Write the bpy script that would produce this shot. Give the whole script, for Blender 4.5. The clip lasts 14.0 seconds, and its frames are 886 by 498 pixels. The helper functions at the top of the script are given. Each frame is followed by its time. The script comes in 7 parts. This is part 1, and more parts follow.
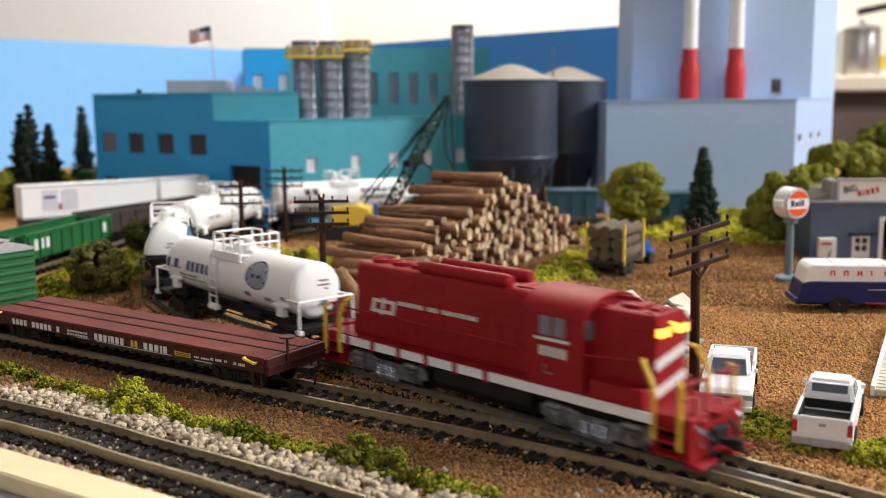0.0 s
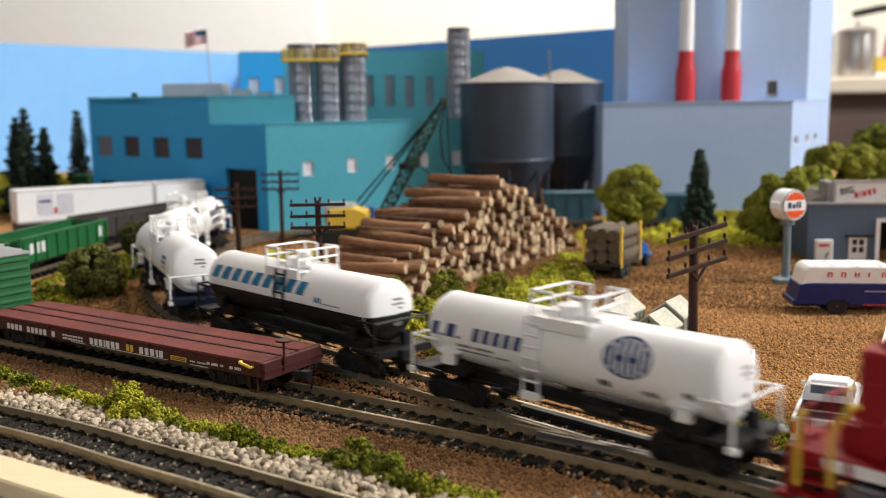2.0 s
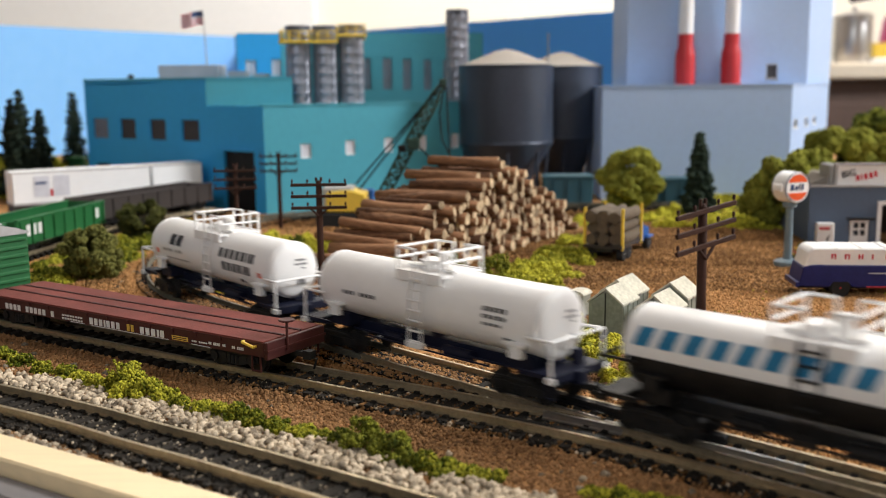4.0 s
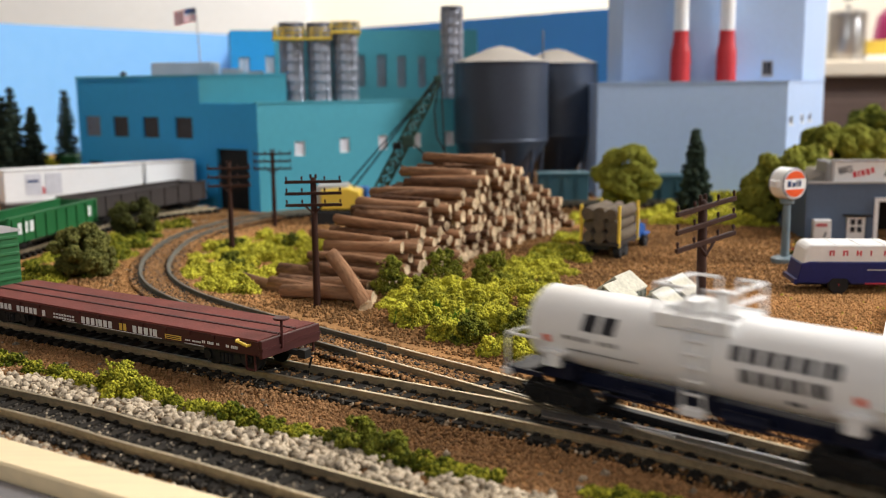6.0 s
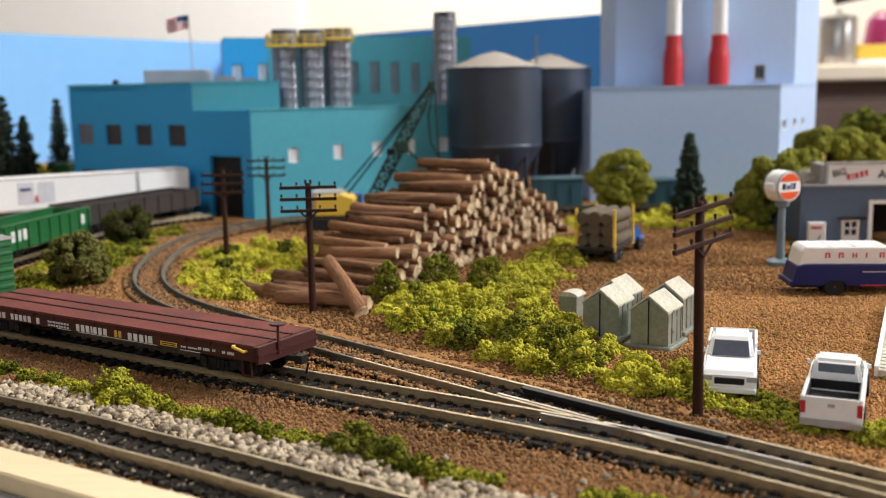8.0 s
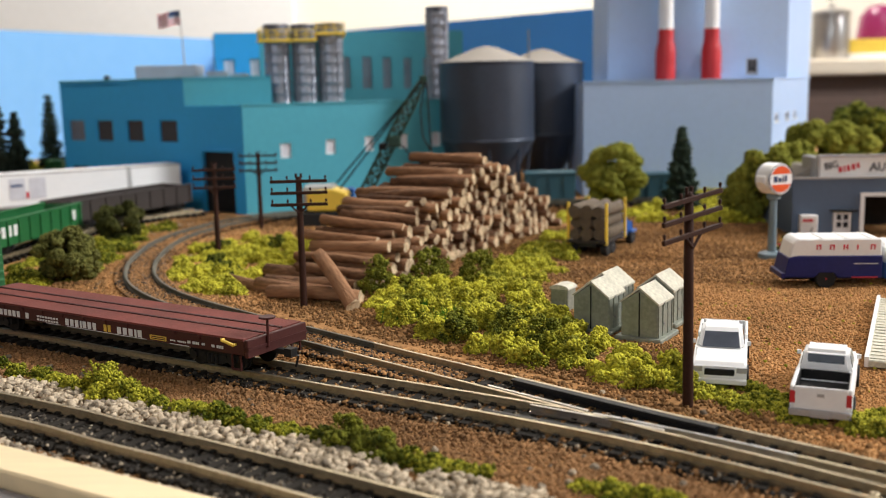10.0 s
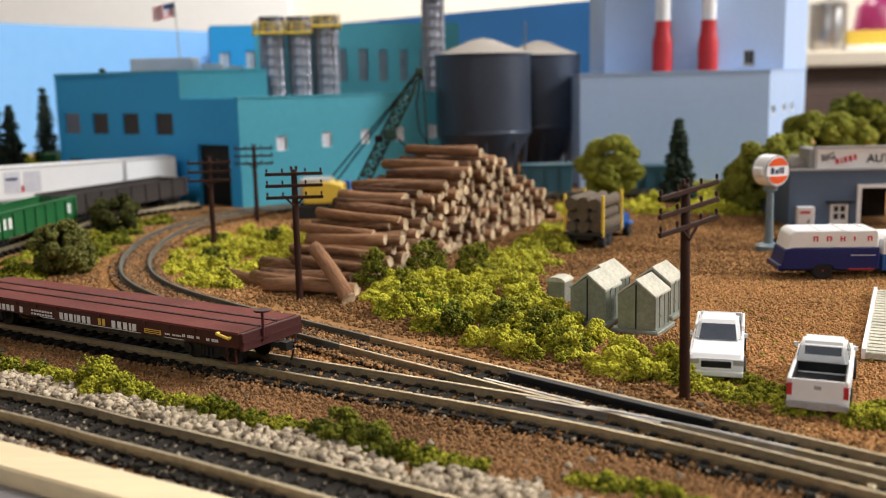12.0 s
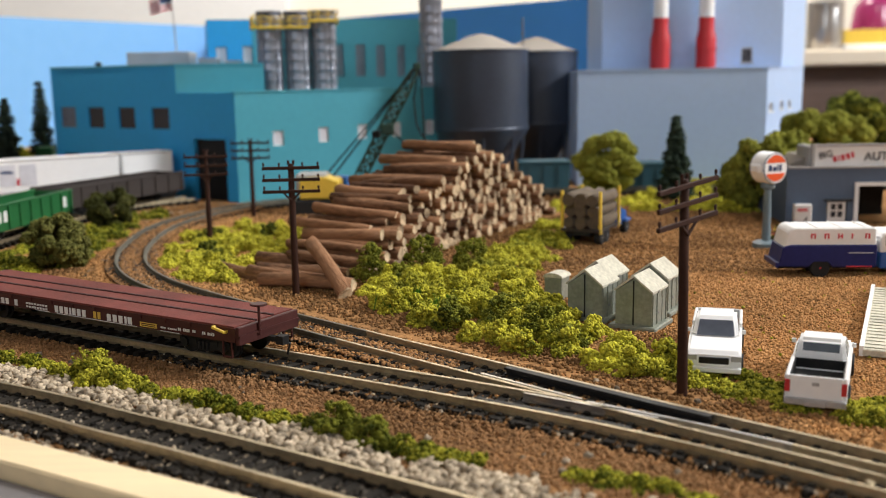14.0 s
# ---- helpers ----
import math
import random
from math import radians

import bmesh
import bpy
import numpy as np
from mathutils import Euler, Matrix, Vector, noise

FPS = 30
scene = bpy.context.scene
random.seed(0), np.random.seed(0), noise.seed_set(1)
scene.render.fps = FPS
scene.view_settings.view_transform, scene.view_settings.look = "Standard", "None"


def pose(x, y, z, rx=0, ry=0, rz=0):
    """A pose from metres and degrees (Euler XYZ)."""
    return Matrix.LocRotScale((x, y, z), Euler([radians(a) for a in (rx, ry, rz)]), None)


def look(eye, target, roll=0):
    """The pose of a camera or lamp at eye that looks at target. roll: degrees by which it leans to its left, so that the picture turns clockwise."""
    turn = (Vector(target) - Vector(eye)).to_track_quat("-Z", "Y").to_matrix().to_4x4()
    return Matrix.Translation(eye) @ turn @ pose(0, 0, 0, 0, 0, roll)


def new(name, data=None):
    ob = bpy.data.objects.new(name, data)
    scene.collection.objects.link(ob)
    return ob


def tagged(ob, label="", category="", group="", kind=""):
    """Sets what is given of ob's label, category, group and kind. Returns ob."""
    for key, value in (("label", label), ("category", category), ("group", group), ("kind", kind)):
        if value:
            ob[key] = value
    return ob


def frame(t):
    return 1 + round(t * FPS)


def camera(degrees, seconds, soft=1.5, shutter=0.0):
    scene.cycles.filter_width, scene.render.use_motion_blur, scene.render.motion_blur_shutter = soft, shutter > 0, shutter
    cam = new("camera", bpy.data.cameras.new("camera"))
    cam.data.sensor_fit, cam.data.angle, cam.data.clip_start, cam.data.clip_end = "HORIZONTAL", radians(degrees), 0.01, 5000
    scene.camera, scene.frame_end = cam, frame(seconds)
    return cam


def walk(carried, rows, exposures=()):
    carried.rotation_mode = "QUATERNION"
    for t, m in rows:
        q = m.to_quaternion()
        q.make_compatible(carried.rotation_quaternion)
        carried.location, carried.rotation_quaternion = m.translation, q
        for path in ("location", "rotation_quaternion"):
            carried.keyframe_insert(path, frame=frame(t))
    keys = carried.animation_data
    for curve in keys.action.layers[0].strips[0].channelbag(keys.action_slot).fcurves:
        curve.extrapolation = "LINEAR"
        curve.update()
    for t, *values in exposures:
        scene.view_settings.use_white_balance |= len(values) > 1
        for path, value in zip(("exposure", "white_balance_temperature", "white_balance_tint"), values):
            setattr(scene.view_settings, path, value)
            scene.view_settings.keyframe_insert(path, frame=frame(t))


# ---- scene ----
# A model railway layout to 1:160. Plan numbers are in millimetres; MM turns them into metres.
MM = 0.001
cam = camera(48.05, 14.0, soft=0.95, shutter=0.85)
cam.data.dof.use_dof = True
cam.data.dof.focus_distance = 0.225
cam.data.dof.aperture_fstop = 23.0
PATH = [
    (0.0, (2.56, -7.58, 62.72), (-4.11, 189.99, 32.35), -0.549),
    (0.5, (2.83, -8.01, 62.99), (-3.71, 189.62, 32.99), -0.644),
    (1.0, (2.68, -7.63, 62.75), (-3.64, 190.01, 32.82), -0.674),
    (1.5, (2.99, -8.86, 63.71), (-3.43, 188.82, 34.03), -0.814),
    (2.0, (2.49, -6.82, 62.56), (-3.50, 190.87, 32.79), -0.704),
    (2.5, (2.48, -5.69, 62.93), (-2.95, 191.76, 31.53), -0.660),
    (3.0, (0.83, -5.29, 61.04), (-4.30, 191.99, 28.61), -0.540),
    (5.5, (-0.17, -3.52, 60.37), (-4.38, 193.76, 27.78), -0.658),
    (6.0, (-0.40, -2.54, 60.00), (-4.05, 194.71, 27.17), -0.617),
    (6.5, (-0.37, -2.89, 60.31), (-3.74, 194.36, 27.41), -0.808),
    (7.0, (-0.83, -2.91, 59.97), (-4.12, 194.43, 27.61), -1.087),
    (7.5, (-1.01, -2.71, 59.43), (-3.95, 194.80, 28.07), -1.061),
    (8.0, (-1.08, -1.98, 59.28), (-3.39, 195.52, 27.84), -0.985),
    (10.5, (0.18, -1.47, 58.21), (-0.96, 195.91, 25.98), -1.227),
    (11.0, (0.21, -0.99, 58.34), (-0.79, 196.38, 25.98), -1.276),
    (11.5, (0.44, -0.36, 58.63), (-0.40, 196.87, 25.47), -1.270),
    (12.0, (0.35, -0.73, 58.11), (-0.46, 196.42, 24.51), -1.283),
    (12.5, (0.27, 0.22, 57.98), (-0.20, 197.37, 24.34), -1.286),
    (13.0, (0.16, -0.46, 58.00), (-0.18, 196.65, 24.12), -1.181),
    (13.5, (-0.12, 0.18, 57.39), (-0.24, 197.27, 23.45), -1.045),
    (14.0, (0.00, 0.00, 57.47), (0.00, 197.05, 23.27), -0.936),
]
walk(cam, [(t, look([v * MM for v in eye], [v * MM for v in aim], roll)) for t, eye, aim, roll in PATH],
     exposures=[(0.0, 0.05), (1.0, 0.08), (1.5, 0.12), (2.1, 0.0), (8.0, 0.0), (14.0, -0.06)])

# ---- light: daylight key from a wide window beside the layout; overhead and front lamps added
world = bpy.data.worlds.new("world")
scene.world = world
world.use_nodes = True
sky = world.node_tree.nodes.new("ShaderNodeTexSky")
sky.sky_type, sky.sun_disc = "NISHITA", False
sky.sun_elevation, sky.sun_rotation = radians(40), radians(100)
world.node_tree.links.new(sky.outputs[0], world.node_tree.nodes["Background"].inputs[0])
world.node_tree.nodes["Background"].inputs[1].default_value = 0.1


def area_lamp(name, eye, aim, sx, sy, watts, colour):
    d = bpy.data.lights.new(name, "AREA")
    d.shape, d.size, d.size_y, d.energy, d.color = "RECTANGLE", sx, sy, watts, colour
    ob = new(name, d)
    ob.matrix_world = look(eye, aim)
    return ob


# Key light: out of view, stands in the window opening on the right.
area_lamp("unseen_light", (2.12, 0.15, 1.28), (0.0, 0.35, 0.0), 0.45, 0.45, 60.0, (0.97, 0.98, 1.0))
# Added overhead lamp without a fitting, to brighten roofs and tops.
area_lamp("added_top_light", (0.75, 0.30, 1.56), (0.2, 0.35, 0.0), 0.25, 0.25, 8.0, (1.0, 0.96, 0.90))
# Added front fill that lifts the facades; no window is known there.
area_lamp("unseen_light", (-0.55, -1.42, 0.95), (-0.05, 0.5, 0.0), 1.1, 0.8, 8.0, (0.90, 0.95, 1.0))
# Added lamp behind the layout, only to burn out the rear wall.
area_lamp("added_top_light", (0.2, 1.75, 1.55), (0.2, 2.2, 0.0), 0.6, 0.4, 44.0, (1.0, 0.95, 0.88))


# ---- materials
def mat(name, colour, rough=0.6, metal=0.0, var=0.12, grain=2.0, blot=25.0, bump=0.15, tone=None, coat=0.0, per=0.0, emit=0.0, trans=0.0, spec=0.5, stretch=(1, 1, 1)):
    """Procedural surface: two scales of noise in millimetres vary colour and relief."""
    m = bpy.data.materials.new(name)
    m.use_nodes = True
    nt = m.node_tree
    b = nt.nodes["Principled BSDF"]
    L = nt.links.new
    b.inputs["Roughness"].default_value = rough
    b.inputs["Metallic"].default_value = metal
    b.inputs["Specular IOR Level"].default_value = spec
    b.inputs["Coat Weight"].default_value = coat
    tc = nt.nodes.new("ShaderNodeTexCoord")
    mp = nt.nodes.new("ShaderNodeMapping")
    mp.inputs["Scale"].default_value = [1000 * k for k in stretch]
    L(tc.outputs["Object"], mp.inputs[0])
    n1 = nt.nodes.new("ShaderNodeTexNoise")
    n1.inputs["Scale"].default_value = 1.0 / grain
    n1.inputs["Detail"].default_value = 4
    n2 = nt.nodes.new("ShaderNodeTexNoise")
    n2.inputs["Scale"].default_value = 1.0 / blot
    n2.inputs["Detail"].default_value = 3
    L(mp.outputs[0], n1.inputs[0])
    L(mp.outputs[0], n2.inputs[0])
    add = nt.nodes.new("ShaderNodeMath")
    add.operation = "ADD"
    L(n1.outputs[0], add.inputs[0])
    L(n2.outputs[0], add.inputs[1])
    last = add.outputs[0]
    if per:
        geo = nt.nodes.new("ShaderNodeNewGeometry")
        obi = nt.nodes.new("ShaderNodeObjectInfo")
        s1 = nt.nodes.new("ShaderNodeMath")
        s1.operation = "ADD"
        L(geo.outputs["Random Per Island"], s1.inputs[0])
        L(obi.outputs["Random"], s1.inputs[1])
        s2 = nt.nodes.new("ShaderNodeMath")
        s2.operation = "MULTIPLY_ADD"
        s2.inputs[1].default_value, s2.inputs[2].default_value = per, -per
        L(s1.outputs[0], s2.inputs[0])
        s3 = nt.nodes.new("ShaderNodeMath")
        s3.operation = "ADD"
        L(last, s3.inputs[0])
        L(s2.outputs[0], s3.inputs[1])
        last = s3.outputs[0]
    ramp = nt.nodes.new("ShaderNodeMapRange")
    ramp.inputs["From Min"].default_value, ramp.inputs["From Max"].default_value = 0.65, 1.35
    L(last, ramp.inputs[0])
    mix = nt.nodes.new("ShaderNodeMix")
    mix.data_type = "RGBA"
    c = np.array(colour[:3], float)
    t = np.array(tone[:3], float) if tone is not None else np.minimum(c * (1 + var), 1)
    lo = c * (1 - var)
    mix.inputs[6].default_value = (*lo, 1)
    mix.inputs[7].default_value = (*t, 1)
    L(ramp.outputs[0], mix.inputs[0])
    L(mix.outputs[2], b.inputs["Base Color"])
    rr = nt.nodes.new("ShaderNodeMapRange")
    rr.inputs["To Min"].default_value, rr.inputs["To Max"].default_value = max(rough - 0.1, 0.02), min(rough + 0.12, 1)
    L(n2.outputs[0], rr.inputs[0])
    L(rr.outputs[0], b.inputs["Roughness"])
    if bump:
        bp = nt.nodes.new("ShaderNodeBump")
        bp.inputs["Strength"].default_value = bump
        bp.inputs["Distance"].default_value = 0.0003
        L(n1.outputs[0], bp.inputs["Height"])
        L(bp.outputs[0], b.inputs["Normal"])
    if emit:
        b.inputs["Emission Color"].default_value = (*c, 1)
        b.inputs["Emission Strength"].default_value = emit
    b.inputs["Transmission Weight"].default_value = trans
    return m


M_DIRT = mat("brown_ballast", (0.235, 0.125, 0.055), 0.95, var=0.5, grain=1.2, blot=30, bump=0.8, per=0.6, spec=0.12)
M_YARD = mat("yard_gravel", (0.355, 0.185, 0.072), 0.95, var=0.55, grain=1.0, blot=30, bump=0.8, per=0.8, spec=0.12)
M_STONE = mat("grey_ballast", (0.22, 0.175, 0.125), 0.9, var=0.4, grain=0.5, blot=3, bump=0.8, per=0.7, tone=(0.60, 0.49, 0.35), spec=0.15)
M_CINDER = mat("black_cinders", (0.022, 0.019, 0.016), 0.55, var=0.5, grain=0.8, blot=8, bump=0.6, per=0.7, tone=(0.11, 0.09, 0.068), spec=0.2)
M_TIE = mat("black_plastic_tie", (0.010, 0.009, 0.008), 0.72, var=0.3, grain=0.5, blot=8, tone=(0.034, 0.029, 0.023), spec=0.10)
M_RAIL = mat("nickel_silver_rail", (0.45, 0.38, 0.26), 0.42, metal=0.85, var=0.25, grain=1.0, blot=14, bump=0.05)
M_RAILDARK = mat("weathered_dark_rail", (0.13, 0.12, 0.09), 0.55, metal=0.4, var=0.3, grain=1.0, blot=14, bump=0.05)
M_POINT = mat("bright_metal_rail", (0.55, 0.53, 0.50), 0.3, metal=0.95, var=0.15, grain=1.0, blot=14, bump=0.05)
M_TRIM = mat("varnished_pine_edge", (0.88, 0.71, 0.44), 0.5, var=0.08, grain=1.5, blot=30, bump=0.1, stretch=(0.1, 1, 1))
M_FASCIA = mat("grey_fascia_board", (0.16, 0.15, 0.15), 0.6, var=0.1, blot=60)
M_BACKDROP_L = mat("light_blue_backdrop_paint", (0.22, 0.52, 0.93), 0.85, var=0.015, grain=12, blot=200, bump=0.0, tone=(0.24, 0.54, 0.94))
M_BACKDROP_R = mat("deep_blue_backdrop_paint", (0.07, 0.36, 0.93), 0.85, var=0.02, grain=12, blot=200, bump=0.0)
# Dark colour for unseen room surfaces, chosen to weaken bounced light.
M_DIMROOM = mat("bounce_cutting_brown", (0.30, 0.24, 0.19), 0.8, var=0.06, grain=10, blot=300, bump=0.03)
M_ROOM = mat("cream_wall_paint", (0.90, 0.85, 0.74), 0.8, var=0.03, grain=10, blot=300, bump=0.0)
M_BLUEWALL = mat("blue_styrene_wall", (0.03, 0.37, 0.76), 0.55, var=0.05, grain=3, blot=60, bump=0.04, spec=0.35)
M_TEALWALL = mat("teal_styrene_wall", (0.068, 0.335, 0.425), 0.55, var=0.05, grain=3, blot=60, bump=0.04, spec=0.35)
M_GREYWALL = mat("pale_blue_grey_wall", (0.43, 0.575, 0.82), 0.6, var=0.04, grain=3, blot=70, bump=0.03, spec=0.35)
M_DARKGLASS = mat("dark_window_glass", (0.03, 0.035, 0.045), 0.2, var=0.2, blot=10, bump=0)
M_GREYGLASS = mat("grey_window_glass", (0.17, 0.19, 0.24), 0.3, var=0.2, blot=10, bump=0)
M_PALEGLASS = mat("pale_window_glass", (0.62, 0.62, 0.66), 0.3, var=0.1, blot=10, bump=0)
M_SILO = mat("dark_grey_silo_steel", (0.050, 0.064, 0.094), 0.38, metal=0.3, var=0.12, grain=2, blot=30, bump=0.05)
M_SILOTOP = mat("tan_silo_roof", (0.30, 0.265, 0.225), 0.7, var=0.1, grain=2, blot=20)
M_GALV = mat("galvanised_ribbed_steel", (0.25, 0.26, 0.30), 0.36, metal=0.5, var=0.25, grain=1.5, blot=8, bump=0.05)
M_YELLOW = mat("yellow_paint", (0.80, 0.55, 0.06), 0.5, var=0.1, grain=1, blot=8)
M_RED = mat("red_stack_paint", (0.52, 0.02, 0.025), 0.45, var=0.1, grain=1.5, blot=15)
M_WHITE = mat("white_paint", (0.86, 0.86, 0.85), 0.4, var=0.04, grain=1.5, blot=14, bump=0.04)
M_TANK = mat("white_tank_enamel", (0.86, 0.85, 0.83), 0.4, var=0.03, grain=1.5, blot=16, bump=0.04)
M_BLACK = mat("black_enamel", (0.008, 0.008, 0.009), 0.5, var=0.3, grain=0.8, blot=6, tone=(0.020, 0.019, 0.018), spec=0.25)
M_NAVY = mat("navy_blue_enamel", (0.011, 0.017, 0.12), 0.4, var=0.15, grain=1, blot=8, bump=0.03, spec=0.3)
M_DARKNAVY = mat("blue_black_enamel", (0.006, 0.008, 0.022), 0.5, var=0.2, grain=1, blot=8, bump=0.03, spec=0.25)
M_LOCO = mat("crimson_loco_paint", (0.29, 0.008, 0.013), 0.5, var=0.12, grain=1, blot=14, bump=0.05, spec=0.3)
M_TRUCKFRAME = mat("weathered_silver_bogie", (0.30, 0.30, 0.32), 0.36, metal=0.7, var=0.75, grain=0.9, blot=3, bump=0.4)
M_LAMPGLOW = mat("amber_headlight", (1.0, 0.45, 0.06), 0.4, var=0.05, emit=3.0)
# Oxide red with the shade of the car's near side put into it.
M_FLAT = mat("oxide_red_in_shade", (0.055, 0.011, 0.009), 0.55, var=0.15, grain=0.8, blot=10, bump=0.1, spec=0.35)
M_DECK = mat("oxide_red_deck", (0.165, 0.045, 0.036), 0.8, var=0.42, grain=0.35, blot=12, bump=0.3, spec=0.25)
M_BLUETEXT = mat("blue_lettering", (0.022, 0.055, 0.15), 0.5, var=0.1)
M_CYANTEXT = mat("cyan_lettering", (0.008, 0.17, 0.33), 0.5, var=0.1)
M_BLACKTEXT = mat("black_lettering", (0.014, 0.014, 0.02), 0.5, var=0.1)
M_WHITETEXT = mat("white_lettering", (0.70, 0.70, 0.68), 0.5, var=0.06)
M_REDTEXT = mat("red_lettering", (0.60, 0.04, 0.06), 0.5, var=0.06)
M_GOLDTEXT = mat("gold_lettering", (0.65, 0.42, 0.06), 0.5, var=0.06)
M_ORANGE = mat("orange_sign_paint", (0.80, 0.10, 0.02), 0.4, var=0.06)
M_GREEN = mat("green_freight_car_paint", (0.012, 0.115, 0.03), 0.5, var=0.15, grain=1, blot=14)
M_BROWNCAR = mat("dark_brown_freight_car", (0.035, 0.026, 0.022), 0.6, var=0.2, grain=1, blot=12)
M_ROOFGREY = mat("grey_car_roof", (0.42, 0.41, 0.40), 0.5, metal=0.2, var=0.12, grain=1, blot=14)
M_BARK = mat("twig_bark", (0.105, 0.046, 0.023), 0.9, var=0.5, grain=0.5, blot=5, bump=1.0, per=0.55, tone=(0.34, 0.175, 0.09), spec=0.2, stretch=(0.16, 1, 1))
M_LOGEND = mat("cut_log_end", (0.30, 0.21, 0.13), 0.85, var=0.45, grain=0.6, blot=3, bump=0.4, per=0.55, tone=(0.66, 0.50, 0.31), spec=0.2)
M_POLE = mat("dark_brown_pole_plastic", (0.036, 0.013, 0.007), 0.65, var=0.3, grain=0.7, blot=8, bump=0.2, spec=0.2)
M_FOAM = mat("yellow_green_foam", (0.09, 0.115, 0.009), 0.95, var=0.4, grain=1.6, blot=14, bump=0.6, per=0.5, tone=(0.60, 0.55, 0.055), spec=0.1)
M_FOAMDARK = mat("mid_green_foam", (0.05, 0.07, 0.010), 0.95, var=0.4, grain=1.6, blot=12, bump=0.6, per=0.5, tone=(0.27, 0.27, 0.032), spec=0.1)
M_TREE = mat("olive_tree_foam", (0.17, 0.18, 0.025), 0.95, var=0.3, grain=2, blot=14, bump=0.6, per=0.25, tone=(0.36, 0.36, 0.06), spec=0.1)
M_SHRUB = mat("dull_green_shrub_foam", (0.050, 0.056, 0.014), 0.95, var=0.35, grain=1, blot=10, bump=0.6, per=0.6, tone=(0.165, 0.16, 0.042), spec=0.1)
M_FIR = mat("dark_fir_needles", (0.012, 0.022, 0.016), 0.95, var=0.4, grain=1, blot=8, bump=0.6, per=0.6, tone=(0.04, 0.06, 0.04), spec=0.15)
M_GRASS = mat("bright_green_grass", (0.05, 0.19, 0.012), 0.9, var=0.3, grain=1, blot=8, per=0.5)
M_TRUNK = mat("twig_trunk", (0.12, 0.09, 0.06), 0.9, var=0.3, grain=0.8, blot=6, bump=0.5)
M_SHED = mat("galvanised_shed_wall", (0.27, 0.285, 0.235), 0.45, metal=0.25, var=0.25, grain=0.8, blot=6, bump=0.1)
M_SHEDROOF = mat("pale_shed_roof", (0.58, 0.55, 0.44), 0.55, var=0.3, grain=0.8, blot=6, bump=0.15)
M_GARAGE = mat("slate_grey_garage_wall", (0.095, 0.14, 0.215), 0.6, var=0.08, grain=1.5, blot=20)
M_GULFPOST = mat("blue_grey_post_paint", (0.16, 0.22, 0.25), 0.5, var=0.1, grain=1, blot=8)
M_CRANE = mat("dark_green_crane_paint", (0.012, 0.045, 0.03), 0.5, var=0.2, grain=0.8, blot=6)
M_BLUECAB = mat("blue_truck_paint", (0.02, 0.10, 0.34), 0.35, var=0.1, grain=1, blot=8)
M_TYRE = mat("black_rubber", (0.012, 0.012, 0.012), 0.8, var=0.2, grain=0.6, blot=4)
M_TEALCAR = mat("dull_teal_steel", (0.03, 0.10, 0.13), 0.5, var=0.1, grain=1, blot=12)
M_COUNTER = mat("pale_counter_laminate", (0.75, 0.66, 0.52), 0.45, var=0.06, grain=5, blot=60)
M_CABINET = mat("dark_wood_cabinet", (0.10, 0.06, 0.045), 0.55, var=0.2, grain=6, blot=80)
M_CHROME = mat("dull_steel_canister", (0.45, 0.43, 0.41), 0.3, metal=0.8, var=0.1, grain=3, blot=30, bump=0)


# ---- mesh helpers (millimetres)
def empty(name, m, label, category, group="", kind=""):
    ob = new(name)
    ob.empty_display_size = 0.005
    ob.matrix_world = m
    return tagged(ob, label, category, group, kind)


def at_mm(x, y, z=0.0, rz=0.0, rx=0.0, ry=0.0):
    return pose(x * MM, y * MM, z * MM, rx, ry, rz)


def part(name, bm, material, parent=None, label="", smooth=False, bevel=0.0):
    if bevel:
        bmesh.ops.bevel(bm, geom=list(bm.edges), offset=bevel, segments=2 if smooth else 1, affect="EDGES", clamp_overlap=True)
    bmesh.ops.recalc_face_normals(bm, faces=list(bm.faces))
    me = bpy.data.meshes.new(name)
    bm.to_mesh(me)
    bm.free()
    me.transform(Matrix.Scale(MM, 4))
    me.materials.append(material)
    if smooth:
        me.shade_smooth()
        me.set_sharp_from_angle(angle=radians(40))
    ob = new(name, me)
    if parent is not None:
        ob.parent = parent
    if label:
        ob["label"] = label
    return ob


def box(bm, x0, x1, y0, y1, z0, z1, m=None):
    vs = [bm.verts.new(m @ Vector(p) if m else p) for p in
          ((x0, y0, z0), (x1, y0, z0), (x1, y1, z0), (x0, y1, z0), (x0, y0, z1), (x1, y0, z1), (x1, y1, z1), (x0, y1, z1))]
    for f in ((3, 2, 1, 0), (4, 5, 6, 7), (0, 1, 5, 4), (1, 2, 6, 5), (2, 3, 7, 6), (3, 0, 4, 7)):
        bm.faces.new([vs[i] for i in f])
    return bm


def boxes(*args):
    bm = bmesh.new()
    for a in args:
        box(bm, *a)
    return bm


def rod(bm, a, b, r, r2=None, seg=8, caps=True):
    """A round bar from a to b."""
    a, b = Vector(a), Vector(b)
    r2 = r if r2 is None else r2
    q = (b - a).to_track_quat("Z", "Y")
    ring = []
    for p, rad in ((a, r), (b, r2)):
        ring.append([bm.verts.new(p + q @ Vector((rad * math.cos(2 * math.pi * k / seg), rad * math.sin(2 * math.pi * k / seg), 0))) for k in range(seg)])
    for k in range(seg):
        bm.faces.new((ring[0][k], ring[0][(k + 1) % seg], ring[1][(k + 1) % seg], ring[1][k]))
    if caps:
        bm.faces.new(ring[0][::-1])
        bm.faces.new(ring[1])
    return bm


def rods(r, *pairs, seg=6):
    bm = bmesh.new()
    for a, b in pairs:
        rod(bm, a, b, r, seg=seg)
    return bm


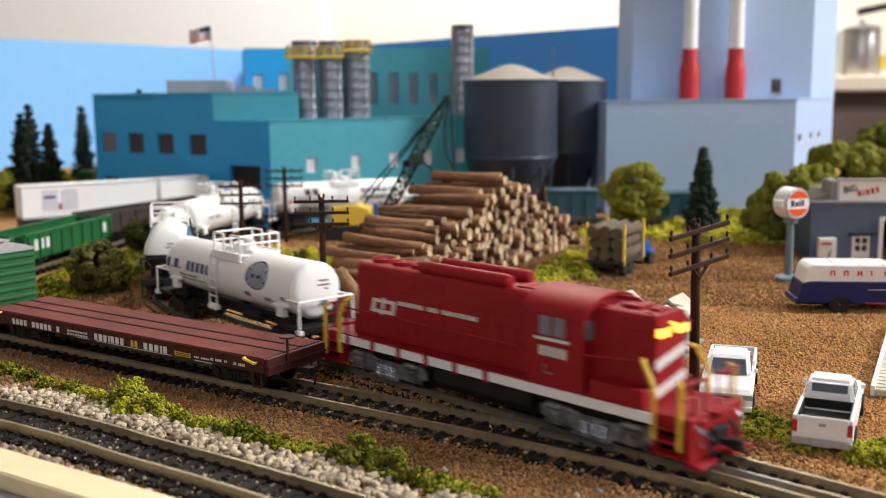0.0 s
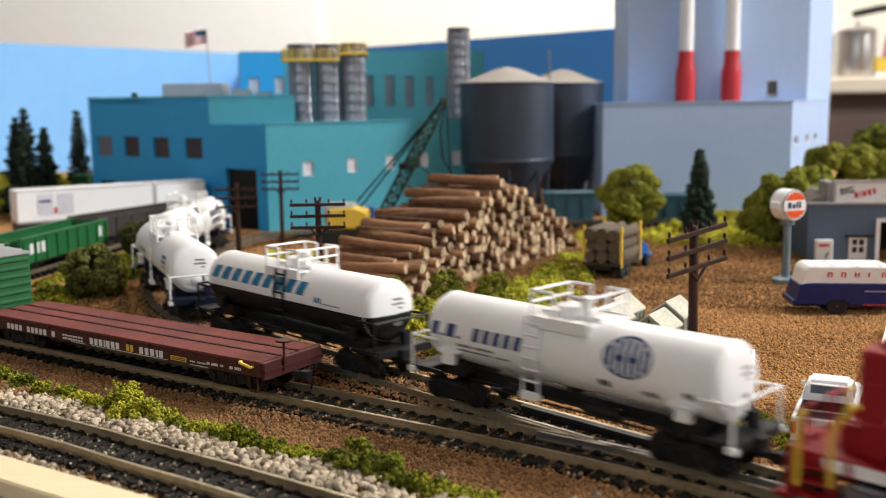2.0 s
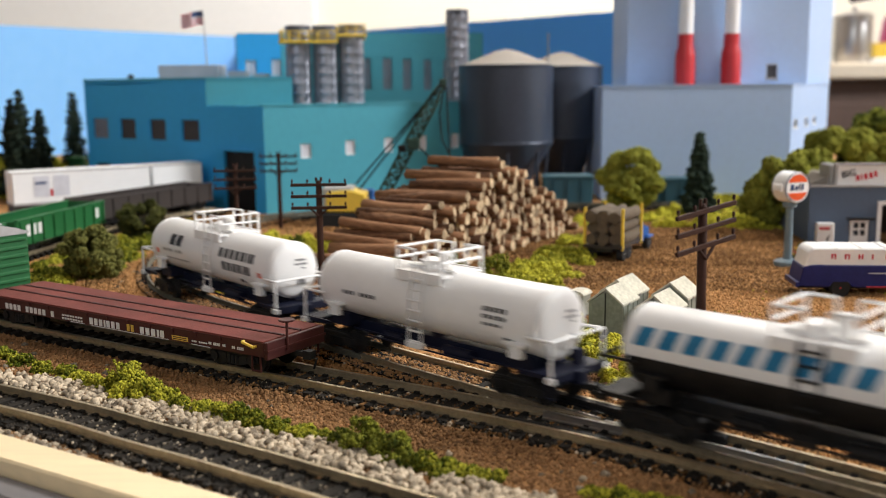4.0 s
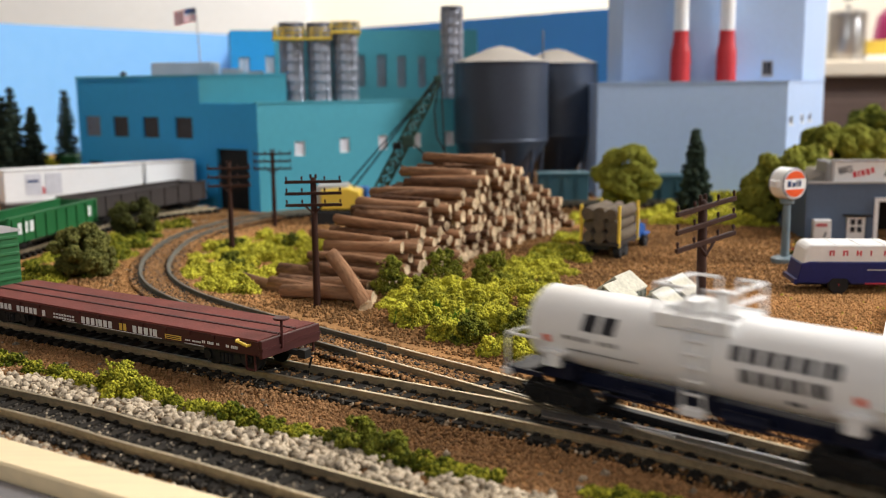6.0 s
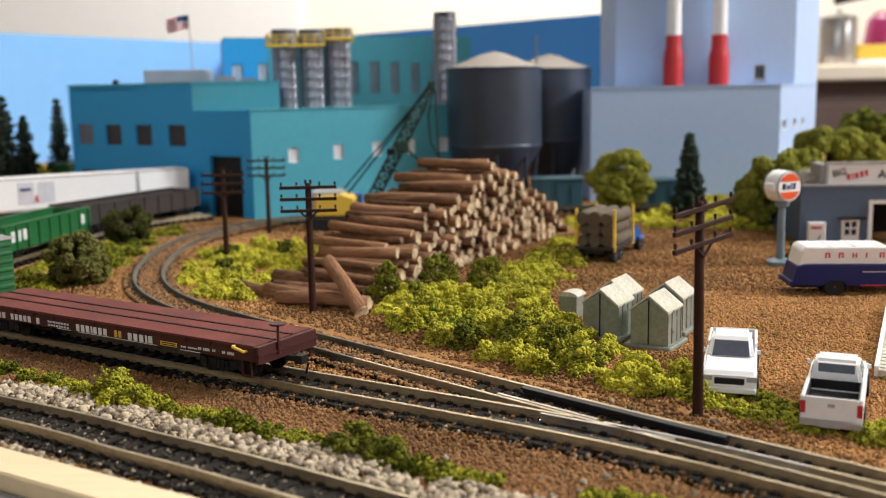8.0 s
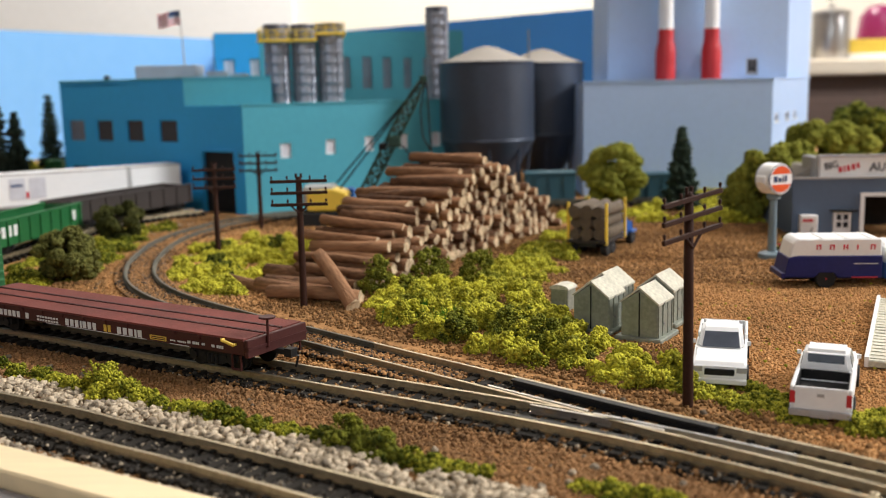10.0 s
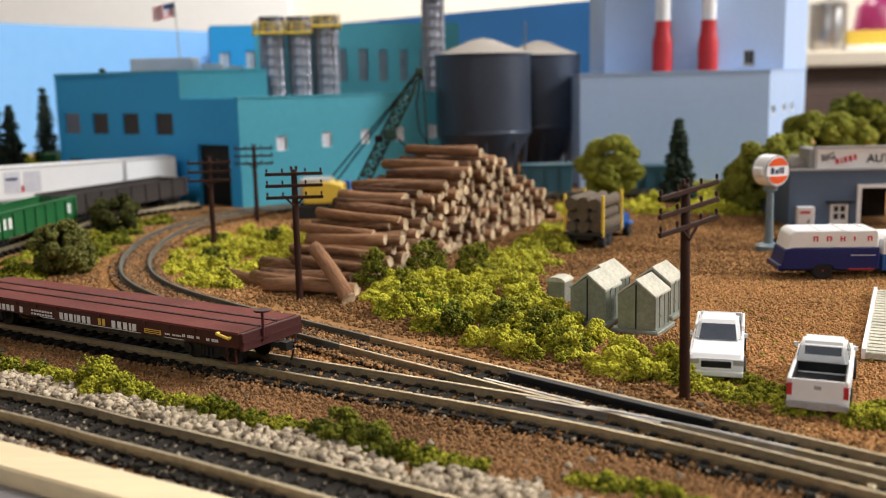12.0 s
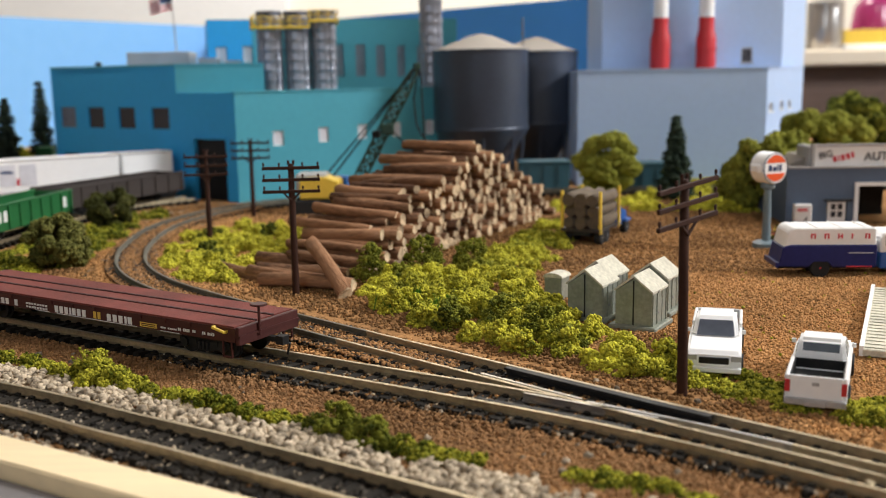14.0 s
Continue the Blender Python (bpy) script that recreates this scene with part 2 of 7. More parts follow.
def tube(points, r, seg=6):
    """A bent round bar through points."""
    bm = bmesh.new()
    P = [Vector(p) for p in points]
    prev = None
    for i, p in enumerate(P):
        d = (P[min(i + 1, len(P) - 1)] - P[max(i - 1, 0)]).normalized()
        q = d.to_track_quat("Z", "Y")
        ring = [bm.verts.new(p + q @ Vector((r * math.cos(2 * math.pi * k / seg), r * math.sin(2 * math.pi * k / seg), 0))) for k in range(seg)]
        if prev:
            for k in range(seg):
                bm.faces.new((prev[k], prev[(k + 1) % seg], ring[(k + 1) % seg], ring[k]))
        else:
            bm.faces.new(ring[::-1])
        prev = ring
    bm.faces.new(prev)
    return bm


def lathe(profile, seg=24, axis="Z", centre=(0, 0, 0), caps=True):
    """Turn (radius, height) pairs round an axis."""
    bm = bmesh.new()
    rings = []
    for r, h in profile:
        if r < 1e-6:
            pts = [(0, 0, h)]
        else:
            pts = [(r * math.cos(2 * math.pi * k / seg), r * math.sin(2 * math.pi * k / seg), h) for k in range(seg)]
        if axis == "X":
            pts = [(p[2], p[0], p[1]) for p in pts]
        if axis == "Y":
            pts = [(p[1], p[2], p[0]) for p in pts]
        rings.append([bm.verts.new(Vector(p) + Vector(centre)) for p in pts])
    for a, b in zip(rings, rings[1:]):
        for k in range(seg):
            j = (k + 1) % seg
            if len(a) == 1 and len(b) == 1:
                continue
            if len(a) == 1:
                bm.faces.new((a[0], b[j], b[k]))
            elif len(b) == 1:
                bm.faces.new((a[k], a[j], b[0]))
            else:
                bm.faces.new((a[k], a[j], b[j], b[k]))
    for ring, flip in ((rings[0], True), (rings[-1], False)):
        if len(ring) > 1 and caps:
            bm.faces.new(ring[::-1] if flip else ring)
    return bm


def extrude(points, y0, y1, axis="Y"):
    """A prism: a closed outline in x, z pushed along y (or y, z along x; or x, y along z)."""
    bm = bmesh.new()

    def put(p, h):
        return {"Y": (p[0], h, p[1]), "X": (h, p[0], p[1]), "Z": (p[0], p[1], h)}[axis]
    a = [bm.verts.new(put(p, y0)) for p in points]
    b = [bm.verts.new(put(p, y1)) for p in points]
    n = len(points)
    for k in range(n):
        bm.faces.new((a[k], a[(k + 1) % n], b[(k + 1) % n], b[k]))
    bm.faces.new(a[::-1])
    bm.faces.new(b)
    return bm


OCTA = (np.array([(1, 0, 0), (-1, 0, 0), (0, 1, 0), (0, -1, 0), (0, 0, 1), (0, 0, -1)], float),
        np.array([(0, 2, 4), (2, 1, 4), (1, 3, 4), (3, 0, 4), (2, 0, 5), (1, 2, 5), (3, 1, 5), (0, 3, 5)]))
ICO = bmesh.new()
bmesh.ops.create_icosphere(ICO, subdivisions=1, radius=1)
ICO.verts.ensure_lookup_table()
ICOSA = (np.array([v.co[:] for v in ICO.verts]), np.array([[v.index for v in f.verts] for f in ICO.faces]))
ICO.free()


def scatter_mesh(name, pts, sizes, material, shape=OCTA, rough=0.25, flat=1.0, seed=1, smooth=False):
    """Many small rough lumps joined into one mesh: pts in mm, sizes the radius of each."""
    g = np.random.RandomState(seed)
    pts = np.asarray(pts, float)
    n = len(pts)
    V, F = shape
    v = V[None] * (1 + g.uniform(-rough, rough, (n, len(V), 1))) * g.uniform(0.7, 1.3, (n, 1, 3)) * np.asarray(sizes, float).reshape(-1, 1, 1)
    a = g.normal(size=(n, 4))
    a /= np.linalg.norm(a, axis=1)[:, None]
    w, x, y, z = a.T
    R = np.stack([1 - 2 * (y * y + z * z), 2 * (x * y - z * w), 2 * (x * z + y * w), 2 * (x * y + z * w), 1 - 2 * (x * x + z * z),
                  2 * (y * z - x * w), 2 * (x * z - y * w), 2 * (y * z + x * w), 1 - 2 * (x * x + y * y)], 1).reshape(n, 3, 3)
    v = np.einsum("nij,nkj->nki", R, v)
    v[:, :, 2] *= flat
    v = (v + pts[:, None]) * MM
    f = F[None] + (np.arange(n) * len(V))[:, None, None]
    me = bpy.data.meshes.new(name)
    me.vertices.add(n * len(V))
    me.vertices.foreach_set("co", v.ravel())
    nf = n * len(F)
    me.loops.add(nf * 3)
    me.polygons.add(nf)
    me.loops.foreach_set("vertex_index", f.ravel().astype(np.int32))
    me.polygons.foreach_set("loop_start", np.arange(0, nf * 3, 3, dtype=np.int32))
    me.polygons.foreach_set("loop_total", np.full(nf, 3, dtype=np.int32))
    me.update(calc_edges=True)
    if smooth:
        me.shade_smooth()
    me.materials.append(material)
    return me


# ---- track plan: centre lines, rail top at z = 0
def spline(points, step=1.0):
    P = np.array(points, float)
    out = []
    for i in range(len(P) - 1):
        p0, p1, p2, p3 = P[max(i - 1, 0)], P[i], P[i + 1], P[min(i + 2, len(P) - 1)]
        for u in np.arange(0, 1, 0.05):
            out.append(0.5 * (2 * p1 + (p2 - p0) * u + (2 * p0 - 5 * p1 + 4 * p2 - p3) * u ** 2 + (3 * p1 - p0 - 3 * p2 + p3) * u ** 3))
    out.append(P[-1])
    out = np.array(out)
    s = np.concatenate([[0], np.cumsum(np.linalg.norm(np.diff(out, axis=0), axis=1))])
    q = np.arange(0, s[-1], step)
    return np.stack([np.interp(q, s, out[:, 0]), np.interp(q, s, out[:, 1])], 1), s[-1]


SPUR, SPUR_LEN = spline([(690, -60), (560, -65), (430, -65), (330, -50), (250, -18), (190, 22), (150, 57), (110, 96), (63.7, 140.3), (37.4, 164), (9.6, 190.3), (-14.5, 213.2), (-38, 236), (-61.6, 258.9), (-82.4, 282.4),
                         (-97.3, 307.4), (-107.2, 337.2), (-112.2, 369), (-113.4, 398), (-109, 425), (-100.5, 448.5), (-88, 467), (-72, 480.5),
                         (-51, 490), (-25, 496.5), (5, 500), (40, 502.5), (160, 506), (320, 508)])
SIDING, _ = spline([(-330, 381), (-220, 315), (-118, 252.5), (-73, 224.8), (-30.5, 199), (13.8, 172.0), (39.8, 153.6), (63.8, 133.3), (90, 111), (115, 90)])
FRONT, _ = spline([(-260, 275), (-160, 221), (-84, 180.5), (-57.2, 163.7), (-34.9, 149.8), (20, 113), (90, 65)])
BACKLINE, _ = spline([(-185, 200), (-178, 300), (-167, 390), (-160, 445), (-146, 478), (-124, 500)])


S0 = int(np.argmin(((SPUR - np.array([150, 57])) ** 2).sum(1)))


def spur_at(s):
    """Place on the spur's centre line, s mm past the plan's right-hand mark."""
    q = np.arange(len(SPUR))
    return np.array([np.interp(s + S0, q, SPUR[:, 0]), np.interp(s + S0, q, SPUR[:, 1])])


# ---- room shell: floor, walls, ceiling; a window opening in the wall beside the layout
def slab(name, x0, x1, y0, y1, z0, z1, material, label, category):
    ob = part(name, boxes((x0, x1, y0, y1, z0, z1)), material)
    return tagged(ob, label, category, kind="structure")


slab("floor", -1700, 2300, -1500, 2700, -960, -900, M_CABINET, "dark wooden room floor below the layout", "floor")
# Ceiling, west and south walls are unseen, kept dark to hold down fill.
slab("ceiling", -1700, 2300, -1500, 2700, 1600, 1650, M_DIMROOM, "unseen ceiling, made brown to cut bounced light", "ceiling")
slab("wall_west", -1700, -1650, -1500, 2700, -900, 1600, M_DIMROOM, "unseen room wall, made brown to cut bounced light", "wall")
# The south opening is made up to go with the front fill lamp.
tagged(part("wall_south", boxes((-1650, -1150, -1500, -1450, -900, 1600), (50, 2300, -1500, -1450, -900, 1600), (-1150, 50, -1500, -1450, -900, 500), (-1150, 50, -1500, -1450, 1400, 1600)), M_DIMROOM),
       "unseen wall, made brown to cut bounce, with an added opening", "wall", kind="structure")
slab("wall_north", -1650, 2300, 2650, 2700, -900, 1600, M_ROOM, "cream painted room wall behind the layout", "wall")
east = tagged(part("wall_east", boxes((2200, 2250, -1450, -350, -900, 1600), (2200, 2250, 1250, 2650, -900, 1600),
                                      (2200, 2250, -350, 1250, -900, 450), (2200, 2250, -350, 1250, 1580, 1600)), M_ROOM),
              "cream wall with a wide window opening", "wall", kind="structure")
wall_edge = part("trim", boxes((-1650, -393, 2630, 2650, -900, 1600)), M_WHITE, None)
tagged(wall_edge, "white painted wall panel behind the layout", "panel", kind="structure")

# ---- benchwork and scenery base


def dist_to(line, pts):
    L = line[::4]
    out = np.full(len(pts), 1e9)
    for i in range(0, len(pts), 4000):
        d = pts[i:i + 4000, None, :] - L[None]
        out[i:i + 4000] = np.sqrt((d ** 2).sum(2).min(1))
    return out


def track_distance(pts):
    return np.minimum(np.minimum(dist_to(SPUR, pts), dist_to(SIDING, pts)), np.minimum(dist_to(FRONT, pts), dist_to(BACKLINE, pts)))


def edge_y(x):
    """Front edge of the scenery: it follows the pine edging strip."""
    return 162.0 - 0.575 * (x + 76.7)


def ground_height(x, y):
    v = Vector((x * 0.02, y * 0.02, 0.3))
    return -3.2 + 0.9 * noise.noise(v) + 0.35 * noise.noise(v * 5)


def make_ground():
    xs, ys = np.arange(-520, 700.1, 5.0), np.arange(-230, 1101, 5.0)
    gx, gy = np.meshgrid(xs, ys)
    pts = np.stack([gx.ravel(), gy.ravel()], 1)
    near = track_distance(pts)
    bm = bmesh.new()
    grid = {}
    k = 0
    for j in range(len(ys)):
        for i in range(len(xs)):
            x, y = pts[k]
            yy = max(y, edge_y(x) - 3)
            z = ground_height(x, yy)
            w = min(max((near[k] - 9) / 8, 0), 1)
            grid[i, j] = bm.verts.new((x, yy, z * w + (-2.9) * (1 - w)))
            k += 1
    for j in range(len(ys) - 1):
        for i in range(len(xs) - 1):
            a, b, c, d = grid[i, j], grid[i + 1, j], grid[i + 1, j + 1], grid[i, j + 1]
            if (c.co - b.co).length > 0.5 or (d.co - a.co).length > 0.5:
                bm.faces.new((a, b, c, d))
    ob = part("ground", bm, M_YARD, smooth=True)
    tagged(ob, "brown granular model scenery ground", "ground", kind="structure")
    return ob


make_ground()


def strip(name, x0, x1, w0, w1, z0, z1, material, label, category, bevel=0.4):
    """A board along the layout's front edge, w0 to w1 mm out from it."""
    d = Vector((1, -0.575, 0)).normalized()
    n = Vector((-d.y, d.x, 0)) * -1
    bm = bmesh.new()
    a, b = Vector((x0, edge_y(x0), 0)), Vector((x1, edge_y(x1), 0))
    q = [a + n * w0, b + n * w0, b + n * w1, a + n * w1]
    lo = [bm.verts.new((p.x, p.y, z0)) for p in q]
    hi = [bm.verts.new((p.x, p.y, z1)) for p in q]
    for f in ((lo[3], lo[2], lo[1], lo[0]), (hi[0], hi[1], hi[2], hi[3])):
        bm.faces.new(f)
    for k in range(4):
        bm.faces.new((lo[k], lo[(k + 1) % 4], hi[(k + 1) % 4], hi[k]))
    ob = part(name, bm, material, bevel=bevel)
    return tagged(ob, label, category, kind="structure")


strip("trim", -520, 640, 0.0, 8.0, -30, -1.2, M_TRIM, "pale varnished pine edging of the layout", "trim")
strip("fascia", -520, 640, 8.2, 14.0, -160, -4.0, M_FASCIA, "dark grey fascia board below the pine edging", "fascia")

# ---- backdrop panels, meeting in a corner behind the factory
def panel(name, a, b, z0, z1, thick, material, label):
    a, b = Vector((*a, 0)), Vector((*b, 0))
    d = (b - a).normalized()
    n = Vector((-d.y, d.x, 0)) * thick
    bm = bmesh.new()
    q = [a, b, b + n, a + n]
    lo = [bm.verts.new((p.x, p.y, z0)) for p in q]
    hi = [bm.verts.new((p.x, p.y, z1)) for p in q]
    bm.faces.new(lo[::-1])
    bm.faces.new(hi)
    for k in range(4):
        bm.faces.new((lo[k], lo[(k + 1) % 4], hi[(k + 1) % 4], hi[k]))
    return tagged(part(name, bm, material), label, "backdrop", kind="structure")


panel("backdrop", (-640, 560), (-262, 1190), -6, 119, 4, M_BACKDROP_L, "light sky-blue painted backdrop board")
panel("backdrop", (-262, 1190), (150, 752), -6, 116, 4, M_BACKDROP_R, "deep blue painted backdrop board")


# ---- track: rails, ties
def rail_mesh(line, off, s0, s1, material, name, parent, step=4, head=0.42):
    prof = [(-0.75, -1.55), (0.75, -1.55), (0.75, -1.3), (0.25, -1.15), (0.2, -0.55), (head, -0.42), (head, -0.06), (head - 0.1, 0.0),
            (-head + 0.1, 0.0), (-head, -0.06), (-head, -0.42), (-0.2, -0.55), (-0.25, -1.15), (-0.75, -1.3)]
    bm = bmesh.new()
    prev = None
    idx = list(range(int(s0), int(s1), step)) + [int(s1)]
    for i in idx:
        i = min(i, len(line) - 2)
        p = line[i]
        d = line[min(i + 2, len(line) - 1)] - line[max(i - 2, 0)]
        d = d / np.linalg.norm(d)
        n = np.array([-d[1], d[0]])
        ring = [bm.verts.new((*(p + n * (off + u)), w)) for u, w in prof]
        if prev:
            for k in range(len(prof)):
                bm.faces.new((prev[k], prev[(k + 1) % len(prof)], ring[(k + 1) % len(prof)], ring[k]))
        else:
            bm.faces.new(ring)
        prev = ring
    bm.faces.new(prev[::-1])
    return part(name, bm, material, parent)


TIE_BM = boxes((-0.95, 0.95, -7.9, 7.9, -3.4, -1.55))
for sgn in (-1, 1):
    for o in (-1.25, 1.25):
        box(TIE_BM, -0.55, 0.55, sgn * 4.75 + o - 0.4, sgn * 4.75 + o + 0.4, -1.55, -1.1)
TIE = part("tie", TIE_BM, M_TIE)
TIE_ME = TIE.data
bpy.data.objects.remove(TIE)


def lay_ties(line, s0, s1, parent, step=4.1, scale=1.0):
    g = random.Random(3)
    s = s0
    while s < s1:
        i = int(s)
        p, d = line[i], line[min(i + 2, len(line) - 1)] - line[max(i - 2, 0)]
        ob = new("tie", TIE_ME)
        ob.parent = parent
        ob.matrix_local = at_mm(p[0], p[1], 0, math.degrees(math.atan2(d[1], d[0])) + g.uniform(-1, 1))
        if scale != 1.0:
            ob.scale = (1, scale, 1)
        s += step


def track(line, s0, s1, label, ties=True, rails=(4.6, -4.6)):
    ob = empty("track", at_mm(0, 0), label, "track", kind="structure")
    for o in rails:
        rail_mesh(line, o, s0, s1, M_RAIL, "rail", ob)
    if ties:
        lay_ties(line, s0, s1, ob)
    return ob


def s_near(line, x, y):
    return int(np.argmin(((line - np.array([x, y])) ** 2).sum(1)))


S_FROG = s_near(SPUR, 10.5, 188)
F_FROG = s_near(SIDING, 14, 172)
spur_track = track(SPUR, 2, S0 + 236, "curving spur track with nickel rails on black ties")
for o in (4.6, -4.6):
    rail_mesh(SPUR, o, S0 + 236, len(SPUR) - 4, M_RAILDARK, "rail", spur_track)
lay_ties(SPUR, S0 + 238, len(SPUR) - 4, spur_track)
siding_track = track(SIDING, 90, F_FROG + 4, "siding track with brown-tinged rails on black ties")
front_track = track(FRONT, 20, len(FRONT) - 6, "foreground main track in grey stone ballast")
back_track = track(BACKLINE, 10, len(BACKLINE) - 4, "storage track with parked freight cars")
turnout = empty("turnout", at_mm(0, 0), "track switch with bright metal frog and point rails", "turnout", kind="structure")
rail_mesh(SIDING, -4.6, F_FROG + 4, len(SIDING) - 8, M_RAIL, "stock_rail", turnout)
rail_mesh(SIDING, 4.6, F_FROG + 10, F_FROG + 46, M_POINT, "closure_rail", turnout)
rail_mesh(SIDING, 4.6, F_FROG + 46, F_FROG + 100, M_RAIL, "point_rail", turnout, head=0.45)
rail_mesh(SIDING, 3.3, F_FROG - 2, F_FROG + 24, M_POINT, "wing_rail", turnout, head=0.35)
rail_mesh(SPUR, 3.3, S_FROG - 22, S_FROG + 2, M_POINT, "wing_rail", turnout, head=0.35)
rail_mesh(SPUR, -3.3, S_FROG - 44, S_FROG + 1, M_BLACK, "guard_rail", turnout, head=0.9)
rail_mesh(SIDING, -3.4, F_FROG - 8, F_FROG + 22, M_BLACK, "guard_rail", turnout, head=0.5)
lay_ties(SIDING, F_FROG + 4, len(SIDING) - 8, turnout)
for px_, py_ in ((63, 140.5), (60, 133)):
    part("rivet", lathe([(0.7, 0), (0.7, 0.3), (0.4, 0.5), (0, 0.55)], 10, centre=(px_, py_, -0.5)), M_RAIL, turnout)


# ---- rolling stock
def glyphs(pattern, x0, z0, h, w):
    """Plain bars in place of lettering, one for each sign of the pattern; spaces stay open. Returns rectangles (x, z, w, h)."""
    out = []
    x = x0
    for ch in pattern:
        wide = w * (0.86 if ch in "MW" else 0.34 if ch in "I." else 0.66)
        if ch != " ":
            out.append((x, z0, wide, h * (0.2 if ch == "." else 1.0)))
        x += w * (1.15 if ch in "MW" else 0.55 if ch in "I." else 1.0)
    return out


def on_tank(bm, rects, radius, zc, side=-1, proud=0.12, slant=0.0):
    """Curved lettering blocks laid on the tank's flank."""
    for x, z, w, h in rects:
        rows = []
        for k in range(4):
            a = (z + h * k / 3 - zc) / radius
            y = side * (radius + proud) * math.cos(math.asin(max(-0.98, min(0.98, a))))
            zz = zc + (radius + proud) * a
            rows.append([bm.verts.new((x + u * w + slant * h * k / 3, y, zz)) for u in (0, 1)])
        for a, b in zip(rows, rows[1:]):
            bm.faces.new((a[0], a[1], b[1], b[0]))


def bogie(parent, x, material=M_BLACK, wheelbase=11.0, name="bogie"):
    """A two-axle freight bogie: side frames with springs and journal boxes, bolster, wheels."""
    ob = part(name, boxes((-2.0, 2.0, -5.2, 5.2, 2.6, 4.6)), material, parent)
    ob.location = (x * MM, 0, 0)
    h = wheelbase / 2
    for sd in (-1, 1):
        y = sd * 6.0
        bm = extrude([(-h - 1.6, 2.2), (-h - 1.6, 3.6), (-h + 0.8, 4.0), (-2.2, 4.9), (2.2, 4.9), (h - 0.8, 4.0), (h + 1.6, 3.6),
                      (h + 1.6, 2.2), (h - 1.4, 1.9), (1.8, 1.2), (-1.8, 1.2), (-h + 1.4, 1.9)], y - 0.6, y + 0.6)
        for q in (-1.1, 0.0, 1.1):
            rod(bm, (q, y + sd * 0.7, 1.6), (q, y + sd * 0.7, 3.4), 0.45)
        for q in (-h, h):
            rod(bm, (q, y + sd * 0.4, 2.6), (q, y + sd * 1.1, 2.6), 1.05, seg=10)
        for q in (-h * 0.55, h * 0.55):
            box(bm, q - 0.9, q + 0.9, y + sd * 0.6 - 0.15, y + sd * 0.6 + 0.15, 2.4, 3.6)
        rod(bm, (-h * 0.9, y + sd * 0.75, 4.4), (h * 0.9, y + sd * 0.75, 4.4), 0.28)
        part("side_frame", bm, material, ob)
    for q in (-h, h):
        bm = rod(bmesh.new(), (q, -5, 2.6), (q, 5, 2.6), 0.5)
        for sd in (-1, 1):
            rod(bm, (q, sd * 4.1, 2.6), (q, sd * 5.2, 2.6), 2.6, seg=20)
            rod(bm, (q, sd * 3.8, 2.6), (q, sd * 4.1, 2.6), 2.9, seg=20)
        part("wheel_set", bm, material, ob)
    return ob


def coupler(parent, x, sgn, material=M_BLACK):
    bm = boxes((min(x, x + sgn * 5), max(x, x + sgn * 5), -0.6, 0.6, 3.5, 4.6))
    box(bm, min(x + sgn * 3.4, x + sgn * 5.4), max(x + sgn * 3.4, x + sgn * 5.4), -1.1, 0.9, 3.2, 5.0)
    rod(bm, (x + sgn * 5.4, 1.2, 3.2), (x + sgn * 4.4, 1.4, 0.6), 0.25)
    return part("coupler", bm, material, parent)


TANK_R, TANK_Z = 7.15, 15.1


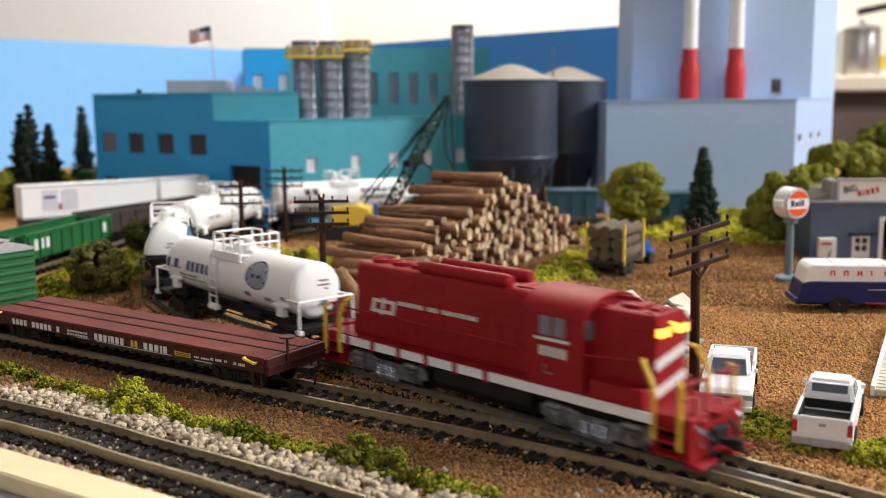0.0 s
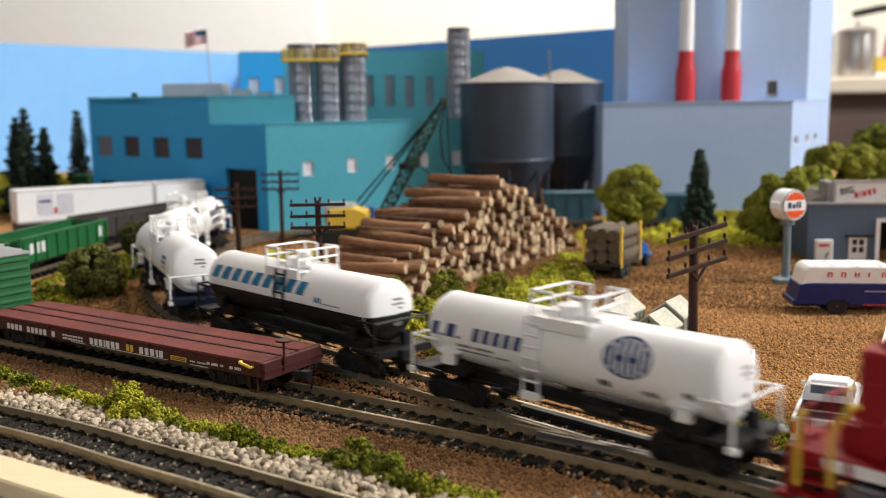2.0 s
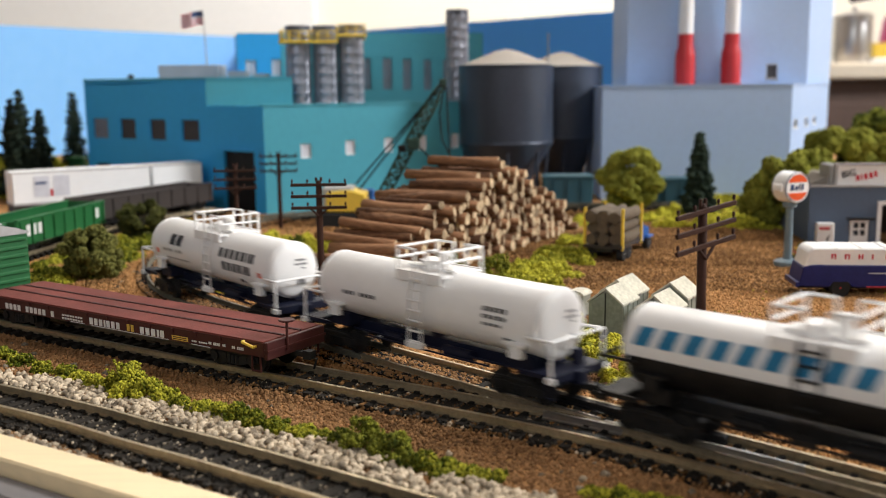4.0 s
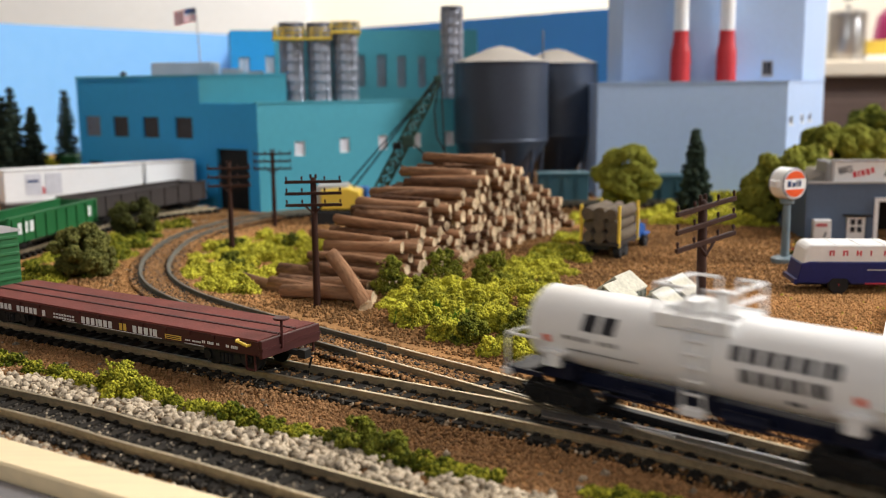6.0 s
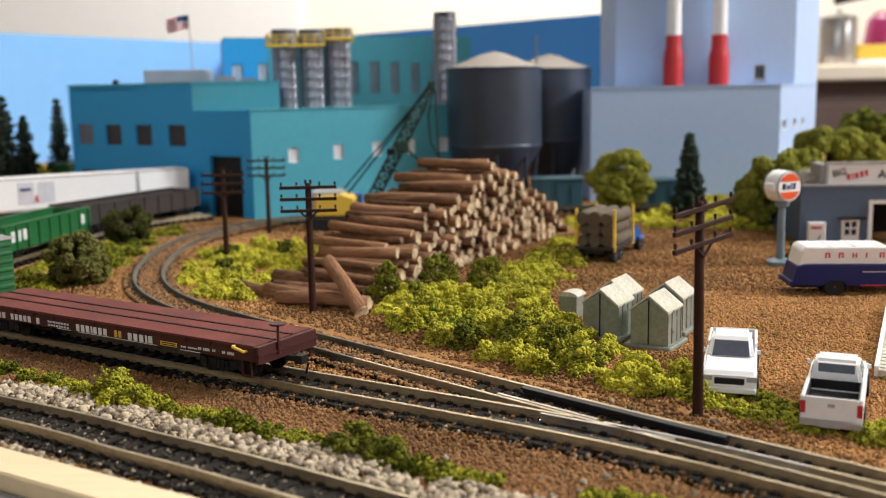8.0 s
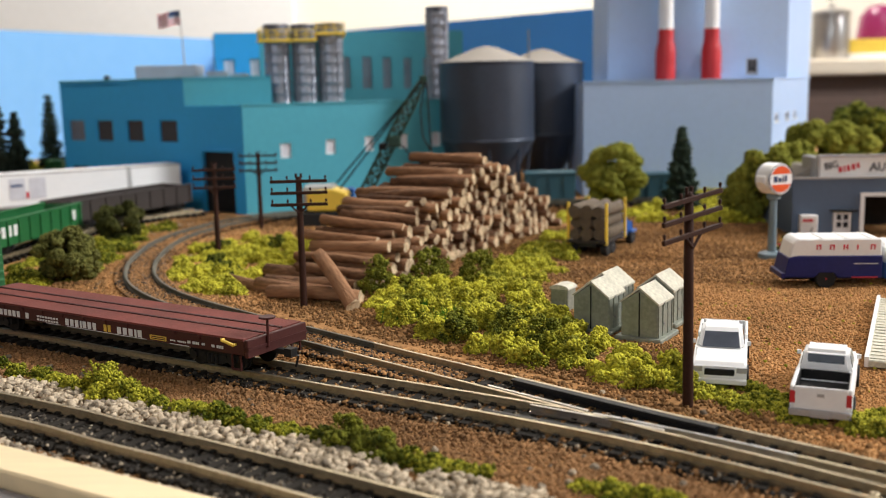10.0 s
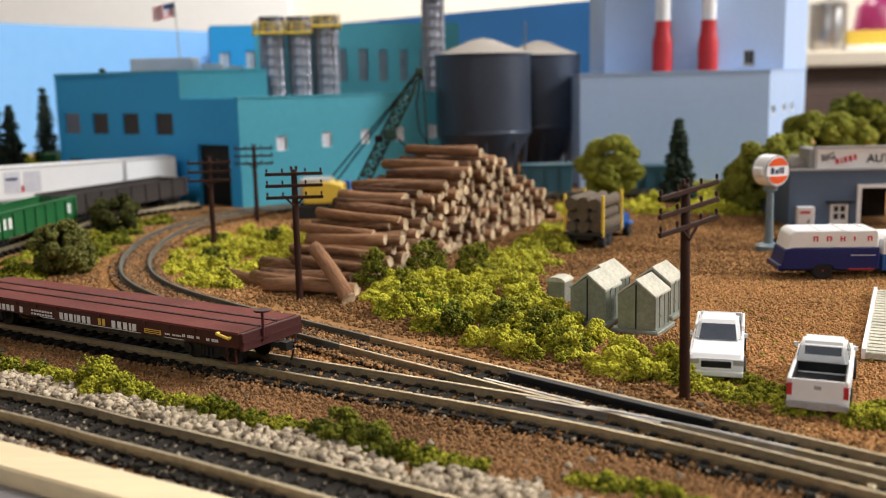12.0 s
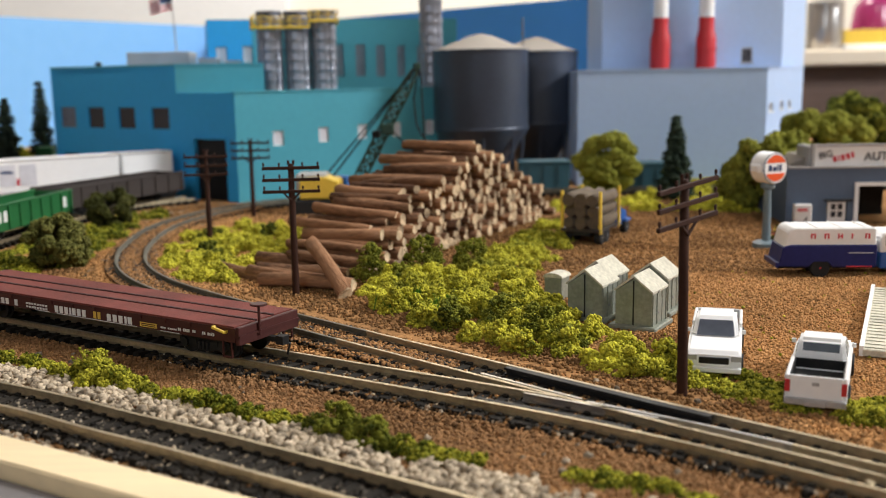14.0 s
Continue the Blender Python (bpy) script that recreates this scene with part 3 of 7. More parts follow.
def tank_car(label, art, low=M_BLACK, belly=False, ladder_x=0.0, platform_x=0.0, hatch=False):
    """Length along x, running to +x; 68 mm tank, 84 mm over couplers."""
    car = empty("tank_car", at_mm(0, 0, 0), label, "tank car", "tank cars of the train")
    R, ZC, H = TANK_R, TANK_Z, 34.0
    head = [(R, H - 1.5), (R - 0.2, H - 0.8), (R - 0.7, H - 0.3), (R - 1.5, H + 0.05), (4.0, H + 0.4), (2.0, H + 0.6), (0, H + 0.66)]
    prof = [(r, -x) for r, x in head[::-1]] + head
    tank = part("tank", lathe(prof, 56, "X", (0, 0, ZC)), M_TANK, car, smooth=True)
    for sg in (-1, 1):
        part("weld_band", lathe([(R, -0.22), (R + 0.12, -0.16), (R + 0.12, 0.16), (R, 0.22)], 56, "X", (sg * (H - 1.6), 0, ZC)), M_TANK, tank, smooth=True)
    if belly:
        bm = bmesh.new()
        n = 24
        rows = []
        for x, rr in [(-x - 0.1, r) for r, x in head[::-1]] + [(-H + 1.4, R + 0.12), (H - 1.4, R + 0.12)] + [(x + 0.1, r) for r, x in head]:
            rr = max(rr, 0.9)
            lim = math.acos(min(0.75 / rr, 1.0))
            rows.append([bm.verts.new((x, rr * math.sin(a), ZC - rr * math.cos(a))) for a in np.linspace(-lim, lim, n)])
        for a, b in zip(rows, rows[1:]):
            for k in range(n - 1):
                bm.faces.new((a[k], a[k + 1], b[k + 1], b[k]))
        part("black_belly", bm, M_BLACK, tank, "black painted lower half of the tank", smooth=True)
    else:
        part("bottom_outlet", lathe([(1.3, 0), (1.6, 0.4), (1.6, 2.4)], 14, centre=(0, 0, ZC - R - 1.6)), low, tank, smooth=True)
    # underframe: stub sills, bolsters, end platforms, brake rigging
    bm = boxes((-39, 39, -1.5, 1.5, 4.4, 7.0))
    for sg in (-1, 1):
        box(bm, sg * 37.2 - 0.7, sg * 37.2 + 0.7, -8.0, 8.0, 5.4, 7.2)
        box(bm, min(sg * 29, sg * 37), max(sg * 29, sg * 37), -8.0, -7.4, 6.2, 7.1)
        box(bm, min(sg * 29, sg * 37), max(sg * 29, sg * 37), 7.4, 8.0, 6.2, 7.1)
        box(bm, min(sg * 32.5, sg * 37), max(sg * 32.5, sg * 37), -7.4, 7.4, 6.7, 7.1)
    part("underframe", bm, low, car, bevel=0.08)
    part("brake_rigging", rods(0.22, ((-24, -4.2, 5.6), (24, -4.2, 5.6)), ((-18, -5.2, 5.0), (20, -5.2, 5.0)), ((-24, 4.2, 5.6), (24, 4.2, 5.6))), low, car)
    part("air_tank", rod(bmesh.new(), (5, -3.4, 5.4), (13, -3.4, 5.4), 1.3, seg=14), low, car, smooth=True)
    part("brake_cylinder", rod(bmesh.new(), (-14, -3.2, 5.4), (-8, -3.2, 5.4), 1.1, seg=14), low, car, smooth=True)
    for sg in (-1, 1):
        # saddle: a cradle under the tank and a flanged foot on each flank
        part("saddle_base", boxes((sg * 27.5 - 3.0, sg * 27.5 + 3.0, -5.6, 5.6, 6.0, 9.0)), low, car, bevel=0.15)
        for sd in (-1, 1):
            bm = boxes((sg * 27.5 - 1.5, sg * 27.5 + 1.5, sd * 6.7 - 0.8, sd * 6.7 + 0.8, 8.6, 11.0))
            box(bm, sg * 27.5 - 2.7, sg * 27.5 + 2.7, sd * 6.9 - 0.8, sd * 6.9 + 0.8, 11.0, 11.7)
            part("saddle", bm, M_BLACK if belly else M_TANK, car, bevel=0.12)
        # end railing
        e = sg * 37.2
        part("end_railing", rods(0.3, ((e, -8.1, 6.0), (e, -8.1, 13.6)), ((e, 8.1, 6.0), (e, 8.1, 13.6)), ((e, -8.1, 13.6), (e, 8.1, 13.6)),
                                 ((e, -8.1, 13.6), (sg * 30.5, -7.6, 13.4)), ((e, 8.1, 13.6), (sg * 30.5, 7.6, 13.4))), M_BLACK if belly else M_TANK, car)
        part("end_step", boxes((e - 0.9, e + 0.9, -8.7, -7.5, 5.6, 6.8), (e - 0.9, e + 0.9, 7.5, 8.7, 5.6, 6.8)), M_BLACK if belly else M_TANK, car, bevel=0.1)
        part("stirrup", rods(0.22, ((e - 1.0, -8.1, 5.8), (e - 1.0, -8.1, 2.8)), ((e + 1.0, -8.1, 5.8), (e + 1.0, -8.1, 2.8)), ((e - 1.0, -8.1, 2.8), (e + 1.0, -8.1, 2.8))), low, car)
        part("brake_box", boxes((sg * 35 - 0.9, sg * 35 + 0.9, 2.0, 4.0, 7.1, 10.0)), low, car)
        coupler(car, sg * 37, sg)
    if hatch:
        for sg in (-1, 1):
            part("end_hatch", lathe([(1.9, 0), (1.9, 0.9), (1.3, 1.3), (0, 1.4)] if sg > 0 else [(0, -1.4), (1.3, -1.3), (1.9, -0.9), (1.9, 0)], 20, "X", (sg * (H - 0.5), 0, ZC - 3.2)), M_TANK, tank, smooth=True)
    # dome platform, fittings and ladders
    px = platform_x
    zt, zr = ZC + R - 0.6, ZC + R + 4.4
    part("platform", boxes((px - 6.8, px + 6.8, -6.0, -2.4, zt - 0.5, zt), (px - 6.8, px + 6.8, 2.4, 6.0, zt - 0.5, zt), (px - 6.8, px - 3.6, -2.4, 2.4, zt + 0.3, zt + 0.9), (px + 3.8, px + 6.8, -2.4, 2.4, zt + 0.3, zt + 0.9)), M_TANK, car, bevel=0.08)
    for sd in (-1, 1):
        part("platform_skirt", boxes((px - 6.9, px + 6.9, sd * 6.2 - 0.25, sd * 6.2 + 0.25, zt - 2.0, zt + 0.3)), M_TANK, car, bevel=0.08)
        part("platform_bracket", rods(0.3, ((px - 6.0, sd * 6.0, zt - 1.8), (px - 6.0, sd * 4.6, zt - 1.9)), ((px + 6.0, sd * 6.0, zt - 1.8), (px + 6.0, sd * 4.6, zt - 1.9))), M_TANK, car)
    part("dome", lathe([(2.3, -0.6), (2.3, 0.8), (2.6, 0.9), (2.6, 1.5), (1.6, 1.9), (0, 2.0)], 22, centre=(px - 1.6, -0.4, ZC + R)), M_TANK, car, smooth=True)
    part("manway", lathe([(1.25, -0.6), (1.25, 2.6), (1.55, 2.7), (1.55, 3.4), (0.8, 3.8), (0, 3.8)], 18, centre=(px + 2.8, -1.2, ZC + R)), M_TANK, car, smooth=True)
    part("safety_valve", lathe([(0.5, -0.5), (0.5, 1.4), (0.75, 1.5), (0.75, 2.0), (0, 2.2)], 12, centre=(px + 0.6, 1.6, ZC + R)), M_TANK, car, smooth=True)
    for x0, x1 in ((px - 6.7, px - 1.6), (px + 2.2, px + 6.7)):
        pr = []
        for x in (x0, x1):
            for y in (-6.0, 6.0):
                pr.append(((x, y, zt - 1), (x, y, zr)))
        xo = x0 if x0 < px else x1
        pr += [((x0, -6.0, zr), (x1, -6.0, zr)), ((x0, 6.0, zr), (x1, 6.0, zr)), ((xo, -6.0, zr), (xo, 6.0, zr)), ((xo, -6.0, zr - 2.2), (xo, 6.0, zr - 2.2))]
        rail = part("platform_railing", rods(0.3, pr[4]), M_TANK, car)
        for k, pair in enumerate(pr):
            if k != 4:
                part("railing_post" if k < 4 else "railing_bar", rods(0.3, pair), M_TANK, rail)
    lx = ladder_x
    for sd in (-1, 1):
        shade = M_BLACK if belly else M_TANK
        ladder = part("ladder", tube([(lx - 1.9, sd * 6.5, zt), (lx - 1.9, sd * 7.6, ZC + 1), (lx - 1.9, sd * 7.6, 6.4)], 0.32), shade, car)
        part("stile", tube([(lx + 1.9, sd * 6.5, zt), (lx + 1.9, sd * 7.6, ZC + 1), (lx + 1.9, sd * 7.6, 6.4)], 0.32), shade, ladder)
        for k in range(7):
            z = 7.2 + k * 2.2
            y = sd * (7.6 if z < ZC + 1 else 7.6 - (z - ZC - 1) * 0.2)
            part("rung", rods(0.24, ((lx - 1.9, y, z), (lx + 1.9, y, z))), shade, ladder)
        part("step", boxes((lx - 2.3, lx + 2.3, sd * 7.5 - 0.7, sd * 7.5 + 0.7, 5.8, 7.0)), M_BLACK if belly else M_TANK, car, bevel=0.1)
    for pat, x, z, h, w, material, slant in art:
        for sd in (-1, 1):
            bm = bmesh.new()
            rects = [(sd * -1 * (rx + rw) if sd > 0 else rx, rz, rw, rh) for rx, rz, rw, rh in glyphs(pat, x, z, h, w)]
            on_tank(bm, rects, R, ZC, sd, 0.12, slant)
            part("lettering", bm, material, tank)
    # end data panel
    for sg in (-1, 1):
        for wd, hh, zz in ((2.8, 0.45, ZC + 2.4), (3.6, 0.45, ZC + 1.3), (2.6, 0.4, ZC + 0.3), (2.2, 1.7, ZC - 3.6)):
            part("data_panel", boxes((min(sg * H, sg * (H + 0.62)), max(sg * H, sg * (H + 0.62)), -wd / 2 + 1.2, wd / 2 + 1.2, zz, zz + hh)), M_TRUCKFRAME, tank)
    bogie(car, -27.5)
    bogie(car, 27.5)
    return car


def ring_logo(car, x, z, rx, rz):
    """A round blue emblem on the tank flank."""
    tank = [c for c in car.children if c.name.startswith("tank")][0]
    for sd in (-1, 1):
        bm = bmesh.new()
        R, ZC = TANK_R, TANK_Z
        for k in range(32):
            a0, a1 = 2 * math.pi * k / 32, 2 * math.pi * (k + 1) / 32
            q = []
            for a, f in ((a0, 1.0), (a1, 1.0), (a1, 0.88), (a0, 0.88)):
                s_ = (z - ZC + f * rz * math.sin(a)) / R
                q.append(bm.verts.new((-sd * x + f * rx * math.cos(a), sd * (R + 0.13) * math.cos(math.asin(s_)), ZC + (R + 0.13) * s_)))
            bm.faces.new(q)
        rects = []
        for k, hh in enumerate((0.5, 0.74, 0.84, 0.84, 0.74, 0.5)):
            rects.append((-sd * x + (k - 2.9) * rx * 0.28, z - hh * rz, rx * 0.17, 2 * hh * rz))
            if k in (1, 3):
                rects.append((-sd * x + (k - 2.9) * rx * 0.28, z - 0.16 * rz, rx * 0.4, 0.26 * rz))
        on_tank(bm, rects, R, ZC, sd, 0.12)
        part("emblem", bm, M_BLUETEXT, tank, "round dark blue emblem")


huber = tank_car("white tank car with dark blue slanted lettering and round emblem",
                 [("J.M. HUBER", -32.4, 14.5, 2.7, 2.7, M_BLUETEXT, 0.22), ("AAAA AAAAA", -25, 12.9, 0.55, 1.0, M_BLACKTEXT, 0),
                  ("AAAAAAAAA AAAA", -25, 11.9, 0.4, 1.0, M_BLACKTEXT, 0), ("MM", 10.0, 11.6, 1.2, 1.2, M_BLACKTEXT, 0), ("AAA", 19.4, 11.4, 1.0, 1.1, M_TRUCKFRAME, 0), ("AA", 27.5, 12.6, 1.1, 1.2, M_BLACKTEXT, 0)],
                 ladder_x=-5.2, platform_x=0.5)
ring_logo(huber, 16.0, 17.4, 5.1, 3.5)
engel = tank_car("white tank car with black belly and cyan lettering",
                 [("ENGELHARD", -31.3, 16.3, 3.1, 4.72, M_CYANTEXT, 0.3), ("AAA", 14.0, 15.4, 1.2, 1.0, M_CYANTEXT, 0), ("AAAAAAA", 17.0, 15.2, 0.35, 1.0, M_CYANTEXT, 0)], belly=True)
plain = tank_car("plain white tank car with small black data lettering",
                 [("AAA AAAA", -24, 14.2, 0.9, 1.4, M_BLACKTEXT, 0), ("AAAAA", 19, 16.8, 0.9, 1.3, M_BLACKTEXT, 0), ("AAAAA", 19, 15.4, 0.8, 1.3, M_BLACKTEXT, 0), ("AAAA", 19, 14.0, 0.6, 1.3, M_BLACKTEXT, 0), ("AAA", 24, 11.4, 0.7, 1.0, M_BLACKTEXT, 0)],
                 low=M_DARKNAVY, hatch=True)
kaolin = tank_car("white tank car with two lines of grey lettering",
                  [("GEORGIA", 7.5, 16.3, 2.3, 2.84, M_BLACKTEXT, 0), ("KAOLIN", 9.4, 13.0, 2.3, 2.67, M_BLACKTEXT, 0), ("MM", -21.2, 16.3, 2.9, 3.4, M_BLACKTEXT, 0.1),
                   ("AAAA AAA", -25.0, 14.3, 0.8, 1.5, M_TRUCKFRAME, 0), ("AAAAAAAAAAA", -24.0, 12.3, 0.3, 1.3, M_BLACKTEXT, 0), ("MM", 17, 10.6, 0.9, 1.1, M_BLACKTEXT, 0), ("I", -29.5, 13.2, 1.3, 4.4, M_ORANGE, 0), ("I", 27.5, 13.2, 1.3, 4.4, M_ORANGE, 0)],
                  low=M_DARKNAVY, ladder_x=1.5)


def loco_bogie(parent, x):
    """A silver two-axle power bogie: deep side frames with hangers, springs, journal boxes and brake cylinders."""
    ob = part("bogie", boxes((-10.5, 10.5, -4.6, 4.6, 3.0, 5.6)), M_BLACK, parent)
    ob.location = (x * MM, 0, 0)
    for sd in (-1, 1):
        y = sd * 6.3
        part("side_frame", extrude([(-12.6, 2.6), (-12.6, 4.6), (-10.6, 5.4), (-6.0, 5.2), (-4.6, 4.2), (4.6, 4.2), (6.0, 5.2), (10.6, 5.4), (12.6, 4.6), (12.6, 2.6), (10.8, 2.0), (6.4, 2.0), (4.0, 1.2), (-4.0, 1.2), (-6.4, 2.0), (-10.8, 2.0)],
                                   y - 0.5, y + 0.5), M_TRUCKFRAME, ob, bevel=0.15)
        for q in (-8.6, 8.6):
            part("journal_box", boxes((q - 1.5, q + 1.5, min(y + sd * 0.4, y + sd * 1.5), max(y + sd * 0.4, y + sd * 1.5), 1.6, 4.2)), M_TRUCKFRAME, ob, bevel=0.25)
            part("brake_cylinder", rod(bmesh.new(), (q - 1.8, y + sd * 0.8, 5.0), (q + 1.8, y + sd * 0.8, 5.0), 0.7, seg=12), M_TRUCKFRAME, ob, smooth=True)
            part("hanger", rods(0.3, ((q - 2.4, y + sd * 0.7, 1.4), (q - 2.4, y + sd * 0.7, 4.8)), ((q + 2.4, y + sd * 0.7, 1.4), (q + 2.4, y + sd * 0.7, 4.8))), M_TRUCKFRAME, ob)
        for q in (-2.1, 0.0, 2.1):
            part("spring", lathe([(0.75, 0), (0.9, 0.3), (0.75, 0.6), (0.9, 0.9), (0.75, 1.2), (0.9, 1.5), (0.75, 1.8), (0.9, 2.1), (0.75, 2.4)], 10, centre=(q, y + sd * 0.7, 1.4)), M_TRUCKFRAME, ob)
        part("spring_plank", boxes((-4.2, 4.2, min(y + sd * 0.3, y + sd * 1.4), max(y + sd * 0.3, y + sd * 1.4), 0.7, 1.4)), M_TRUCKFRAME, ob, bevel=0.12)
    for q in (-8.6, 8.6):
        bm = rod(bmesh.new(), (q, -5, 3.0), (q, 5, 3.0), 0.6)
        for sd in (-1, 1):
            rod(bm, (q, sd * 4.1, 3.0), (q, sd * 5.2, 3.0), 3.0, seg=24)
            rod(bm, (q, sd * 3.8, 3.0), (q, sd * 4.1, 3.0), 3.35, seg=24)
        part("wheel_set", bm, M_BLACK, ob)
    return ob


def locomotive():
    """A hood-type diesel with a high nose, 107 mm over couplers, running to +x; flank stripes in white."""
    lo = empty("locomotive", at_mm(0, 0, 0), "dark red diesel locomotive with white sill stripe and lit headlight", "locomotive")
    sill = 9.0

    def hood(name, x0, x1, w, top, z0=sill):
        pts = [(-w, z0), (-w, top - 0.9), (-w + 0.35, top - 0.35), (-w + 1.1, top), (w - 1.1, top), (w - 0.35, top - 0.35), (w, top - 0.9), (w, z0)]
        return part(name, extrude(pts, x0, x1, "X"), M_LOCO, lo, bevel=0.12)
    long_hood = hood("long_hood", -40.5, 13.0, 4.7, 25.4)
    short_hood = hood("short_hood", 26.5, 40.0, 4.7, 24.9)
    pts = [(-8.0, sill), (-8.0, 23.0)] + [(8.0 * -math.cos(a), 22.6 + 3.7 * math.sin(a)) for a in np.linspace(0.25, math.pi - 0.25, 9)] + [(8.0, 23.0), (8.0, sill)]
    cab = part("cab", extrude(pts, 13.5, 26.6, "X"), M_LOCO, lo, bevel=0.12)
    part("cab_roof", extrude([(8.6 * -math.cos(a), 22.7 + 4.1 * math.sin(a)) for a in np.linspace(0.08, math.pi - 0.08, 17)] +
                             [(8.6 * -math.cos(a), 22.2 + 4.0 * math.sin(a)) for a in np.linspace(math.pi - 0.08, 0.08, 17)], 12.4, 27.6, "X"), M_LOCO, cab, smooth=True)
    for sd in (-1, 1):
        y = sd * 8.05
        for x0 in (16.6, 19.9):
            part("cab_window", boxes((x0, x0 + 2.8, y - 0.1, y + 0.1, 18.6, 22.3)), M_GREYGLASS, cab)
        part("window_frame", boxes((16.1, 23.2, y - 0.22, y + 0.22, 22.3, 22.7), (16.1, 16.6, y - 0.22, y + 0.22, 18.2, 22.3), (19.4, 19.9, y - 0.22, y + 0.22, 18.2, 22.3), (22.7, 23.2, y - 0.22, y + 0.22, 18.2, 22.3)), M_LOCO, cab)
        part("window_sill", boxes((15.6, 23.7, y - 0.5, y + 0.5, 17.7, 18.2)), M_WHITETEXT, cab, "pale armrest below the cab window")
        bm = bmesh.new()
        for x, z, w, h in glyphs("AAAA", 16.6, 14.6, 1.9, 1.7):
            box(bm, x, x + w, y - 0.1, y + 0.1, z, z + h)
        part("number_bar", bm, M_WHITETEXT, cab)
        part("builder_plate", boxes((17.6, 19.6, y - 0.08, y + 0.08, 11.2, 11.6), (17.6, 17.9, y - 0.08, y + 0.08, 11.6, 13.0)), M_TRUCKFRAME, cab)
    part("front_window", boxes((26.6, 26.85, -7.3, -5.1, 18.8, 22.2), (26.6, 26.85, 5.1, 7.3, 18.8, 22.2)), M_GREYGLASS, cab)
    # frame, white stripe, pilots, fuel tank
    part("frame", boxes((-48.5, 48.5, -8.0, 8.0, 6.6, sill)), M_LOCO, lo, bevel=0.12)
    part("underframe", boxes((-46, 46, -5.5, 5.5, 4.8, 6.6)), M_BLACK, lo)
    for sd in (-1, 1):
        part("white_stripe", boxes((-43.5, 42.0, sd * 8.25 - 0.25, sd * 8.25 + 0.25, 6.9, 8.7)), M_WHITE, lo)
        for k in range(6):
            x = -40.2 + k * 8.6
            part("stanchion", boxes((x, x + 0.9, sd * 8.7 - 0.25, sd * 8.7 + 0.25, 6.5, 9.4)), M_LOCO, lo)
            part("handrail_post", rods(0.18, ((x + 0.4, sd * 8.6, 9.2), (x + 0.4, sd * 8.6, 15.4))), M_LOCO, lo)
        part("handrail", rods(0.2, ((-42.5, sd * 8.6, 15.4), (13.0, sd * 8.6, 15.4)), ((27.0, sd * 8.6, 16.4), (39.6, sd * 8.2, 17.4))), M_LOCO, lo)
    part("fuel_tank", extrude([(-7.0, 6.8), (-7.4, 3.4), (-5.6, 1.5), (5.6, 1.5), (7.4, 3.4), (7.0, 6.8)], -13.5, 13.5, "X"), M_BLACK, lo, bevel=0.3)
    for sg in (-1, 1):
        x = sg * 48.5
        part("pilot", boxes((min(x, x + sg * 1.0), max(x, x + sg * 1.0), -8.6, 8.6, 1.8, 9.4)), M_LOCO, lo, bevel=0.15)
        part("footboard", boxes((min(x, x + sg * 3.0), max(x, x + sg * 3.0), -8.6, -2.2, 0.9, 1.7), (min(x, x + sg * 3.0), max(x, x + sg * 3.0), 2.2, 8.6, 0.9, 1.7)), M_LOCO, lo, bevel=0.12)
        part("coupler_pocket", boxes((min(x, x + sg * 2.0), max(x, x + sg * 2.0), -2.4, 2.4, 3.4, 6.6)), M_BLACK, lo, bevel=0.2)
        part("buffer_beam", boxes((min(x, x + sg * 1.6), max(x, x + sg * 1.6), -5.6, 5.6, 6.8, 8.6)), M_LOCO, lo, bevel=0.2)
        coupler(lo, sg * 49.0, sg)
        for sd in (-1, 1):
            xa, xb = sg * 42.4, sg * 47.6
            for k in range(3):
                part("stair_tread", boxes((min(xa, xb), max(xa, xb), sd * 7.6 - 1.2, sd * 7.6 + 1.2, 2.0 + k * 2.3, 2.5 + k * 2.3)), M_LOCO, lo)
            part("stair_side", boxes((xa - 0.3, xa + 0.3, sd * 7.6 - 1.2, sd * 7.6 + 1.2, 1.8, 8.8), (xb - 0.3, xb + 0.3, sd * 7.6 - 1.2, sd * 7.6 + 1.2, 1.8, 8.8)), M_LOCO, lo)
            part("grab_rail", tube([(xa, sd * 8.8, 4.6), (xa, sd * 8.8, 12.6), (xa - sg * 0.4, sd * 8.7, 14.0), (xa - sg * 2.4, sd * 8.4, 17.2), (xa - sg * 3.2, sd * 7.4, 17.6)], 0.5), M_YELLOW, lo, "yellow stair handrail")
            part("grab_rail", tube([(xb, sd * 8.8, 3.6), (xb, sd * 8.8, 14.6), (xb - sg * 0.8, sd * 8.0, 15.4)], 0.5), M_YELLOW, lo, "yellow stair handrail")
            part("uncoupling_hose", tube([(x + sg * 1.0, sd * 4.0, 6.6), (x + sg * 2.2, sd * 4.2, 5.2), (x + sg * 2.4, sd * 4.2, 2.4)], 0.35), M_BLACK, lo)
            part("multiple_unit_hose", tube([(x + sg * 1.0, sd * 6.4, 7.6), (x + sg * 2.0, sd * 6.4, 6.6), (x + sg * 1.8, sd * 6.2, 4.4)], 0.32), M_TRUCKFRAME, lo)
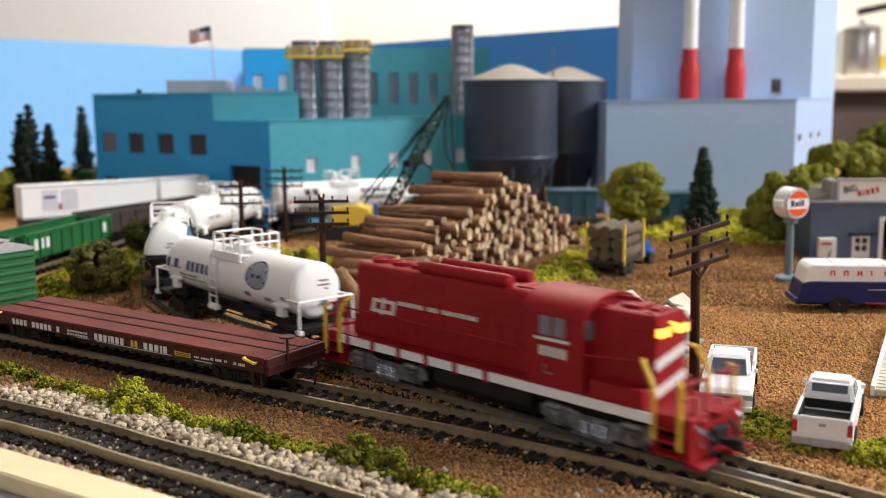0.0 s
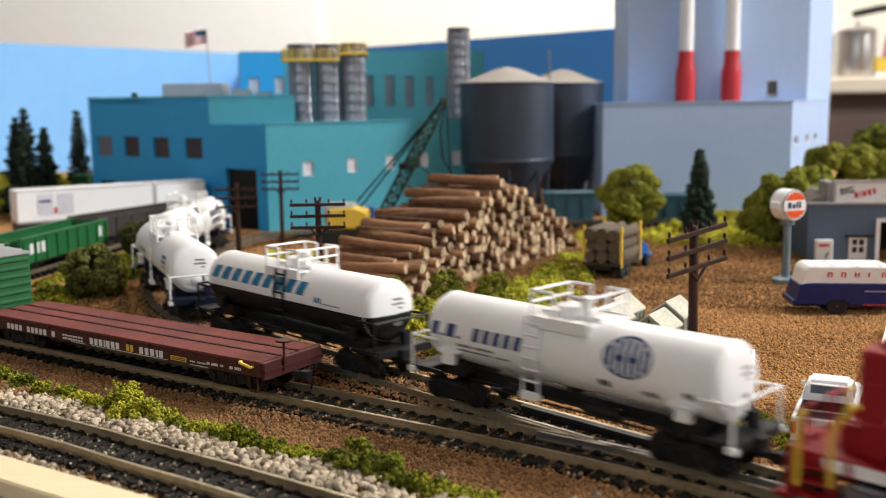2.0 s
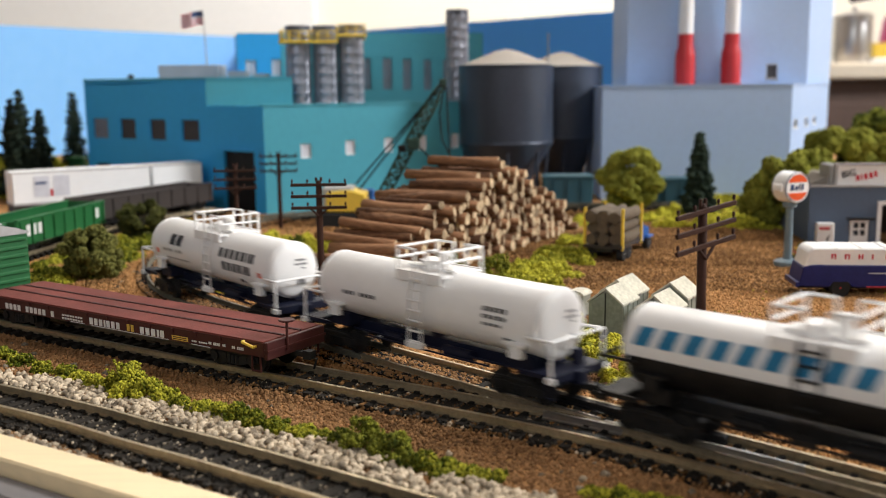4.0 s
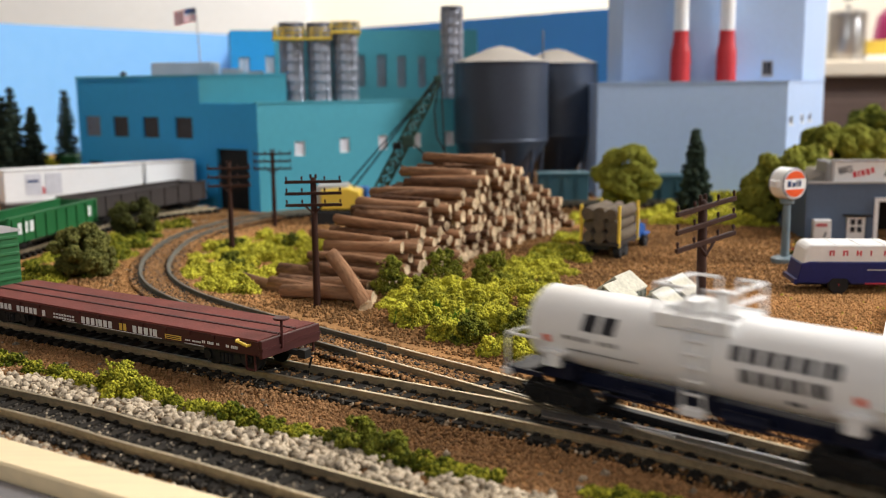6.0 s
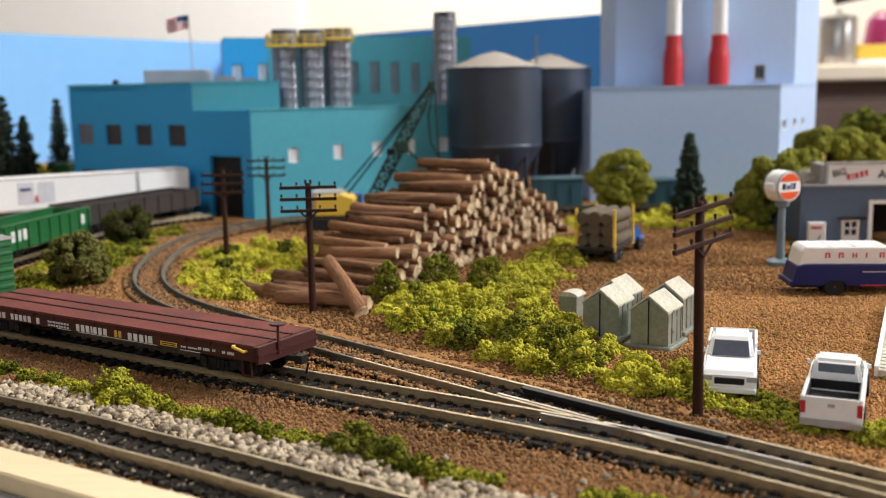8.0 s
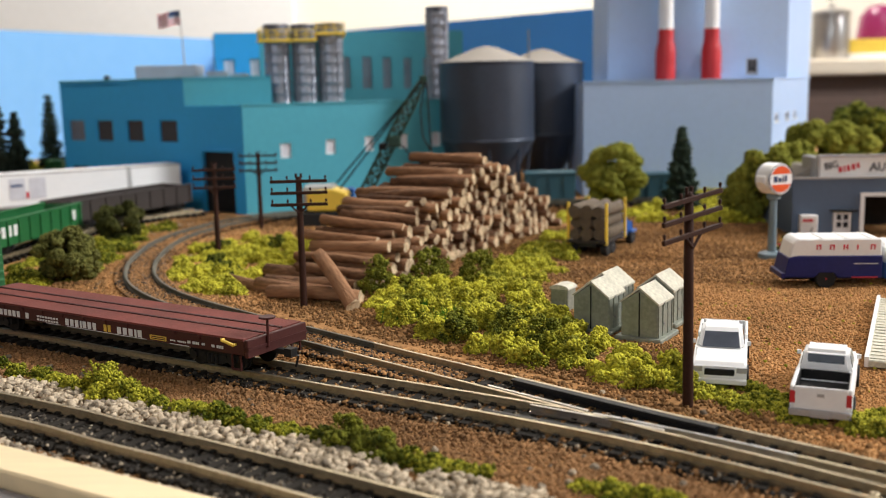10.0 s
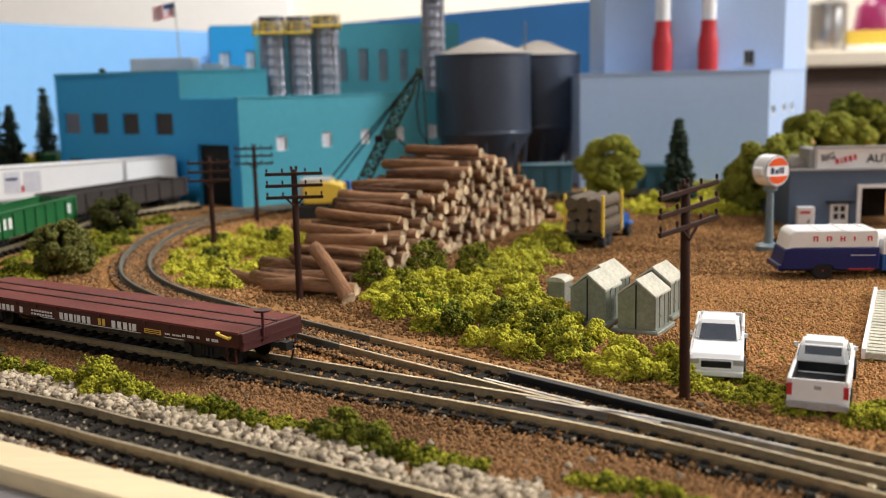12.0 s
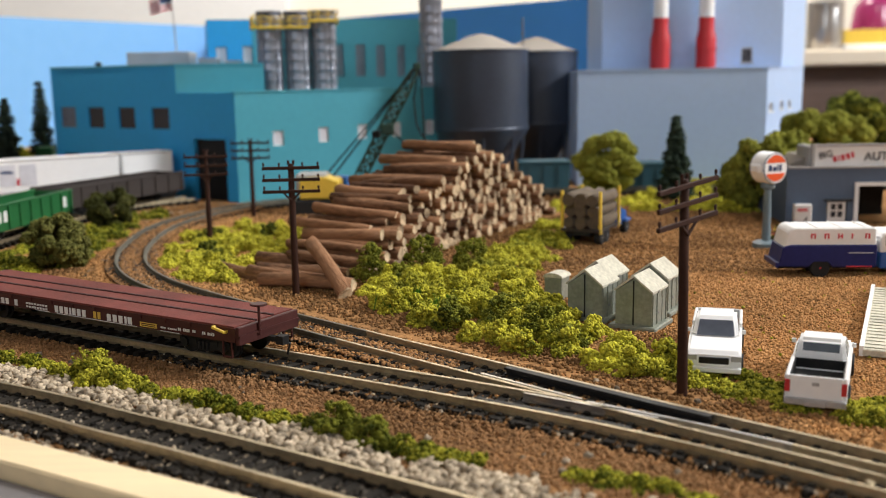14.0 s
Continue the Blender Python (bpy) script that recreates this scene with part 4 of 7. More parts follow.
        part("end_rail", rods(0.3, ((sg * 48.2, -8.4, 15.0), (sg * 48.2, -2.2, 15.0)), ((sg * 48.2, 2.2, 15.0), (sg * 48.2, 8.4, 15.0)), ((sg * 48.2, -8.4, 12.4), (sg * 48.2, -2.2, 12.4)),
                              ((sg * 48.2, -2.2, 9), (sg * 48.2, -2.2, 15.0)), ((sg * 48.2, 2.2, 9), (sg * 48.2, 2.2, 15.0)), ((sg * 48.2, -5.4, 9), (sg * 48.2, -5.4, 15.0)), ((sg * 48.2, 5.4, 9), (sg * 48.2, 5.4, 15.0))), M_LOCO, lo)
        part("drop_step", boxes((min(sg * 48.0, sg * 51.2), max(sg * 48.0, sg * 51.2), -2.4, 2.4, 9.0, 9.5)), M_LOCO, lo)
    part("brake_stand", boxes((-44.4, -43.2, 2.0, 3.6, sill, 14.0)), M_RED, lo, bevel=0.2)
    part("sand_box", boxes((-43.6, -40.6, -3.6, 3.6, sill, 13.0)), M_LOCO, lo, bevel=0.2)
    for sd in (-1, 1):
        # long hood doors, latches and grilles
        for k in range(10):
            x = -28 + k * 4.05
            d = part("hood_door", boxes((x, x + 3.5, sd * 4.75 - 0.1, sd * 4.75 + 0.1, 10.0, 18.0 if k < 4 else 19.6)), M_LOCO, long_hood, bevel=0.06)
            part("door_latch", boxes((x + 3.0, x + 3.25, sd * 4.9 - 0.08, sd * 4.9 + 0.08, 13.0, 14.2)), M_LOCO, d)
        for x0, x1, z0, z1 in ((-39.5, -31.0, 21.6, 24.0), (-24.0, -12.0, 21.4, 23.6), (2.0, 11.5, 20.8, 23.6)):
            bm = boxes((x0, x1, sd * 4.72 - 0.06, sd * 4.72 + 0.06, z0, z1))
            n = int((z1 - z0) / 0.5)
            for k in range(n):
                box(bm, x0 + 0.2, x1 - 0.2, sd * 4.82 - 0.08, sd * 4.82 + 0.08, z0 + 0.1 + k * 0.5, z0 + 0.35 + k * 0.5)
            part("radiator_grille", bm, M_LOCO, long_hood)
        part("hood_seam", boxes((-40.4, 12.9, sd * 4.75 - 0.05, sd * 4.75 + 0.05, 20.2, 20.4)), M_LOCO, long_hood)
        part("battery_box", boxes((28, 39.6, sd * 6.3 - 1.6, sd * 6.3 + 1.6, sill, 12.0)), M_LOCO, lo, bevel=0.15)
        part("nose_door", boxes((30.0, 33.6, sd * 4.75 - 0.1, sd * 4.75 + 0.1, 12.5, 21.5), (34.4, 38.6, sd * 4.75 - 0.1, sd * 4.75 + 0.1, 12.5, 21.5)), M_LOCO, short_hood, bevel=0.06)
        # plain white emblem of two angular strokes, and a row of small bars
        y = sd * 4.9
        bm = bmesh.new()
        for x0, x1, z0, z1 in ((-35.2, -34.0, 15.2, 18.4), (-34.0, -31.6, 17.6, 18.4), (-34.0, -28.4, 15.2, 16.0), (-32.0, -31.0, 16.2, 18.8), (-31.0, -28.4, 17.6, 18.4), (-28.6, -27.4, 15.2, 18.4), (-32.2, -31.2, 14.5, 15.2)):
            box(bm, x0, x1, y - 0.06, y + 0.06, z0 - 0.5, z1 - 0.5)
        for v in bm.verts:
            v.co.x += 0.22 * (v.co.z - 16.8)
        part("emblem", bm, M_WHITETEXT, long_hood)
        bm = bmesh.new()
        for x, z, w, h in glyphs("IAAAIAAA AAA AIAAAIAAAA", -26.4, 17.3, 0.95, 1.14):
            box(bm, x, x + w, y - 0.06, y + 0.06, z, z + h)
        part("lettering", bm, M_WHITETEXT, long_hood)
    # roof: air reservoirs, fans, exhausts, hatches
    for sd in (-1, 1):
        part("air_reservoir", lathe([(0, -0.4), (1.0, -0.2), (1.35, 0.4), (1.35, 25.0), (1.0, 25.6), (0, 25.8)], 18, "X", (-20.5, sd * 3.2, 26.4)), M_LOCO, lo, smooth=True)
        for x in (-17, -7.5, 2):
            part("reservoir_strap", lathe([(1.4, -0.3), (1.5, -0.3), (1.5, 0.3), (1.4, 0.3)], 18, "X", (x, sd * 3.2, 26.4)), M_LOCO, lo)
    for x in (-36.5, -29.6, -23.4):
        fan = part("roof_fan", lathe([(2.7, 0), (2.7, 0.8), (2.4, 0.95), (2.2, 0.55), (0, 0.55)], 24, centre=(x, 0, 25.4)), M_LOCO, lo, smooth=True)
        part("fan_guard", rods(0.12, *[((x - 2.3 * math.cos(a), -2.3 * math.sin(a), 26.2), (x + 2.3 * math.cos(a), 2.3 * math.sin(a), 26.2)) for a in (0, 0.785, 1.57, 2.356)]), M_LOCO, fan)
    for x in (-11, -2):
        part("exhaust", boxes((x, x + 3, -1.0, 1.0, 25.4, 26.8)), M_LOCO, lo, bevel=0.15)
    for x in (7.6, 10.6):
        part("roof_hatch", boxes((x - 1.2, x + 1.2, -3.0, 3.0, 25.3, 25.8)), M_LOCO, lo, bevel=0.12)
    part("horn", rods(0.35, ((30, 1, 24.8), (30, 1, 26.0)), ((29, 1, 26.0), (33, 1, 26.0))), M_LOCO, lo)
    part("roof_vent", boxes((31, 35, -2.4, 2.4, 24.8, 25.6), (36.2, 38.4, -1.6, 1.6, 24.8, 25.4)), M_LOCO, lo, bevel=0.15)
    part("grab_iron", rods(0.2, ((37.6, -4.4, 25.2), (38.8, -4.4, 25.2)), ((28.0, -4.4, 25.2), (29.6, -4.4, 25.2)), ((37.6, 4.4, 25.2), (38.8, 4.4, 25.2))), M_LOCO, lo)
    # nose: lit number boards, headlight, diagonal white stripes
    for sd in (-1, 1):
        board = part("number_board", boxes((39.6, 40.5, sd * 2.9 - 1.7, sd * 2.9 + 1.7, 21.0, 22.6)), M_LAMPGLOW, lo, "glowing amber number board")
        part("visor", boxes((39.9, 41.0, sd * 2.9 - 1.9, sd * 2.9 + 1.9, 22.7, 23.0)), M_LOCO, board)
    part("headlight", lathe([(0.7, 0), (0.7, 0.5), (0, 0.5)], 12, "X", (40.0, 0, 22.6)), M_LAMPGLOW, lo, "lit amber headlight")
    for z0 in (15.0, 10.0):
        bm = bmesh.new()
        q = ((-4.75, z0), (4.75, z0 + 2.2), (4.75, z0 + 4.0), (-4.75, z0 + 1.8))
        a = [bm.verts.new((39.9, y, z)) for y, z in q]
        b = [bm.verts.new((40.15, y, z)) for y, z in q]
        bm.faces.new(b)
        for k in range(4):
            bm.faces.new((a[k], a[(k + 1) % 4], b[(k + 1) % 4], b[k]))
        part("nose_stripe", bm, M_WHITETEXT, short_hood, "white diagonal nose stripe")
    for sg in (-1, 1):
        loco_bogie(lo, sg * 28.5)
    return lo


loco = locomotive()

# the train's run: distance gone after t seconds; the cars follow the spur's centre line
RUN_T = np.array([0.0, 0.5, 1.0, 1.5, 2.0, 2.5, 3.0, 4.0, 5.3, 6.0, 10.0])
RUN_S = np.array([-1.5, 27.0, 55.0, 84.0, 113.8, 145.2, 178.2, 247.2, 342.1, 396.9, 710.0])
RUN_V = np.gradient(RUN_S, RUN_T)


def gone(t):
    """Millimetres run since the start: picking up speed, then steady."""
    k = int(np.clip(np.searchsorted(RUN_T, t, side="right") - 1, 0, len(RUN_T) - 2))
    h = RUN_T[k + 1] - RUN_T[k]
    u = (t - RUN_T[k]) / h
    return float((1 + 2 * u) * (1 - u) ** 2 * RUN_S[k] + u * (1 - u) ** 2 * h * RUN_V[k] + u * u * (3 - 2 * u) * RUN_S[k + 1] + u * u * (u - 1) * h * RUN_V[k + 1])


TRAIN = [(loco, 194.6, 28.5), (huber, 290.3, 27.5), (engel, 376.8, 27.5), (plain, 462.2, 27.5), (kaolin, 547.5, 27.5)]


def motions():
    times = sorted(set([round(0.1 * k, 3) for k in range(0, 101)] + [14.0]))
    for ob, s0, half in TRAIN:
        rows, bog = [], {-1: [], 1: []}
        for t in times:
            s = s0 - gone(min(t, 10.0))
            a, b = spur_at(s - half), spur_at(s + half)
            c, d = (a + b) / 2, a - b
            yaw = math.degrees(math.atan2(d[1], d[0]))
            rows.append((t, at_mm(c[0], c[1], 0, yaw)))
            for sg in (-1, 1):
                p, q = spur_at(s - sg * half - 4), spur_at(s - sg * half + 4)
                e = p - q
                turn = (math.degrees(math.atan2(e[1], e[0])) - yaw + 180) % 360 - 180
                bog[sg].append((t, at_mm(sg * half, 0, 0, turn)))
        walk(ob, rows)
        bogies = sorted([c for c in ob.children if c.name.startswith("bogie")], key=lambda c: c.location.x)
        for c, sg in zip(bogies, (-1, 1)):
            walk(c, bog[sg][:70:2] + [bog[sg][-1]])


# ---- buildings
def wall_bm(length, z0, z1, holes, th=2.0, m=None):
    """A wall along local x, outer face at y = 0, with real openings (u0, u1, v0, v1)."""
    bm = bmesh.new()
    us = sorted({0.0, float(length), *[float(h[k]) for h in holes for k in (0, 1)]})
    vs = sorted({float(z0), float(z1), *[float(h[k]) for h in holes for k in (2, 3)]})
    cells = set()
    for i in range(len(us) - 1):
        for j in range(len(vs) - 1):
            cu, cv = (us[i] + us[i + 1]) / 2, (vs[j] + vs[j + 1]) / 2
            if not any(h[0] < cu < h[1] and h[2] < cv < h[3] for h in holes):
                cells.add((i, j))
    made = {}

    def vert(i, j, y):
        if (i, j, y) not in made:
            p = Vector((us[i], y, vs[j]))
            made[i, j, y] = bm.verts.new(m @ p if m else p)
        return made[i, j, y]
    for i, j in cells:
        q = [(i, j), (i + 1, j), (i + 1, j + 1), (i, j + 1)]
        bm.faces.new([vert(*c, 0.0) for c in q])
        bm.faces.new([vert(*c, th) for c in q[::-1]])
        for k, nb in enumerate(((i, j - 1), (i + 1, j), (i, j + 1), (i - 1, j))):
            if nb not in cells:
                a, b = q[k], q[(k + 1) % 4]
                bm.faces.new((vert(*a, 0.0), vert(*a, th), vert(*b, th), vert(*b, 0.0)))
    return bm


def window_part(parent, m, u0, u1, v0, v1, glass, frame_mat, bars=1, fw=0.5, sill=False):
    """A window in an opening: frame, pane, bars; m takes wall space to the thing's space."""
    w = part("window", wall_bm(u1 - u0, v0, v1, [(fw, u1 - u0 - fw, v0 + fw, v1 - fw)], 0.7, m @ Matrix.Translation((u0, 0.5, 0))), frame_mat, parent)
    part("pane", box(bmesh.new(), u0 + fw * 0.8, u1 - fw * 0.8, 0.9, 1.1, v0 + fw * 0.8, v1 - fw * 0.8, m), glass, w)
    if bars:
        bm = bmesh.new()
        for k in range(bars):
            u = u0 + (u1 - u0) * (k + 1) / (bars + 1)
            box(bm, u - 0.15, u + 0.15, 0.6, 0.9, v0 + fw, v1 - fw, m)
        part("glazing_bar", bm, frame_mat, w)
    if sill:
        part("sill", box(bmesh.new(), u0 - 0.4, u1 + 0.4, -0.5, 0.5, v0 - 0.6, v0, m), frame_mat, w)
    return w


def wm(x, y, ang):
    """Wall space: from (x, y) along ang degrees, inward to the left of it."""
    return Matrix.Translation((x, y, 0)) @ Matrix.Rotation(radians(ang), 4, "Z")


def factory():
    f = empty("factory", at_mm(0, 0), "blue and teal model factory with ribbed silver roof silos", "factory")
    # the blue flank runs from far left to the near corner, the teal front from there to the right
    ax, ay, la = -102.0, 497.0, 147.5
    d = Vector((math.cos(radians(la)), math.sin(radians(la))))
    L = 141.0
    lx, ly = ax + d.x * L, ay + d.y * L
    mL = wm(lx, ly, la - 180)
    step = L - 40.5
    win = [(L - 135.0, L - 121.8), (L - 111.0, L - 97.8), (L - 86.0, L - 73.0), (L - 60.3, L - 46.8)]
    holes = [(a, b, 32.3, 44.0) for a, b in win] + [(a, b, 5.5, 18.4) for a, b in win]
    part("wall", wall_bm(step, -4, 65.0, holes, 2.2, mL), M_BLUEWALL, f)
    low = wall_bm(40.5, -4, 51.2, [(10.8, 33.0, -4, 28.0)], 2.2, mL @ Matrix.Translation((step, 0, 0)))
    part("wall", low, M_BLUEWALL, f)
    for a, b in win:
        window_part(f, mL, a, b, 32.3, 44.0, M_GREYGLASS if a < 20 else M_DARKGLASS, M_BLUEWALL, 0, 0.3)
        window_part(f, mL, a, b, 5.5, 18.4, M_DARKGLASS, M_BLUEWALL, 0, 0.3)
    # Black sheet behind the opening stands in for the unlit interior.
    part("doorway_dark_sheet", box(bmesh.new(), step + 8, step + 36, 2.4, 3.4, -4, 31, mL), M_BLACK, f)
    part("door_canopy", box(bmesh.new(), step + 10, step + 34, -1.2, 0, 28, 29.2, mL), M_BLUEWALL, f)
    part("coping", box(bmesh.new(), 0, step, -0.5, 2.6, 65.0, 66.0, mL), M_TEALWALL, f)
    # teal front
    fa = 28.0
    mF = wm(ax, ay, fa)
    fw = [(19.2, 24.8, 24.2, 31.6), (43.9, 49.2, 25.0, 32.5), (66.0, 71.0, 25.6, 33.2), (86.2, 91.0, 26, 33.6), (106, 111, 26.4, 34)]
    part("wall", wall_bm(120, -4, 51.2, fw, 2.2, mF), M_TEALWALL, f)
    for h in fw:
        window_part(f, mF, *h, M_PALEGLASS, M_WHITE, 0, 0.5)
    part("coping", box(bmesh.new(), -0.6, 120, -0.6, 2.6, 51.2, 52.0, mF), M_TEALWALL, f)
    # roofs: low flat roof and higher block behind it
    fd = Vector((math.cos(radians(fa)), math.sin(radians(fa))))
    c = Vector((ax, ay))
    s = c + d * 40.5
    q = [c + fd * 1.2 + d * 1.2, c + fd * 120, c + fd * 120 + d * 70, s + d * 30 + fd * 60, s + fd * 2]
    part("roof", extrude([(p.x, p.y) for p in q], 49.0, 50.6, "Z"), M_TEALWALL, f)
    mS = wm(s.x, s.y, 12.0)
    part("wall", wall_bm(45, 40, 65.0, [], 2.0, mS), M_TEALWALL, f)
    part("coping", box(bmesh.new(), 0, 45, -0.4, 2.4, 65.0, 66.0, mS), M_TEALWALL, f)
    far = c + d * L
    q = [s, s + Vector((43, 10)), s + Vector((30, 70)), far + Vector((40, 50)), far]
    part("roof", extrude([(p.x, p.y) for p in q], 62.5, 64.0, "Z"), M_BLUEWALL, f)
    part("back_wall", wall_bm((Vector((40, 50))).length, -4, 65.0, [], 2.0, wm(far.x + 40, far.y + 50, math.degrees(math.atan2(-50, -40)))), M_BLUEWALL, f)
    part("roof_unit", boxes((-172, -138, 556, 575, 64, 73.2)), M_ROOFGREY, f, bevel=0.4)
    part("roof_unit", boxes((-132, -122, 552, 562, 64, 69.5)), M_ROOFGREY, f, bevel=0.4)
    part("roof_unit", boxes((-118, -110, 553, 561, 64, 68.0)), M_ROOFGREY, f, bevel=0.4)
    part("roof_vent", lathe([(1.6, 0), (1.6, 3.0), (2.2, 3.2), (1.0, 4.4), (0, 4.5)], 12, centre=(-189, 560, 64)), M_BLACK, f, smooth=True)
    # upper tier
    mT = wm(-128, 600, 14)
    tw = [(-4.6, 2.2, 66.9, 77.0), (11, 17, 66.9, 77.5), (65.8, 71.8, 58.0, 78.0), (78.7, 85.0, 57.9, 78.0), (91.4, 97.3, 57.6, 77.4), (104.6, 110.0, 57.4, 77.0), (117, 122, 57.4, 77)]
    tw = [(a + 9, b + 9, e, g) for a, b, e, g in tw]
    mT = mT @ Matrix.Translation((-9, 0, 0))
    part("wall", wall_bm(26, 48, 92.0, tw[:2], 2.0, mT), M_BLUEWALL, f)
    part("wall", wall_bm(126, 48, 93.0, [(a - 26, b - 26, e, g) for a, b, e, g in tw[2:]], 2.0, mT @ Matrix.Translation((26, 0, 0))), M_TEALWALL, f)
    for k, h in enumerate(tw):
        window_part(f, mT, *h, M_GREYGLASS if k > 1 else M_PALEGLASS, M_TEALWALL, 1)
    part("roof", box(bmesh.new(), 0, 152, 0.5, 60, 91.0, 92.6, mT), M_TEALWALL, f)
    part("side_wall", box(bmesh.new(), 0, 2, 2, 60, 48, 92.0, mT), M_BLUEWALL, f)
    part("side_wall", box(bmesh.new(), 150, 152, 2, 60, 48, 92.4, mT), M_TEALWALL, f)

    def silo(x, y, r, z0, z1):
        prof = []
        z = z0
        while z < z1 - 0.1:
            prof += [(r, z), (r + 0.35, z + 0.5), (r + 0.35, z + 1.0), (r, z + 1.5), (r, z + 5.3)]
            z += 5.4
        prof.append((r, z1))
        prof += [(r * 0.5, z1 + 1.5), (0, z1 + 2)]
        sl = part("silo", lathe(prof, 26, centre=(x, y, 0)), M_GALV, f, "ribbed galvanised silo", smooth=True)
        bm = bmesh.new()
        for a in (0.6, 2.7, 4.2, 5.4):
            rod(bm, (x + (r + 0.5) * math.cos(a), y + (r + 0.5) * math.sin(a), z0), (x + (r + 0.5) * math.cos(a), y + (r + 0.5) * math.sin(a), z1), 0.4)
        part("stiffener", bm, M_GALV, sl)
    for x, y in ((-92.5, 553), (-78, 556), (-64.0, 559)):
        silo(x, y, 7.0, 50.6, 91.0)
    silo(-4.6, 560, 6.2, 48.0, 99.0)
    # yellow catwalk railings over the silos
    for (x0, y0), (x1, y1), z in (((-101, 544), (-70, 547), 84.8), ((-70, 547), (-55, 550), 88.2), ((-101, 544), (-103, 562), 84.8), ((-55, 550), (-57, 568), 88.2), ((-103, 562), (-57, 568), 87.0)):
        part("catwalk", rods(0.9, ((x0, y0, z), (x1, y1, z))), M_YELLOW, f)
        pr = [((x0, y0, z + hgt), (x1, y1, z + hgt)) for hgt in (3.2, 5.6)]
        n = max(2, int(math.hypot(x1 - x0, y1 - y0) / 4.5))
        for k in range(n + 1):
            x, y = x0 + (x1 - x0) * k / n, y0 + (y1 - y0) * k / n
            pr.append(((x, y, z), (x, y, z + 5.6)))
        part("catwalk_railing", rods(0.32, *pr), M_YELLOW, f)
    part("drain_pipe", rods(0.5, ((48, 585, 57), (48, 585, 90))), M_GALV, f)
    return f


factory()


def flag_pole():
    f = empty("flag_pole", at_mm(-145, 560, 64.0), "thin grey pole with a striped flag on the factory roof", "flag pole")
    part("pole", rod(bmesh.new(), (0, 0, 0), (-1.5, 0, 39.5), 0.45, 0.3), M_ROOFGREY, f)

    def cloth(name, u0, u1, v0, v1, material):
        bm = bmesh.new()
        rows = []
        for i in range(7):
            u = u0 + (u1 - u0) * i / 6
            y = 1.0 * math.sin(u * 0.7)
            dz = -0.16 * u + 0.4 * math.sin(u * 0.5)
            rows.append([bm.verts.new((-1.5 - u, y + e, v + dz)) for v, e in ((v0, 0), (v1, 0), (v1, 0.25), (v0, 0.25))])
        for a, b in zip(rows, rows[1:]):
            for k in range(4):
                bm.faces.new((a[k], a[(k + 1) % 4], b[(k + 1) % 4], b[k]))
        bm.faces.new(rows[0])
        bm.faces.new(rows[-1][::-1])
        part(name, bm, material, f)
    for k in range(7):
        z = 31.6 + k * 1.05
        if k < 4:
            cloth("stripe", 0, 12.5, z, z + 1.05, (M_REDTEXT, M_WHITE)[k % 2])
        else:
            cloth("stripe", 6, 12.5, z, z + 1.05, (M_REDTEXT, M_WHITE)[k % 2])
    cloth("canton", 0, 6, 35.8, 38.95, M_BLUETEXT)


flag_pole()


def mill():
    m = empty("power_house", at_mm(0, 0), "pale blue-grey mill building with tall tower and red and white chimneys", "factory")
    mF = wm(75, 549.5, -1.2)
    part("wall", wall_bm(102.8, -4, 59.0, [], 2.2, mF), M_GREYWALL, m)
    part("coping", box(bmesh.new(), -0.5, 103, -0.5, 2.5, 59.0, 59.8, mF), M_GREYWALL, m)
    mR = wm(177.8, 547.3, 58)
    wins = [(6.0, 14.5, 35.6, 40.2), (31, 38, 36.0, 40.4), (50, 56.5, 36.2, 40.4)]
    part("wall", wall_bm(86, -4, 59.0, wins, 2.2, mR), M_GREYWALL, m)
    for h in wins:
        window_part(m, mR, *h, M_DARKGLASS, M_WHITE, 1, 0.6, True)
    part("coping", box(bmesh.new(), 0, 86, -0.5, 2.5, 59.0, 59.8, mR), M_GREYWALL, m)
    part("side_wall", wall_bm(100, -4, 59.0, [], 2.2, wm(75, 650, -90)), M_GREYWALL, m)
    part("roof", extrude([(76, 551), (177, 549), (222, 619), (222, 650), (76, 650)], 57.0, 58.2, "Z"), M_GREYWALL, m)
    # tower
    mT = wm(95, 592, -1.0)
    part("tower_wall", wall_bm(104.5, 58, 260, [(81.0, 87.5, 62.5, 71.2)], 2.2, mT), M_GREYWALL, m)
    window_part(m, mT, 81.0, 87.5, 62.5, 71.2, M_DARKGLASS, M_ROOFGREY, 1, 0.8, True)
    part("tower_wall", wall_bm(58, 58, 260, [], 2.2, wm(199.5, 590.2, 58)), M_GREYWALL, m)
    part("tower_wall", wall_bm(60, 58, 260, [], 2.2, wm(95, 652, -90)), M_GREYWALL, m)
    part("tower_roof", extrude([(95, 592), (199, 590), (229, 640), (95, 650)], 258, 260, "Z"), M_GREYWALL, m)
    for x in (127.2, 153.6):
        st = part("chimney", lathe([(5.6, 58.5), (5.6, 76.0), (5.3, 78.0), (4.4, 81.5), (4.3, 88.5)], 26, centre=(x, 584.5, 0)), M_RED, m, "red lower chimney section", smooth=True)
        part("chimney_top", lathe([(4.25, 88.5), (4.25, 250), (3.6, 250), (3.6, 240)], 26, centre=(x, 584.5, 0)), M_WHITE, st, "white upper chimney section", smooth=True)
        part("chimney_base", boxes((x - 6.4, x + 6.4, 578, 591, 58.0, 59.2)), M_ROOFGREY, st)
        part("chimney_band", lathe([(5.7, 70), (5.8, 70.2), (5.8, 71), (5.7, 71.2)], 26, centre=(x, 584.5, 0)), M_RED, st)


mill()


